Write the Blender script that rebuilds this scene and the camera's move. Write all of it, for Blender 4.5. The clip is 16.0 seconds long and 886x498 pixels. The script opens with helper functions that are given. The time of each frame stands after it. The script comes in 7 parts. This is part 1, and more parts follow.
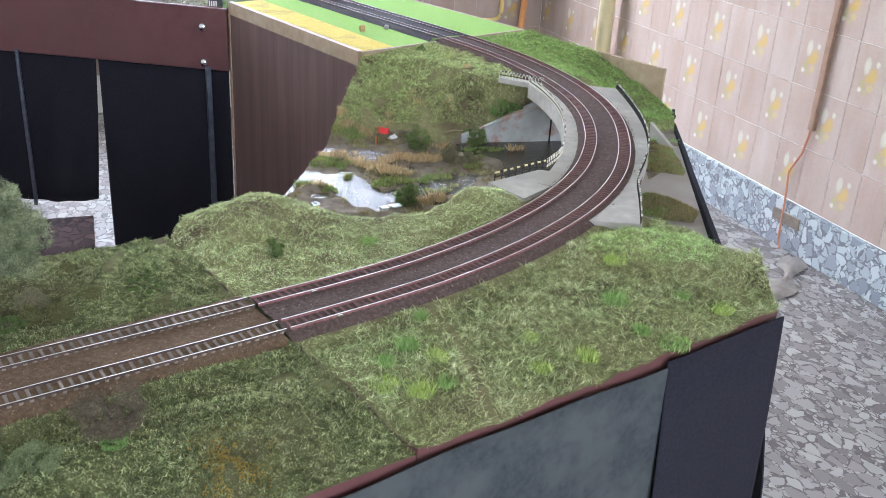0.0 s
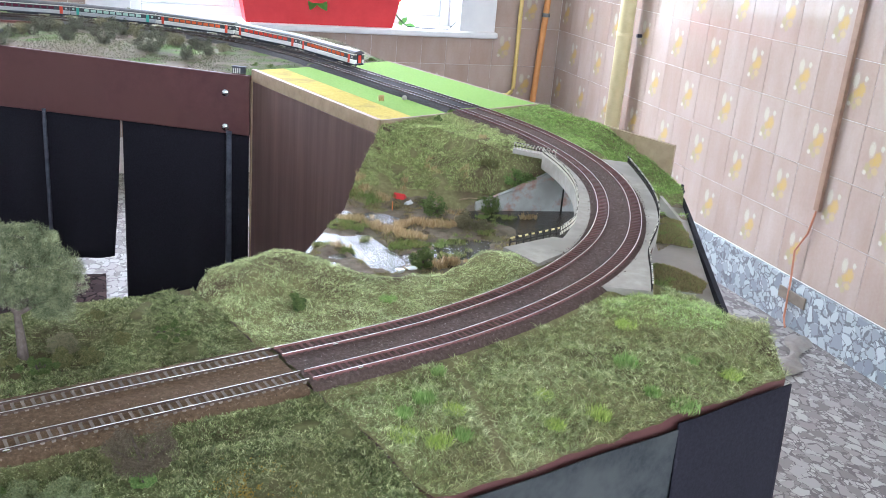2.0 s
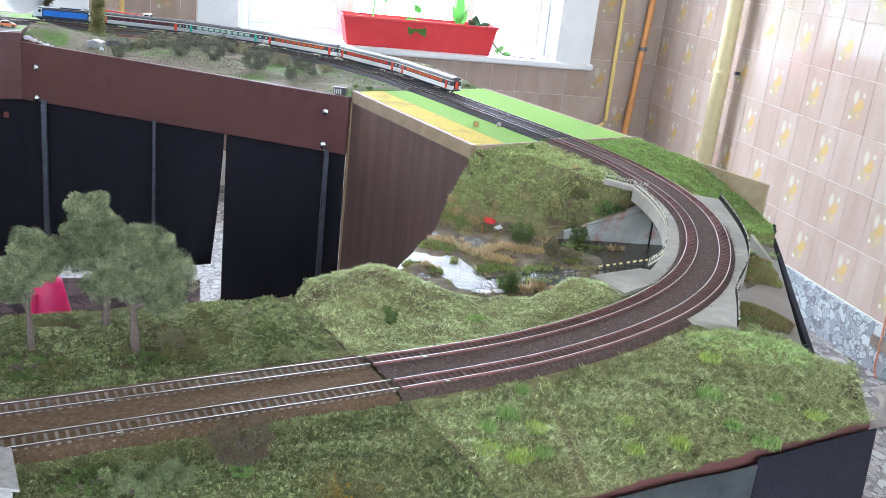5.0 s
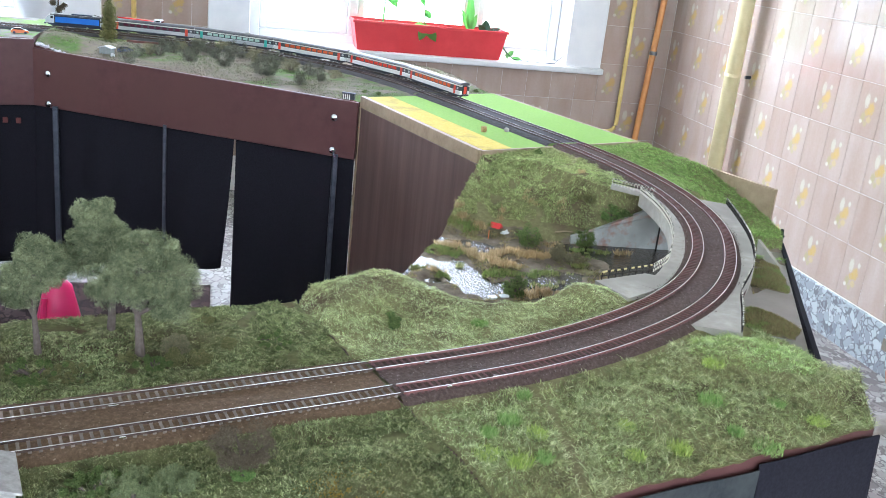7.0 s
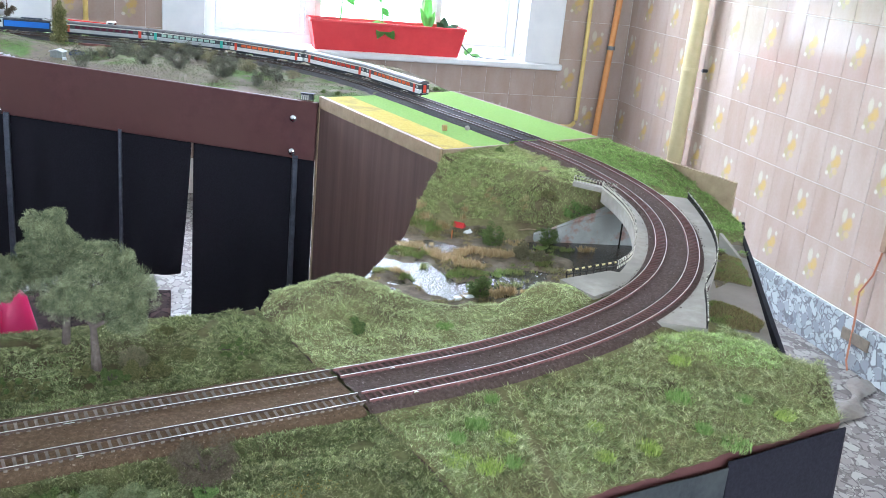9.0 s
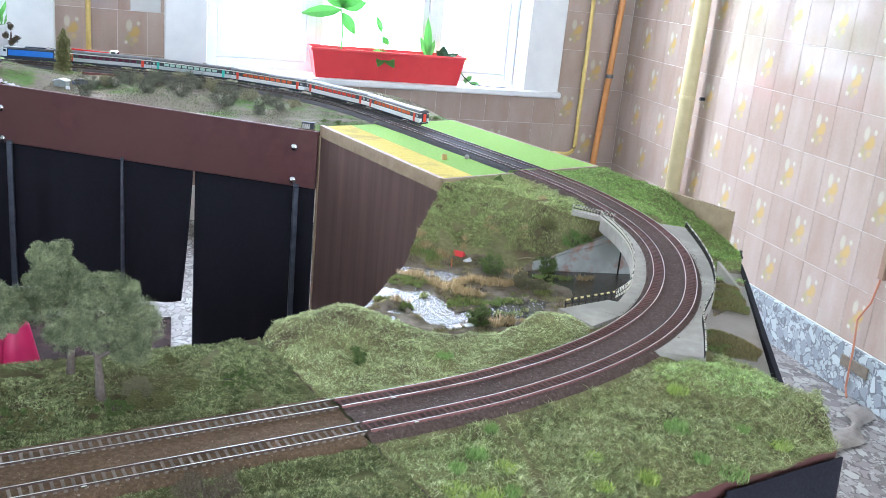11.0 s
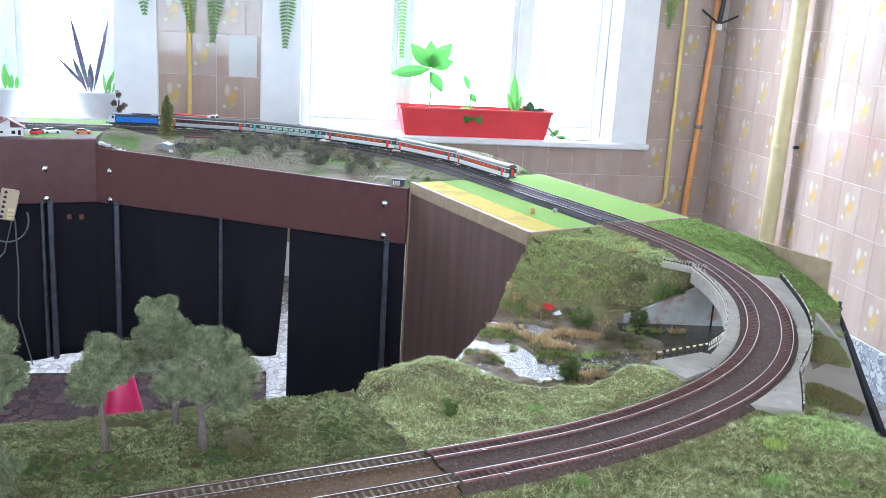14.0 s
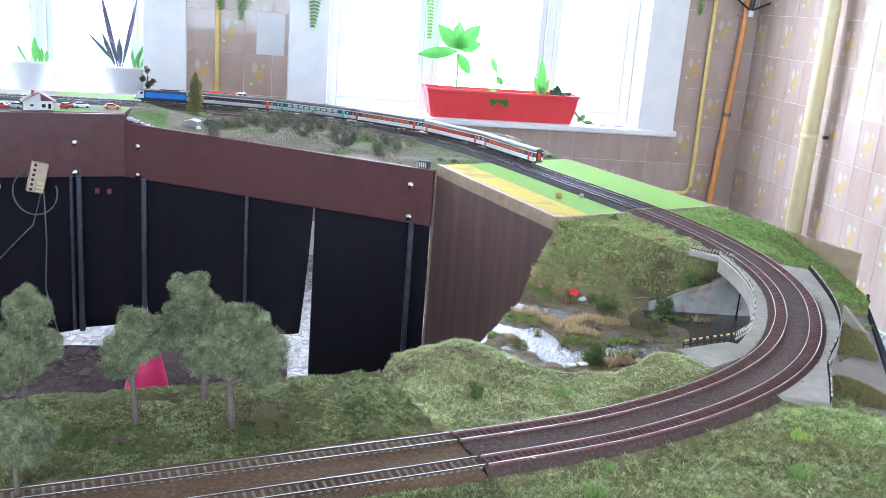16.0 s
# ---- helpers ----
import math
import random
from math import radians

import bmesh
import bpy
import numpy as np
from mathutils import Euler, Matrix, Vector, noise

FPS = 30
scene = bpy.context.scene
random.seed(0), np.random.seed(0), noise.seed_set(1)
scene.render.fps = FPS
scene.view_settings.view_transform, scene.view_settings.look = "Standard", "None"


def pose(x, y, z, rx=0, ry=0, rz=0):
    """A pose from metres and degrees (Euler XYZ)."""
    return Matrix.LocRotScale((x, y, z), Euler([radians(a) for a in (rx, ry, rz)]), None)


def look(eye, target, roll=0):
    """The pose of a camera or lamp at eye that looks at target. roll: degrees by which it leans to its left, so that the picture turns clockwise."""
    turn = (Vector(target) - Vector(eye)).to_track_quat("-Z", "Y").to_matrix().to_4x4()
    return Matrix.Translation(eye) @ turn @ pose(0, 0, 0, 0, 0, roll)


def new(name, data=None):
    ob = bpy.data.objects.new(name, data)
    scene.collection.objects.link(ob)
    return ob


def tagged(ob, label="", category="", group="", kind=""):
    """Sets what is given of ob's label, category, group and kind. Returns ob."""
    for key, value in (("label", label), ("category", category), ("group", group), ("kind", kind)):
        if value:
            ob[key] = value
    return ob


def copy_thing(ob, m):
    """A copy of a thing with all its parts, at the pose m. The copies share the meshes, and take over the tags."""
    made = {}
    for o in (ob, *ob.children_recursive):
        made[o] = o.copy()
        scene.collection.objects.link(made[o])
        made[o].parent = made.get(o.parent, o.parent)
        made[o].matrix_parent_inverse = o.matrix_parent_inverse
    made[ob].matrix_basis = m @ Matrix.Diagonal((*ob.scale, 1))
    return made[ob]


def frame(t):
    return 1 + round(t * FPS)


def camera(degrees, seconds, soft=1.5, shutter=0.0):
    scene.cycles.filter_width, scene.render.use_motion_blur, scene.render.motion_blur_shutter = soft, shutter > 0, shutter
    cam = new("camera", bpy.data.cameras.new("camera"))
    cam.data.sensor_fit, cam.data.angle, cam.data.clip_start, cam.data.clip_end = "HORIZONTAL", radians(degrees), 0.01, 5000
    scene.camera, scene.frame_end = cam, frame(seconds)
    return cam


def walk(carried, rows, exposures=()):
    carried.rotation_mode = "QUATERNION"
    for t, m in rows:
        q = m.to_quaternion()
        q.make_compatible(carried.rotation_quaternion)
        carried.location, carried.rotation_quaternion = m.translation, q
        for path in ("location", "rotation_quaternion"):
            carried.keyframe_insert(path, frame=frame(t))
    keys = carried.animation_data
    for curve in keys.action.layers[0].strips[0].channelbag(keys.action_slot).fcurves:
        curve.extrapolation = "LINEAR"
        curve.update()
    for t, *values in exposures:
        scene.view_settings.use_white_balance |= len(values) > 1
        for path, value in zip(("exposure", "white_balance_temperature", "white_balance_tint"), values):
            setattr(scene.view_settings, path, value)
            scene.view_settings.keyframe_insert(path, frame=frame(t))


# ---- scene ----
cam = camera(50.7, 16.0, soft=0.85)
PATH = [
    (0, (-0.0007, 0.129, 1.3103), (0.662, 1.8335, 0.5006), 3.37),
    (0.5, (-0.0047, 0.1206, 1.3121), (0.5155, 1.9166, 0.6024), 2.68),
    (1, (-0.0192, 0.1117, 1.3132), (0.5048, 1.9145, 0.6238), 3.15),
    (1.5, (-0.0253, 0.1048, 1.3098), (0.5839, 1.8879, 0.6393), 4.21),
    (2, (-0.0259, 0.1012, 1.3099), (0.6376, 1.8656, 0.6416), 4.87),
    (2.5, (-0.027, 0.0945, 1.3108), (0.6252, 1.8668, 0.6521), 5.18),
    (3, (-0.0333, 0.0858, 1.3105), (0.5896, 1.8762, 0.6729), 5.11),
    (3.5, (-0.0379, 0.0812, 1.3102), (0.5397, 1.8907, 0.6843), 5.13),
    (4, (-0.0449, 0.0784, 1.3116), (0.4917, 1.9008, 0.6864), 5.46),
    (6.5, (-0.0454, 0.0653, 1.3177), (0.429, 1.8998, 0.6776), 6.83),
    (7, (-0.0371, 0.0661, 1.3188), (0.4337, 1.9063, 0.6926), 6.18),
    (7.5, (-0.0293, 0.0653, 1.3203), (0.4432, 1.9071, 0.7002), 5.58),
    (8, (-0.0284, 0.0697, 1.3212), (0.4624, 1.9091, 0.708), 5.47),
    (8.5, (-0.0294, 0.0756, 1.3206), (0.4969, 1.9043, 0.7048), 5.64),
    (9, (-0.0337, 0.0806, 1.3201), (0.5131, 1.9004, 0.696), 5.59),
    (11.5, (-0.0383, 0.0687, 1.3306), (0.5055, 1.9106, 0.7724), 5.60),
    (12, (-0.035, 0.0681, 1.3304), (0.4768, 1.9207, 0.7772), 5.10),
    (12.5, (-0.0378, 0.0619, 1.3316), (0.4605, 1.9211, 0.7886), 4.97),
    (13, (-0.0435, 0.058, 1.3337), (0.4335, 1.9302, 0.8168), 4.64),
    (13.5, (-0.0456, 0.0545, 1.3345), (0.3984, 1.9437, 0.8509), 4.16),
    (14, (-0.0431, 0.0534, 1.3331), (0.3183, 1.9623, 0.8582), 3.44),
    (14.5, (-0.0413, 0.0494, 1.3326), (0.2388, 1.9676, 0.8403), 2.78),
    (15, (-0.0477, 0.049, 1.333), (0.2154, 1.9637, 0.8182), 2.94),
    (15.5, (-0.0525, 0.0503, 1.333), (0.2375, 1.9599, 0.8142), 3.71),
    (16, (-0.0526, 0.0549, 1.3328), (0.2656, 1.9613, 0.8185), 4.50),
]
walk(cam, [(t, look(eye, target, roll)) for t, eye, target, roll in PATH], [(0.0, 0.0, 5740, 8), (4.0, 0.0, 5710, 6), (7.0, 0.0, 5660, 4), (9.0, 0.0, 5580, 4), (12.5, 0.0, 5560, 5), (16.0, 0.0, 5410, 8)])

# ---- daylight: sky, the bright garden outside the windows, and an added rear fill ----
world = bpy.data.worlds.new("sky")
scene.world = world
world.use_nodes = True
wn = world.node_tree.nodes
wl = world.node_tree.links
sky = wn.new("ShaderNodeTexSky")
sky.sky_type = "NISHITA"
sky.sun_disc = False
sky.sun_elevation = radians(40)
sky.sun_rotation = radians(20)
wl.new(sky.outputs[0], wn["Background"].inputs[0])
wn["Background"].inputs[1].default_value = 0.12
GARDEN_GLOW = 52.0
# strength of the added fill sheet behind the camera
REAR_FILL = 11.5

XR, YW = 2.297, 4.781      # inner faces of the right wall and the window wall
ZT = 0.917                 # top of the rails
ROW = 0.2                  # tile height
COL = 0.1355               # tile width
ZBASE = 0.176              # top of the stone plinth


# ---- materials ----
def mat(name, color, rough=0.6, metal=0.0, coat=0.0, spec=0.5):
    m = bpy.data.materials.new(name)
    m.use_nodes = True
    b = m.node_tree.nodes["Principled BSDF"]
    b.inputs["Base Color"].default_value = (*color, 1)
    b.inputs["Roughness"].default_value = rough
    b.inputs["Metallic"].default_value = metal
    b.inputs["Specular IOR Level"].default_value = spec
    b.inputs["Coat Weight"].default_value = coat
    return m


class Net:
    """Small helper to wire nodes of a material."""

    def __init__(self, m):
        self.m, self.n, self.l = m, m.node_tree.nodes, m.node_tree.links
        self.b = self.n["Principled BSDF"]

    def add(self, kind, **inputs):
        node = self.n.new(kind)
        for k, v in inputs.items():
            key = k.replace("_", " ")
            if hasattr(v, "links"):
                self.l.new(v, node.inputs[key])
            else:
                node.inputs[key].default_value = v
        return node

    def coords(self, which="Object"):
        return self.n.new("ShaderNodeTexCoord").outputs[which]

    def noise(self, scale, detail=4.0, rough=0.6, vec=None):
        node = self.add("ShaderNodeTexNoise", Scale=scale, Detail=detail, Roughness=rough)
        self.l.new(vec or self.coords(), node.inputs["Vector"])
        return node.outputs["Fac"]

    def ramp(self, fac, stops):
        node = self.n.new("ShaderNodeValToRGB")
        self.l.new(fac, node.inputs[0])
        e = node.color_ramp.elements
        while len(e) < len(stops):
            e.new(0.5)
        for el, (p, c) in zip(e, stops):
            el.position, el.color = p, (*c, 1)
        return node.outputs[0]

    def mix(self, fac, a, b, mode="MIX"):
        node = self.n.new("ShaderNodeMix")
        node.data_type, node.blend_type = "RGBA", mode
        for slot, v in ((0, fac), (6, a), (7, b)):
            if hasattr(v, "links"):
                self.l.new(v, node.inputs[slot])
            else:
                node.inputs[slot].default_value = v if slot == 0 else (*v, 1)
        return node.outputs[2]

    def math(self, op, a, b=0.0, c=0.0):
        node = self.n.new("ShaderNodeMath")
        node.operation = op
        for sock, v in zip(node.inputs, (a, b, c)):
            if hasattr(v, "links"):
                self.l.new(v, sock)
            else:
                sock.default_value = v
        return node.outputs[0]

    def color(self, sock):
        self.l.new(sock, self.b.inputs["Base Color"])

    def bump(self, height, strength=0.3, distance=0.002):
        node = self.add("ShaderNodeBump", Strength=strength, Distance=distance)
        self.l.new(height, node.inputs["Height"])
        self.l.new(node.outputs[0], self.b.inputs["Normal"])


def mottled(name, c1, c2, scale, rough=0.7, bump=0.3, dist=0.002, detail=5.0, metal=0.0, spec=0.4, big=None, vary=0.0):
    """Two colours mixed by fine noise, a third by broad noise, with relief."""
    m = mat(name, c1, rough, metal, spec=spec)
    k = Net(m)
    fine = k.noise(scale, detail, 0.65)
    col = k.ramp(fine, [(0.32, c1), (0.68, c2)])
    if big:
        col = k.mix(k.ramp(k.noise(scale * 0.12, 3.0), [(0.42, (0, 0, 0)), (0.62, (1, 1, 1))]), col, big)
    if vary:
        rnd = k.n.new("ShaderNodeObjectInfo").outputs["Random"]
        col = k.mix(vary, col, k.ramp(rnd, [(0.0, tuple(v * 0.55 for v in c1)), (1.0, tuple(min(1, v * 1.5) for v in c2))]))
    k.color(col)
    if bump:
        k.bump(fine, bump, dist)
    return m


white_paint = mottled("white_paint", (0.72, 0.73, 0.74), (0.80, 0.80, 0.80), 9, 0.35, 0.05)
plaster = mottled("plaster", (0.76, 0.75, 0.72), (0.82, 0.81, 0.78), 6, 0.85, 0.15)
brown_paint = mottled("brown_paint", (0.080, 0.031, 0.031), (0.110, 0.044, 0.042), 30, 0.42, 0.12, 0.001, big=(0.10, 0.042, 0.038))
black_cloth = mottled("black_cloth", (0.009, 0.008, 0.012), (0.017, 0.0155, 0.022), 300, 0.9, 0.2, 0.0006, spec=0.2)
grey_cloth = mottled("grey_cloth", (0.022, 0.025, 0.027), (0.040, 0.043, 0.045), 160, 0.8, 0.25, 0.0008, spec=0.25, big=(0.05, 0.053, 0.052))
steel = mottled("galvanised_steel", (0.10, 0.11, 0.13), (0.20, 0.21, 0.24), 60, 0.45, 0.1, metal=0.6)
chrome = mat("chrome", (0.75, 0.75, 0.76), 0.18, 1.0)
pale_wood = mottled("pale_plywood", (0.27, 0.195, 0.115), (0.38, 0.285, 0.18), 40, 0.6, 0.2)
concrete = mottled("concrete", (0.335, 0.305, 0.262), (0.43, 0.395, 0.345), 70, 0.85, 0.3, 0.0008, spec=0.25, big=(0.29, 0.268, 0.23))
yellow_pipe = mottled("yellow_gas_paint", (0.62, 0.46, 0.14), (0.70, 0.55, 0.20), 25, 0.35, 0.1)
pale_duct = mottled("pale_yellow_paint", (0.66, 0.56, 0.30), (0.74, 0.64, 0.38), 20, 0.4, 0.05)
orange_pipe = mottled("orange_pipe_paint", (0.55, 0.24, 0.07), (0.66, 0.31, 0.11), 22, 0.4, 0.1)
dark_pipe = mottled("brown_pipe_paint", (0.20, 0.12, 0.08), (0.29, 0.18, 0.12), 22, 0.35, 0.1)
grout = mottled("grout", (0.68, 0.65, 0.61), (0.78, 0.75, 0.71), 40, 0.6, 0.2)


def veneer_material():
    m = mat("walnut_veneer", (0.06, 0.03, 0.022), 0.42)
    k = Net(m)
    mp = k.add("ShaderNodeMapping", Scale=(14, 14, 0.7))
    k.l.new(k.coords(), mp.inputs[0])
    n = k.noise(2.2, 6, 0.65, mp.outputs[0])
    k.color(k.ramp(n, [(0.25, (0.076, 0.045, 0.038)), (0.5, (0.128, 0.077, 0.066)), (0.75, (0.185, 0.118, 0.10))]))
    k.bump(n, 0.06, 0.0005)
    return m


veneer = veneer_material()


def terrazzo_material(name, lo, hi, binder, scale, squash):
    """Stone chips in a binder."""
    m = mat(name, binder, 0.55, spec=0.3)
    k = Net(m)
    mp = k.add("ShaderNodeMapping", Scale=squash)
    k.l.new(k.coords(), mp.inputs[0])
    warp = k.n.new("ShaderNodeVectorMath")
    warp.operation = "ADD"
    nz = k.add("ShaderNodeTexNoise", Scale=scale * 0.7, Detail=2.0)
    k.l.new(mp.outputs[0], nz.inputs["Vector"])
    half = k.n.new("ShaderNodeVectorMath")
    half.operation = "SCALE"
    half.inputs[3].default_value = 0.035
    k.l.new(nz.outputs["Color"], half.inputs[0])
    k.l.new(mp.outputs[0], warp.inputs[0])
    k.l.new(half.outputs[0], warp.inputs[1])
    cols, masks = None, None
    for sc, cut in ((scale, 0.10), (scale * 2.3, 0.11)):
        e = k.add("ShaderNodeTexVoronoi", Scale=sc)
        e.feature = "DISTANCE_TO_EDGE"
        c = k.add("ShaderNodeTexVoronoi", Scale=sc)
        for v in (e, c):
            k.l.new(warp.outputs[0], v.inputs["Vector"])
        tone = k.n.new("ShaderNodeSeparateColor")
        k.l.new(c.outputs["Color"], tone.inputs[0])
        col = k.ramp(tone.outputs[0], [(0.0, lo), (0.45, tuple((a + b) / 2 for a, b in zip(lo, hi))), (1.0, hi)])
        keep = k.math("GREATER_THAN", tone.outputs[1], 0.16)
        mask = k.math("MULTIPLY", k.ramp(e.outputs["Distance"], [(cut * 0.5, (0, 0, 0)), (cut, (1, 1, 1))]), keep)
        if cols is None:
            cols, masks = k.mix(mask, binder, col), mask
        else:
            small = k.mix(mask, binder, col)
            cols = k.mix(masks, small, cols)
    k.color(cols)
    k.bump(cols, 0.1, 0.001)
    return m


floor_stone = terrazzo_material("terrazzo_floor", (0.13, 0.108, 0.105), (0.35, 0.335, 0.305), (0.105, 0.088, 0.085), 30, (1, 0.75, 1))
plinth_stone = terrazzo_material("terrazzo_plinth", (0.19, 0.205, 0.225), (0.45, 0.475, 0.475), (0.15, 0.145, 0.155), 30, (1, 0.8, 0.8))


def tile_material(name, motif):
    """Glazed beige wall tile with vertical clouding; some carry a printed flower."""
    m = mat(name, (0.46, 0.36, 0.30), 0.07, coat=0.0, spec=0.5)
    k = Net(m)
    co = k.coords()
    rnd = k.n.new("ShaderNodeObjectInfo").outputs["Random"]
    off = k.n.new("ShaderNodeCombineXYZ")
    k.l.new(k.math("MULTIPLY", rnd, 37.0), off.inputs[0])
    k.l.new(k.math("MULTIPLY", rnd, 11.0), off.inputs[2])
    shifted = k.n.new("ShaderNodeVectorMath")
    k.l.new(co, shifted.inputs[0])
    k.l.new(off.outputs[0], shifted.inputs[1])
    mp = k.add("ShaderNodeMapping", Scale=(1, 1, 0.30))
    k.l.new(shifted.outputs[0], mp.inputs[0])
    n = k.noise(13, 3, 0.5, mp.outputs[0])
    n2 = k.noise(90, 3, 0.6, shifted.outputs[0])
    col = k.ramp(n, [(0.28, (0.330, 0.236, 0.190)), (0.5, (0.378, 0.288, 0.240)), (0.74, (0.425, 0.340, 0.296))])
    col = k.mix(0.12, col, k.ramp(n2, [(0.35, (0.32, 0.24, 0.19)), (0.65, (0.52, 0.45, 0.38))]))
    col = k.mix(0.16, col, k.ramp(rnd, [(0, (0.34, 0.22, 0.17)), (1, (0.62, 0.52, 0.45))]))
    if motif:
        xyz = k.n.new("ShaderNodeSeparateXYZ")
        k.l.new(co, xyz.inputs[0])
        x, z = xyz.outputs[0], xyz.outputs[2]
        wob = k.math("MULTIPLY", k.math("SUBTRACT", k.noise(210, 4, 0.75), 0.5), 5.0)
        relief = None
        for cx, cz, rx, rz, c, solid in (
            (-0.016, 0.032, 0.013, 0.025, (0.56, 0.54, 0.43), 0.6), (0.026, 0.044, 0.008, 0.009, (0.58, 0.58, 0.46), 0.6),
            (0.014, 0.006, 0.017, 0.023, (0.50, 0.34, 0.09), 0.75), (-0.004, -0.008, 0.014, 0.014, (0.48, 0.33, 0.09), 0.7),
            (-0.022, -0.030, 0.012, 0.018, (0.36, 0.33, 0.13), 0.55), (0.012, -0.034, 0.013, 0.012, (0.52, 0.40, 0.16), 0.55),
            (-0.004, -0.052, 0.010, 0.010, (0.40, 0.36, 0.16), 0.5), (-0.030, -0.046, 0.008, 0.008, (0.68, 0.66, 0.55), 0.6),
        ):
            dx = k.math("DIVIDE", k.math("SUBTRACT", x, cx), rx)
            dz = k.math("DIVIDE", k.math("SUBTRACT", z, cz), rz)
            d = k.math("ADD", k.math("ADD", k.math("MULTIPLY", dx, dx), k.math("MULTIPLY", dz, dz)), wob)
            soft_edge = k.n.new("ShaderNodeMapRange")
            for i, v in enumerate((d, 1.45, 0.55, 0.0, solid)):
                if hasattr(v, "links"):
                    k.l.new(v, soft_edge.inputs[i])
                else:
                    soft_edge.inputs[i].default_value = v
            col = k.mix(soft_edge.outputs[0], col, c)
            relief = soft_edge.outputs[0] if relief is None else k.math("MAXIMUM", relief, soft_edge.outputs[0])
        n2 = k.math("ADD", n2, k.math("MULTIPLY", relief, k.math("ADD", 1.0, k.math("MULTIPLY", wob, 0.5))))
    k.color(col)
    k.bump(n2, 0.10 if motif else 0.03, 0.0010)
    return m


tile_plain = tile_material("glazed_tile", False)
tile_flower = tile_material("glazed_flower_tile", True)


# ---- mesh helpers ----
def as_mesh(name, verts, faces, material, smooth=False):
    me = bpy.data.meshes.new(name)
    me.from_pydata([tuple(map(float, v)) for v in verts], [], faces)
    if material:
        me.materials.append(material)
    if smooth:
        me.polygons.foreach_set("use_smooth", [True] * len(me.polygons))
    me.update()
    return me


def bm_mesh(name, bm, material, smooth=False):
    me = bpy.data.meshes.new(name)
    bm.to_mesh(me)
    bm.free()
    if material:
        me.materials.append(material)
    if smooth:
        me.polygons.foreach_set("use_smooth", [True] * len(me.polygons))
    return me


def part(name, bm, material, parent=None, label="", smooth=False):
    """One mesh object from a bmesh or a mesh, under its thing."""
    me = bm if isinstance(bm, bpy.types.Mesh) else bm_mesh(name, bm, material, smooth)
    ob = new(name, me)
    ob.parent = parent
    return tagged(ob, label)


def empty(name, m=None):
    ob = new(name)
    ob.empty_display_size = 0.05
    if m is not None:
        ob.matrix_basis = m
    return ob


def add_box(bm, lo, hi, bevel=0.0, turn=None):
    """A box from corner lo to corner hi, with bevelled edges."""
    c = [(a + b) / 2 for a, b in zip(lo, hi)]
    s = [abs(b - a) for a, b in zip(lo, hi)]
    m = Matrix.Translation(c) @ (turn or Matrix()) @ Matrix.Diagonal((*s, 1))
    r = bmesh.ops.create_cube(bm, size=1.0, matrix=m)
    if bevel:
        es = list({e for v in r["verts"] for e in v.link_edges})
        bmesh.ops.bevel(bm, geom=es, offset=bevel, segments=1, affect="EDGES")
    return bm


def box(lo, hi, bevel=0.0, turn=None):
    return add_box(bmesh.new(), lo, hi, bevel, turn)


def add_tube(bm, pts, r, sides=8, r2=None):
    """A tube along points, tapering from r to r2."""
    pts = [Vector(p) for p in pts]
    r2 = r if r2 is None else r2
    rings = []
    for i, p in enumerate(pts):
        d = (pts[min(i + 1, len(pts) - 1)] - pts[max(i - 1, 0)]).normalized()
        up = Vector((0, 0, 1)) if abs(d.z) < 0.9 else Vector((1, 0, 0))
        a = d.cross(up).normalized()
        b = d.cross(a)
        rr = r + (r2 - r) * i / max(1, len(pts) - 1)
        rings.append([bm.verts.new(p + rr * (math.cos(q) * a + math.sin(q) * b)) for q in (2 * math.pi * j / sides for j in range(sides))])
    for u, v in zip(rings, rings[1:]):
        for j in range(sides):
            bm.faces.new((u[j], u[(j + 1) % sides], v[(j + 1) % sides], v[j]))
    bm.faces.new(rings[0][::-1])
    bm.faces.new(rings[-1])
    return bm


def tube(pts, r, sides=8, r2=None):
    return add_tube(bmesh.new(), pts, r, sides, r2)


def add_prism(bm, poly, z0, z1):
    """An upright prism on a plan polygon."""
    lo = [bm.verts.new((x, y, z0)) for x, y in poly]
    hi = [bm.verts.new((x, y, z1)) for x, y in poly]
    n = len(poly)
    bm.faces.new(hi)
    bm.faces.new(lo[::-1])
    for i in range(n):
        bm.faces.new((lo[i], lo[(i + 1) % n], hi[(i + 1) % n], hi[i]))
    bmesh.ops.recalc_face_normals(bm, faces=bm.faces)
    return bm


def add_lathe(bm, profile, sides=24, at=(0, 0, 0), close=True):
    """A turned shape from (radius, height) pairs."""
    rings = [[bm.verts.new((at[0] + r * math.cos(q), at[1] + r * math.sin(q), at[2] + z)) for q in (2 * math.pi * j / sides for j in range(sides))] for r, z in profile]
    for u, v in zip(rings, rings[1:]):
        for j in range(sides):
            bm.faces.new((u[j], u[(j + 1) % sides], v[(j + 1) % sides], v[j]))
    if close:
        bm.faces.new(rings[0][::-1])
        bm.faces.new(rings[-1])
    return bm


# ---- vector noise for terrain and planting ----
RNG = np.random.default_rng(7)


def hash2(i, j):
    v = np.sin(i * 127.1 + j * 311.7) * 43758.5453
    return v - np.floor(v)


def vnoise(x, y):
    i, j = np.floor(x), np.floor(y)
    fx, fy = x - i, y - j
    fx, fy = fx * fx * (3 - 2 * fx), fy * fy * (3 - 2 * fy)
    a = hash2(i, j) * (1 - fx) + hash2(i + 1, j) * fx
    b = hash2(i, j + 1) * (1 - fx) + hash2(i + 1, j + 1) * fx
    return a * (1 - fy) + b * fy


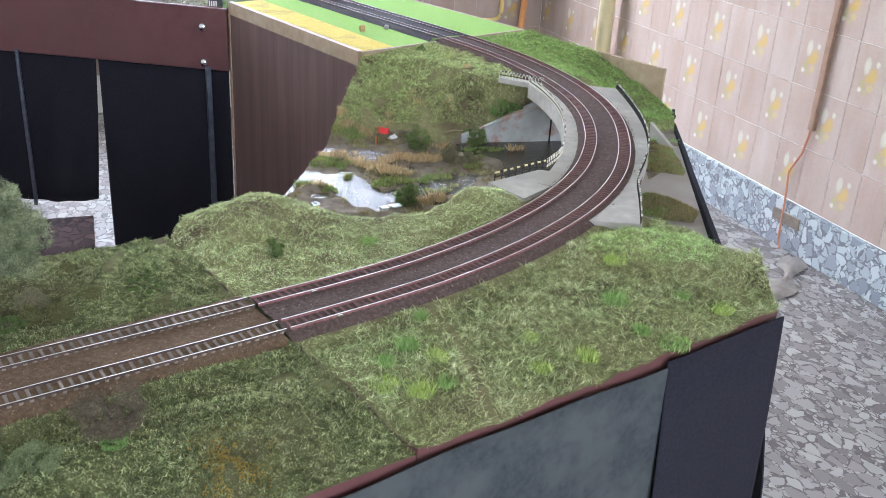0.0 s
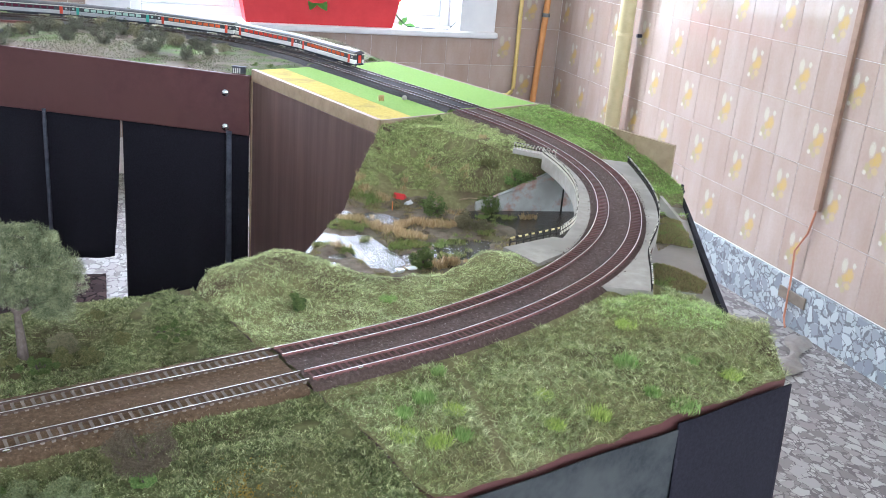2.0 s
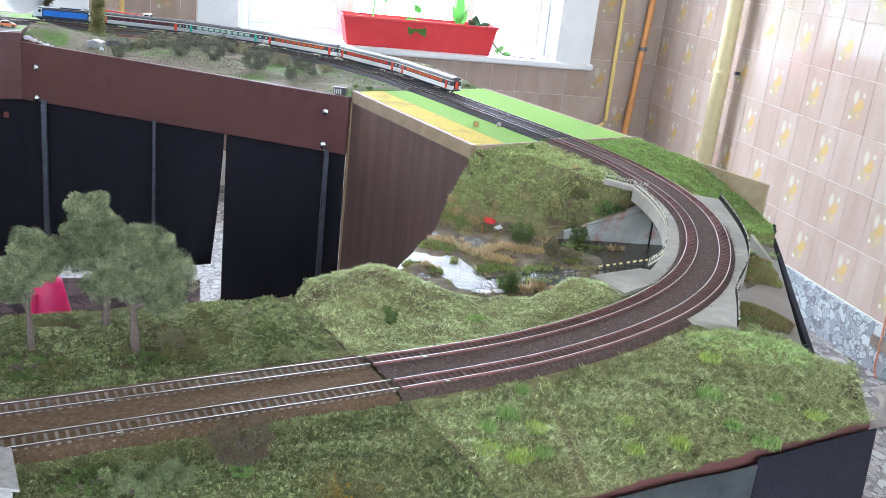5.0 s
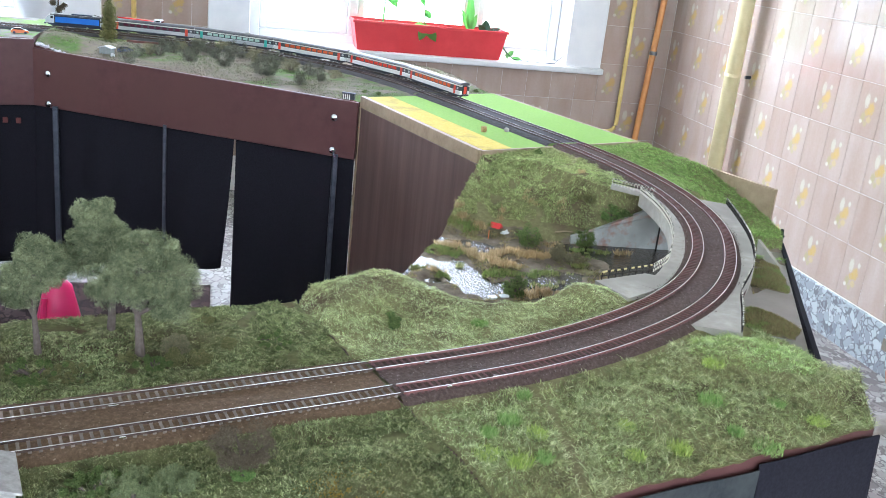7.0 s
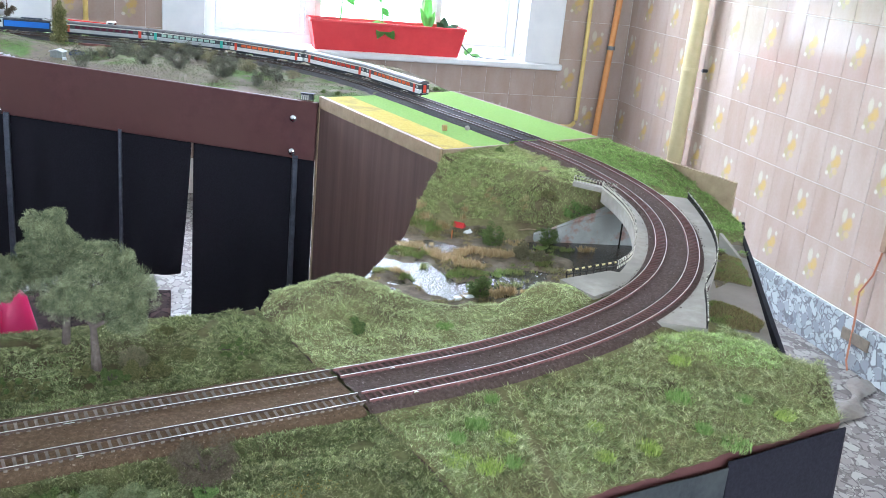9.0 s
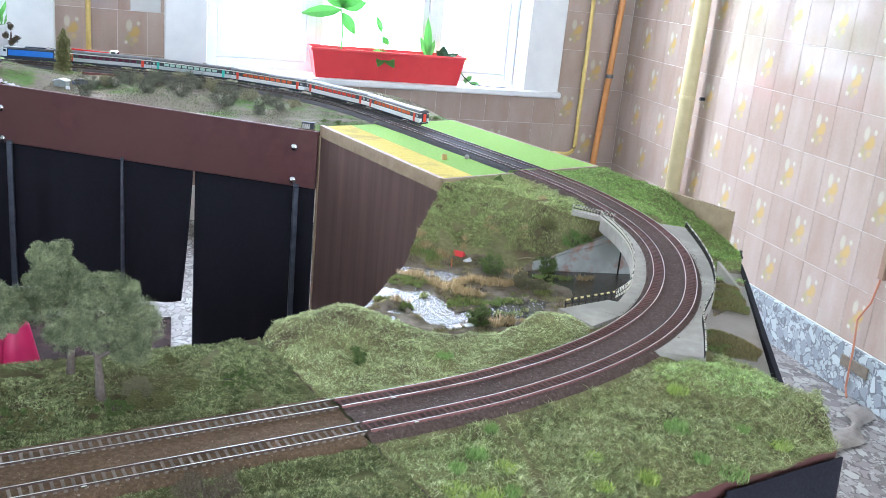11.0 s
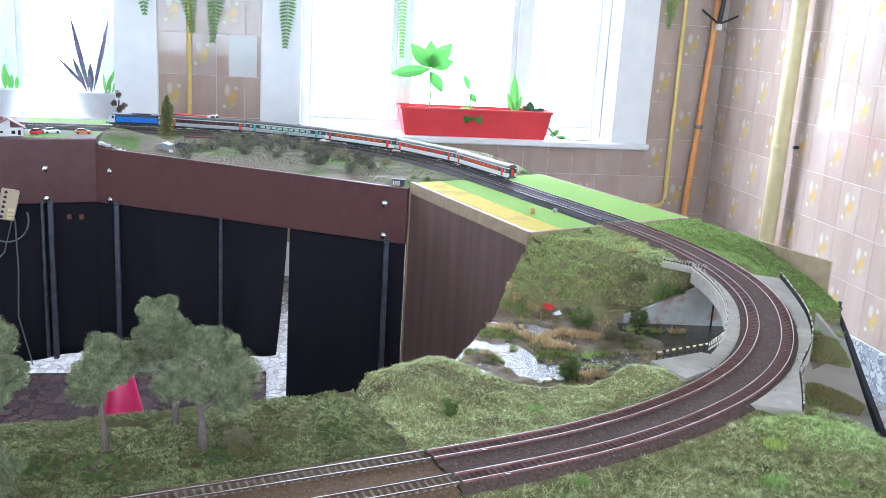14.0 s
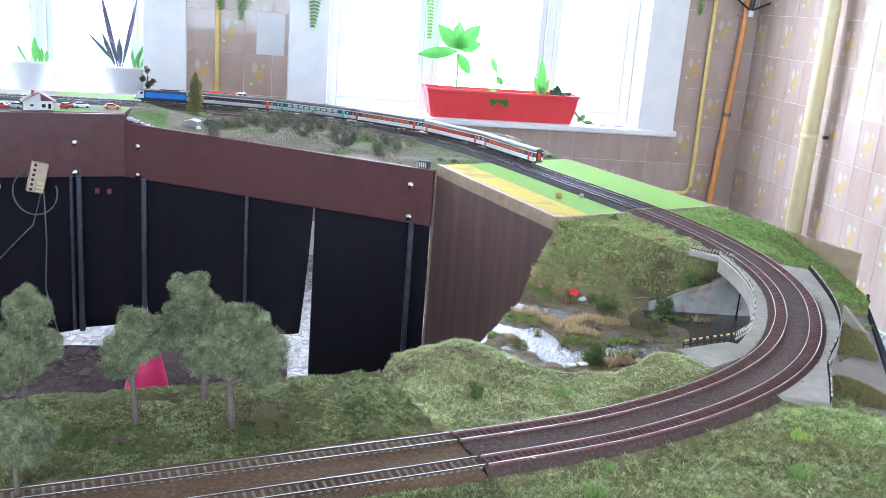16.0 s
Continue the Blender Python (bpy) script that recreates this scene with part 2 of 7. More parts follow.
def fbm(x, y, octaves=4):
    s, amp, tot = 0.0, 1.0, 0.0
    for o in range(octaves):
        s = s + amp * vnoise(x * 2**o + 13.7 * o, y * 2**o - 7.1 * o)
        tot += amp
        amp *= 0.5
    return s / tot


def inside(poly, x, y):
    """Which points lie in a plan polygon."""
    r = np.zeros(np.shape(x), bool)
    n = len(poly)
    for i in range(n):
        (x1, y1), (x2, y2) = poly[i], poly[(i + 1) % n]
        c = ((y1 > y) != (y2 > y)) & (x < (x2 - x1) * (y - y1) / ((y2 - y1) or 1e-12) + x1)
        r ^= c
    return r


def line_distance(line, x, y):
    """Distance to a polyline."""
    best = np.full(np.shape(x), 1e9)
    for (x1, y1), (x2, y2) in zip(line, line[1:]):
        dx, dy = x2 - x1, y2 - y1
        t = np.clip(((x - x1) * dx + (y - y1) * dy) / (dx * dx + dy * dy + 1e-12), 0, 1)
        best = np.minimum(best, np.hypot(x - x1 - t * dx, y - y1 - t * dy))
    return best


def smooth(a, b, v):
    t = np.clip((v - a) / (b - a), 0, 1)
    return t * t * (3 - 2 * t)
# ---- the room ----
def wall_slab(name, lo, hi, material, label):
    ob = new(name, bm_mesh(name, box(lo, hi), material))
    return tagged(ob, label, "wall", kind="structure")


tagged(new("floor", bm_mesh("floor", box((-2.25, -2.4, -0.10), (XR + 0.2, YW + 0.3, 0.0)), floor_stone)),
       "worn grey-brown terrazzo floor with large pale stone chips", "floor", kind="structure")
tagged(new("ceiling", bm_mesh("ceiling", box((-2.25, -2.4, 2.7), (XR + 0.2, YW + 0.3, 2.8)), plaster)), "plain off-white plaster ceiling", "ceiling", kind="structure")
wall_right = wall_slab("wall_right", (XR + 0.0016, -2.4, 0), (XR + 0.2, YW + 0.3, 2.7), grout, "tiled kitchen wall with pale flowered beige tiles")
# unseen left wall, set close to keep window light off the floor
wall_slab("wall_left", (-2.25, -2.4, 0), (-2.05, YW + 0.3, 2.7), plaster, "unseen plain pale plaster wall set close to the layout")
# unseen rear wall; its opening is added to let fill light in
for lo, hi in (((-2.05, -2.4, 0), (-1.7, -2.2, 2.7)), ((1.9, -2.4, 0), (XR + 0.008, -2.2, 2.7)), ((-1.7, -2.4, 0), (1.9, -2.2, 0.75)), ((-1.7, -2.4, 2.55), (1.9, -2.2, 2.7))):
    wall_slab("wall_back", lo, hi, plaster, "unseen plain pale plaster wall around an added wide opening for fill light")

# window wall: two openings with white surrounds
W1 = (0.085, 1.72)
W2 = (-1.80, -0.785)
ZS, ZH = 0.755, 2.40
wall_window = empty("wall_window")
tagged(wall_window, "beige tiled wall holding two white windows", "wall", kind="structure")
for lo, hi in (
    ((-2.05, YW + 0.0016, 0), (W2[0], YW + 0.3, 2.7)), ((W2[1], YW + 0.0016, 0), (W1[0], YW + 0.3, 2.7)), ((W1[1], YW + 0.0016, 0), (XR + 0.008, YW + 0.3, 2.7)),
    ((W2[0], YW + 0.0016, 0), (W2[1], YW + 0.3, ZS - 0.03)), ((W1[0], YW + 0.0016, 0), (W1[1], YW + 0.3, ZS - 0.03)),
    ((W2[0], YW + 0.0016, ZH), (W2[1], YW + 0.3, 2.7)), ((W1[0], YW + 0.0016, ZH), (W1[1], YW + 0.3, 2.7)),
):
    part("masonry", box(lo, hi), grout, wall_window)

glass = mat("window_glass", (1, 1, 1), 0.0)
glass.node_tree.nodes["Principled BSDF"].inputs["Transmission Weight"].default_value = 1.0
glass.node_tree.nodes["Principled BSDF"].inputs["IOR"].default_value = 1.01


def window(name, x0, x1, mullions, label):
    """White timber window: surround boards, sill, frame, sashes with glass."""
    w = tagged(empty(name, Matrix.Translation(((x0 + x1) / 2, YW, ZS))), label, "window", kind="structure")
    ox, oz = -(x0 + x1) / 2, -ZS
    def b(n, lo, hi, m=white_paint, bev=0.003, lab=""):
        return part(n, box((lo[0] + ox, lo[1], lo[2] + oz), (hi[0] + ox, hi[1], hi[2] + oz), bev), m, w, lab)
    b("surround", (x0 - 0.19, -0.014, ZS - 0.005), (x0 + 0.004, 0.008, ZH + 0.1))
    b("surround", (x1 - 0.004, -0.014, ZS - 0.005), (x1 + 0.195, 0.008, ZH + 0.1))
    b("surround", (x0 + 0.004, -0.014, ZH - 0.004), (x1 - 0.004, 0.008, ZH + 0.1))
    b("window_sill", (x0 - 0.20, -0.045, ZS - 0.032), (x1 + 0.205, 0.16, ZS + 0.0), bev=0.006)
    b("reveal", (x0 - 0.02, 0.010, ZS + 0.001), (x0 + 0.006, 0.16, ZH))
    b("reveal", (x1 - 0.006, 0.010, ZS + 0.001), (x1 + 0.02, 0.16, ZH))
    posts = [x0 + 0.03] + mullions + [x1 - 0.03]
    b("window_frame", (x0 + 0.006, 0.16, ZS + 0.001), (x0 + 0.055, 0.22, ZH))
    b("window_frame", (x1 - 0.055, 0.16, ZS + 0.001), (x1 - 0.006, 0.22, ZH))
    b("window_frame", (x0 + 0.055, 0.16, ZS + 0.001), (x1 - 0.055, 0.22, ZS + 0.05))
    b("window_frame", (x0 + 0.055, 0.16, ZH - 0.05), (x1 - 0.055, 0.22, ZH))
    for m in mullions:
        b("mullion", (m - 0.024, 0.155, ZS + 0.05), (m + 0.024, 0.225, ZH - 0.05))
    for a, c in zip(posts, posts[1:]):
        l, r = a + 0.026, c - 0.026
        z0, z1 = ZS + 0.052, ZH - 0.052
        bm = bmesh.new()
        for lo, hi in (((l, 0.17, z0), (l + 0.03, 0.20, z1)), ((r - 0.03, 0.17, z0), (r, 0.20, z1)), ((l + 0.03, 0.17, z0), (r - 0.03, 0.20, z0 + 0.035)), ((l + 0.03, 0.17, z1 - 0.035), (r - 0.03, 0.20, z1))):
            add_box(bm, (lo[0] + ox, lo[1], lo[2] + oz), (hi[0] + ox, hi[1], hi[2] + oz), 0.002)
        part("sash", bm, white_paint, w)
        p = b("pane", (l + 0.028, 0.183, z0 + 0.033), (r - 0.028, 0.187, z1 - 0.033), glass, 0)
        p.visible_shadow = False
    return w


window("window_1", *W1, [0.607, 1.241], "white painted three-light timber window with a deep sill")
window("window_2", *W2, [-1.292], "white painted timber window with a plain deep sill")


def glow_sheet_material(glow, low=7.5):
    """Over-bright glowing sheet that lights the room: leafy and dimmer at eye level, open sky above."""
    m = bpy.data.materials.new("glow_sheet")
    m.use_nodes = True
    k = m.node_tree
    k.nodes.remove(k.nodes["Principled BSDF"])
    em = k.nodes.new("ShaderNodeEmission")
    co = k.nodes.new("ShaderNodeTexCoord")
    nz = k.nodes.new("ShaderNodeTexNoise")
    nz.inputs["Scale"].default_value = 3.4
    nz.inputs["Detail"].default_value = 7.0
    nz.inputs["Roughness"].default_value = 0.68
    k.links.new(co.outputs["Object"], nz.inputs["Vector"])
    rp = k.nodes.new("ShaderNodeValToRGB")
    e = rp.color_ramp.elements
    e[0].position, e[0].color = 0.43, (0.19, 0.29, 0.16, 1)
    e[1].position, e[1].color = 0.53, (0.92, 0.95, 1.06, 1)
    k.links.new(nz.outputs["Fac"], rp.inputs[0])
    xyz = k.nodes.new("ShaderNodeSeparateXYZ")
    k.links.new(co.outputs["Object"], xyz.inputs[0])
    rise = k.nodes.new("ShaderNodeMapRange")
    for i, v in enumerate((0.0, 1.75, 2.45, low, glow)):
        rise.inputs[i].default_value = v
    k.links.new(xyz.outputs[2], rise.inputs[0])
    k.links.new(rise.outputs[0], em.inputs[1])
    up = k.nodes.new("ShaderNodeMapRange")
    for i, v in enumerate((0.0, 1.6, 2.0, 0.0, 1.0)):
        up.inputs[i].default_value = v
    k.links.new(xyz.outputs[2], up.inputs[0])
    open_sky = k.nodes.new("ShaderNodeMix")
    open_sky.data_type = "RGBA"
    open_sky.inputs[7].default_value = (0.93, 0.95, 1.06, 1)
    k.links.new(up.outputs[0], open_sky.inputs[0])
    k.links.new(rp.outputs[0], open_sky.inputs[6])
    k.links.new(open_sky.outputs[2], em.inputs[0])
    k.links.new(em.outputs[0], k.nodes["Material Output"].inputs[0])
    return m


tagged(new("backdrop", as_mesh("backdrop", [(-4.5, YW + 1.3, -0.6), (3.6, YW + 1.3, -0.6), (3.6, YW + 1.3, 3.6), (-4.5, YW + 1.3, 3.6)], [(0, 1, 2, 3)], glow_sheet_material(GARDEN_GLOW))),
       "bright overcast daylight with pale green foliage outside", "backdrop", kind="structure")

# added glowing sheet behind the rear opening, brightens faces turned that way
tagged(new("backdrop", as_mesh("backdrop", [(-2.6, -3.3, -0.2), (2.8, -3.3, -0.2), (2.8, -3.3, 3.4), (-2.6, -3.3, 3.4)], [(3, 2, 1, 0)], glow_sheet_material(REAR_FILL, REAR_FILL))),
       "added glowing sheet behind the unseen rear opening, filling the room with light", "backdrop", kind="structure")

# stone plinth along the right wall
tagged(new("baseboard", bm_mesh("baseboard", box((XR - 0.012, -2.2, 0.0), (XR + 0.008, YW, ZBASE), 0.003), plinth_stone)),
       "grey terrazzo plinth with blue-white stone chips", "baseboard", kind="structure")

# ---- the model railway: plan ----
MID = [(-2.0, 0.27), (-0.80, 0.605), (-0.50, 0.688), (-0.197, 0.772), (-0.007, 0.825), (0.118, 0.860), (0.235, 0.896), (0.308, 0.924), (0.391, 0.965), (0.475, 1.018), (0.546, 1.075),
       (0.610, 1.143), (0.664, 1.220), (0.709, 1.303), (0.748, 1.395), (0.774, 1.495), (0.787, 1.60), (0.787, 1.70), (0.775, 1.82), (0.737, 1.985), (0.688, 2.14),
       (0.634, 2.30), (0.578, 2.47), (0.535, 2.59), (0.487, 2.72), (0.405, 2.88), (0.30, 3.01), (0.10, 3.175), (-0.15, 3.30), (-0.41, 3.362), (-0.69, 3.375), (-1.0, 3.36), (-1.45, 3.31), (-2.0, 3.22)]


def spline(points, step):
    """A smooth curve through plan points, evenly stepped."""
    p = np.array(points, float)
    p = np.vstack([2 * p[0] - p[1], p, 2 * p[-1] - p[-2]])
    out = []
    for i in range(1, len(p) - 2):
        for t in np.linspace(0, 1, 30, endpoint=False):
            a, b, c, d = p[i - 1 : i + 3]
            out.append(0.5 * (2 * b + (c - a) * t + (2 * a - 5 * b + 4 * c - d) * t * t + (3 * b - a - 3 * c + d) * t**3))
    out = np.array(out + [p[-2]])
    for _ in range(60):
        out[1:-1] = (out[:-2] + 2 * out[1:-1] + out[2:]) / 4
    s = np.r_[0, np.cumsum(np.hypot(*np.diff(out, axis=0).T))]
    q = np.arange(0, s[-1], step)
    return np.stack([np.interp(q, s, out[:, 0]), np.interp(q, s, out[:, 1])], 1)


def offset(line, d):
    """A line beside another, d to its right."""
    t = np.gradient(line, axis=0)
    t /= np.hypot(*t.T)[:, None]
    return line + d * np.stack([t[:, 1], -t[:, 0]], 1)


mid = spline(MID, 0.004)
# the two tracks draw a little closer in the curve
SHIFT = [(-2.0, 0.27, -0.0286, 0.0270), (0.05, 0.84, -0.0286, 0.0255), (0.20, 0.885, -0.0286, 0.0241), (0.38, 0.96, -0.0300, 0.0225), (0.54, 1.07, -0.0310, 0.0212), (0.66, 1.216, -0.0280, 0.0212),
         (0.70, 1.28, -0.0262, 0.0217), (0.77, 1.48, -0.0270, 0.0238), (0.788, 1.67, -0.0286, 0.0246), (0.737, 1.985, -0.0286, 0.0275)]
key = [int(np.argmin(np.hypot(mid[:, 0] - a, mid[:, 1] - b))) for a, b, _, _ in SHIFT]
tracks = {"inner": offset(mid, np.interp(np.arange(len(mid)), key, [q[2] for q in SHIFT])[:, None]), "outer": offset(mid, np.interp(np.arange(len(mid)), key, [q[3] for q in SHIFT])[:, None])}
mid_coarse = [tuple(p) for p in mid[::5]]

# A's far left stretch is unseen, added to close off light from the floor
A = [(0.055, 1.087), (0.118, 0.870), (0.196, 0.6655), (-1.95, 0.030), (-2.03, 0.550)]
B = [(0.0565, 1.088), (0.1195, 0.8705), (0.1975, 0.666), (0.622, 0.792), (1.083, 1.690), (1.082, 1.740), (0.945, 2.112), (0.500, 1.916)]
C = [(0.499, 1.921), (0.943, 2.117), (0.735, 2.705), (0.328, 2.492)]
Dm = [(0.324, 2.497), (0.736, 2.710), (0.715, 2.95), (0.672, 3.16), (0.60, 3.25), (0.45, 3.38), (0.12, 3.58), (-0.20, 3.70), (-0.574, 3.70), (-0.562, 2.978)]
E = [(-0.566, 2.978), (-0.578, 3.70), (-0.80, 3.64), (-2.03, 3.46), (-2.03, 2.58)]

VALLEY = [(0.10, 1.36), (0.18, 1.27), (0.275, 1.165), (0.35, 1.165), (0.44, 1.235), (0.52, 1.20), (0.59, 1.14), (0.645, 1.04), (0.672, 0.94), (0.74, 0.93), (1.10, 1.40), (1.00, 1.55), (0.83, 1.60), (0.74, 1.625), (0.64, 1.645), (0.58, 1.655), (0.48, 1.675), (0.36, 1.672), (0.22, 1.60)]
STREAMS = ([(0.30, 1.588), (0.327, 1.655), (0.345, 1.654), (0.375, 1.638), (0.410, 1.645), (0.434, 1.625), (0.460, 1.590), (0.442, 1.545), (0.405, 1.550), (0.380, 1.574), (0.34, 1.592)],
           [(0.15, 1.36), (0.246, 1.49), (0.275, 1.545), (0.298, 1.548), (0.33, 1.515), (0.371, 1.516), (0.384, 1.468), (0.396, 1.418), (0.417, 1.425), (0.404, 1.376), (0.378, 1.350), (0.345, 1.392), (0.330, 1.445), (0.31, 1.480), (0.287, 1.490), (0.262, 1.465), (0.20, 1.36)],
           [(0.60, 1.60), (0.63, 1.555), (0.65, 1.523), (0.60, 1.40), (0.58, 1.25), (0.68, 1.24), (0.82, 1.50), (0.83, 1.60), (0.76, 1.635), (0.66, 1.635)],
           [(0.448, 1.424), (0.488, 1.468), (0.545, 1.480), (0.575, 1.470), (0.501, 1.398), (0.465, 1.392)])
VLINE = VALLEY + [VALLEY[0]]
WATER_Z = 0.800


def track_bed(x, y):
    return line_distance(mid_coarse, x, y)


def land_near(x, y):
    """Height of the straight near module."""
    d = track_bed(x, y)
    front = (y - (0.608 + 0.296 * (x - 0.0)))
    z = 0.902 + 0.006 * (fbm(x * 9, y * 9) - 0.5) - 0.012 * (1 - smooth(0.0, 0.10, front))
    z = z + (0.013 * (fbm(x * 14 + 3, y * 14, 3) - 0.35) + 0.007 * (fbm(x * 48 + 8, y * 48, 3) - 0.5)) * smooth(0.07, 0.10, d) * smooth(0.0, 0.05, front)
    return np.where(d < 0.062, z * smooth(0.050, 0.062, d) + 0.9075 * (1 - smooth(0.050, 0.062, d)), z)


def land_valley(x, y):
    """Height of the curved module with the river."""
    d = track_bed(x, y)
    top = 0.902 + 0.008 * (fbm(x * 11, y * 11) - 0.5)
    front = (y - (0.606 + 0.296 * x))
    top = top - 0.012 * (1 - smooth(0.0, 0.09, front))
    hill = np.exp(-(((x - 0.12) / 0.10) ** 2 + ((y - 1.11) / 0.055) ** 2))
    hill2 = np.exp(-(((x - 0.405) / 0.05) ** 2 + ((y - 1.095) / 0.035) ** 2))
    bank = np.exp(-(((x - 0.545) / 0.07) ** 2 + ((y - 0.935) / 0.045) ** 2))
    top = top + 0.030 * hill + 0.022 * hill2 + 0.016 * bank - 0.022 * smooth(0.075, 0.0, line_distance([(0.0565, 1.088), (0.17, 1.30)], x, y)) * (y > 0.95)
    v = line_distance(VLINE, x, y) * np.where(inside(VALLEY, x, y), 0, 1)
    wide = 0.085 - 0.045 * smooth(0.50, 0.58, x) * smooth(1.2, 1.1, y) + (0.19 * smooth(0.70, 0.56, x) - 0.030) * smooth(1.50, 1.66, y) + 0.05 * smooth(1.5, 1.6, y) * smooth(0.70, 0.84, x)
    w = np.clip(v / wide, 0, 1)
    w = np.where(y > 1.5, w ** 0.85, smooth(0, 1, w))
    stream = np.full(np.shape(x), 9.0)
    for bed in STREAMS:
        stream = np.minimum(stream, line_distance(bed + [bed[0]], x, y) * np.where(inside(bed, x, y), -1, 1))
    east = smooth(0.62, 0.66, x - 0.42 * (y - 1.04))
    low = 0.792 + (1 - east) * smooth(-0.006, 0.010, stream + 0.010 * (vnoise(x * 70, y * 70) - 0.5)) * (0.0100 + 0.011 * (fbm(x * 30 + 5, y * 30, 3) - 0.45))
    z = low * (1 - w) + top * w
    outer = smooth(0.0, 0.03, x - np.interp(y, [1.3, 1.6, 1.82, 2.12], [0.71, 0.787, 0.775, 0.70]))
    z = z - outer * 0.080 * smooth(0.070, 0.24, d) * smooth(1.97, 1.66, y) * smooth(1.45, 1.60, y) * smooth(0.80, 0.86, z)
    z = z + (0.010 * (fbm(x * 24 + 2, y * 24, 3) - 0.5) + 0.006 * (fbm(x * 55 + 7, y * 55, 2) - 0.5)) * smooth(0.060, 0.085, d) * smooth(0.82, 0.85, z)
    bed = smooth(0.050, 0.062, d)
    deck = np.where((v < 0.02) & (d < 0.085), 0.788, 0.9075)
    return np.where(d < 0.062, z * bed + np.minimum(deck, 0.9075) * (1 - bed), z)


def land_flat(x, y):
    return 0.9055 + 0.0012 * fbm(x * 20, y * 20)


def land_far(x, y):
    """Height of the far curved module: scrub bank falling to the front board."""
    d = track_bed(x, y)
    t = (0.312 - x) / 0.874
    front = (y - (2.497 + 0.481 * t)) * 0.87
    z = 0.892 + 0.010 * smooth(0.0, 0.2, front) + 0.012 * (fbm(x * 9, y * 9) - 0.5)
    z = z + 0.030 * np.exp(-(((x + 0.46) / 0.09) ** 2 + ((y - 3.10) / 0.10) ** 2)) + 0.022 * smooth(-0.44, -0.56, x)
    bed = smooth(0.055, 0.075, d)
    return z * bed + 0.9065 * (1 - bed)


def land_left(x, y):
    d = track_bed(x, y)
    bed = smooth(0.05, 0.09, d)
    return (0.9065 + 0.0235 * smooth(0.10, 0.28, d) * (y < 3.36) + 0.003 * fbm(x * 9, y * 9)) * bed + 0.9065 * (1 - bed)


from mathutils.geometry import delaunay_2d_cdt


def land_mesh(name, poly, fn, step, material, edge_step=None):
    """A height field over a plan polygon."""
    es = edge_step or step
    rim = []
    n = len(poly)
    for i in range(n):
        a, b = np.array(poly[i]), np.array(poly[(i + 1) % n])
        k = max(1, int(np.hypot(*(b - a)) / es))
        rim += [tuple(a + (b - a) * j / k) for j in range(k)]
    xs = np.arange(min(p[0] for p in poly), max(p[0] for p in poly), step)
    ys = np.arange(min(p[1] for p in poly), max(p[1] for p in poly), step)
    gx, gy = np.meshgrid(xs, ys)
    gx, gy = gx.ravel() + RNG.uniform(-0.3, 0.3, gx.size) * step, gy.ravel() + RNG.uniform(-0.3, 0.3, gx.size) * step
    closed = rim + [rim[0]]
    ok = inside(poly, gx, gy) & (line_distance(closed, gx, gy) > 0.45 * step)
    pts = [Vector(p) for p in rim] + [Vector((x, y)) for x, y in zip(gx[ok], gy[ok])]
    m = len(rim)
    vs, _, fs, *_ = delaunay_2d_cdt(pts, [(i, (i + 1) % m) for i in range(m)], [list(range(m))], 1, 1e-6)
    x, y = np.array([v.x for v in vs]), np.array([v.y for v in vs])
    z = fn(x, y)
    me = as_mesh(name, np.stack([x, y, z], 1), [tuple(f) for f in fs], material, True)
    return me, rim


def skirt(rim, fn, z0, material, name="side"):
    """The upright edge of a module."""
    p = np.array(rim + [rim[0]])
    z = fn(p[:, 0], p[:, 1])
    v = [(x, y, q) for (x, y), q in zip(p, z)] + [(x, y, z0) for x, y in p]
    n = len(p)
    return as_mesh(name, v, [(i, i + 1, n + i + 1, n + i) for i in range(n - 1)], material)


def earth_material(name, stops, scale=60, patch=None, patch_cut=(0.5, 0.6), patch_scale=7.0, relief=0.5):
    m = mat(name, stops[0], 0.95, spec=0.15)
    k = Net(m)
    n = k.noise(scale, 8, 0.72)
    col = k.ramp(n, [(0.25 + 0.5 * i / (len(stops) - 1), c) for i, c in enumerate(stops)])
    if patch:
        col = k.mix(k.ramp(k.noise(patch_scale, 4, 0.6), [(patch_cut[0], (0, 0, 0)), (patch_cut[1], (1, 1, 1))]), col, k.ramp(k.noise(scale * 1.3, 6, 0.7), [(0.3, tuple(v * 0.6 for v in patch)), (0.7, patch)]))
    k.color(col)
    k.bump(k.noise(scale * 3, 6, 0.7), relief, 0.003)
    return m


turf_near = earth_material("moss_turf", [(0.085, 0.076, 0.038), (0.140, 0.138, 0.060), (0.21, 0.21, 0.095)], 130, (0.12, 0.085, 0.050), (0.55, 0.68), 8)
turf_valley = earth_material("meadow_turf", [(0.12, 0.108, 0.050), (0.20, 0.185, 0.085), (0.30, 0.27, 0.14)], 110, (0.14, 0.105, 0.062), (0.50, 0.64), 9)
mud_bank = earth_material("river_mud", [(0.102, 0.078, 0.056), (0.180, 0.145, 0.106), (0.275, 0.228, 0.174)], 60, (0.10, 0.090, 0.045), (0.52, 0.66), 20, relief=0.4)
turf_far = earth_material("scrub_earth", [(0.100, 0.084, 0.062), (0.160, 0.130, 0.098), (0.150, 0.150, 0.070)], 60, (0.10, 0.17, 0.035), (0.50, 0.62), 6)
flock_green = earth_material("bright_green_flock", [(0.18, 0.31, 0.058), (0.235, 0.39, 0.075), (0.285, 0.44, 0.098)], 160, None, relief=0.25)
flock_yellow = earth_material("yellow_flock", [(0.46, 0.345, 0.065), (0.56, 0.435, 0.085), (0.63, 0.51, 0.14)], 160, (0.42, 0.33, 0.10), (0.5, 0.7), 12, relief=0.25)
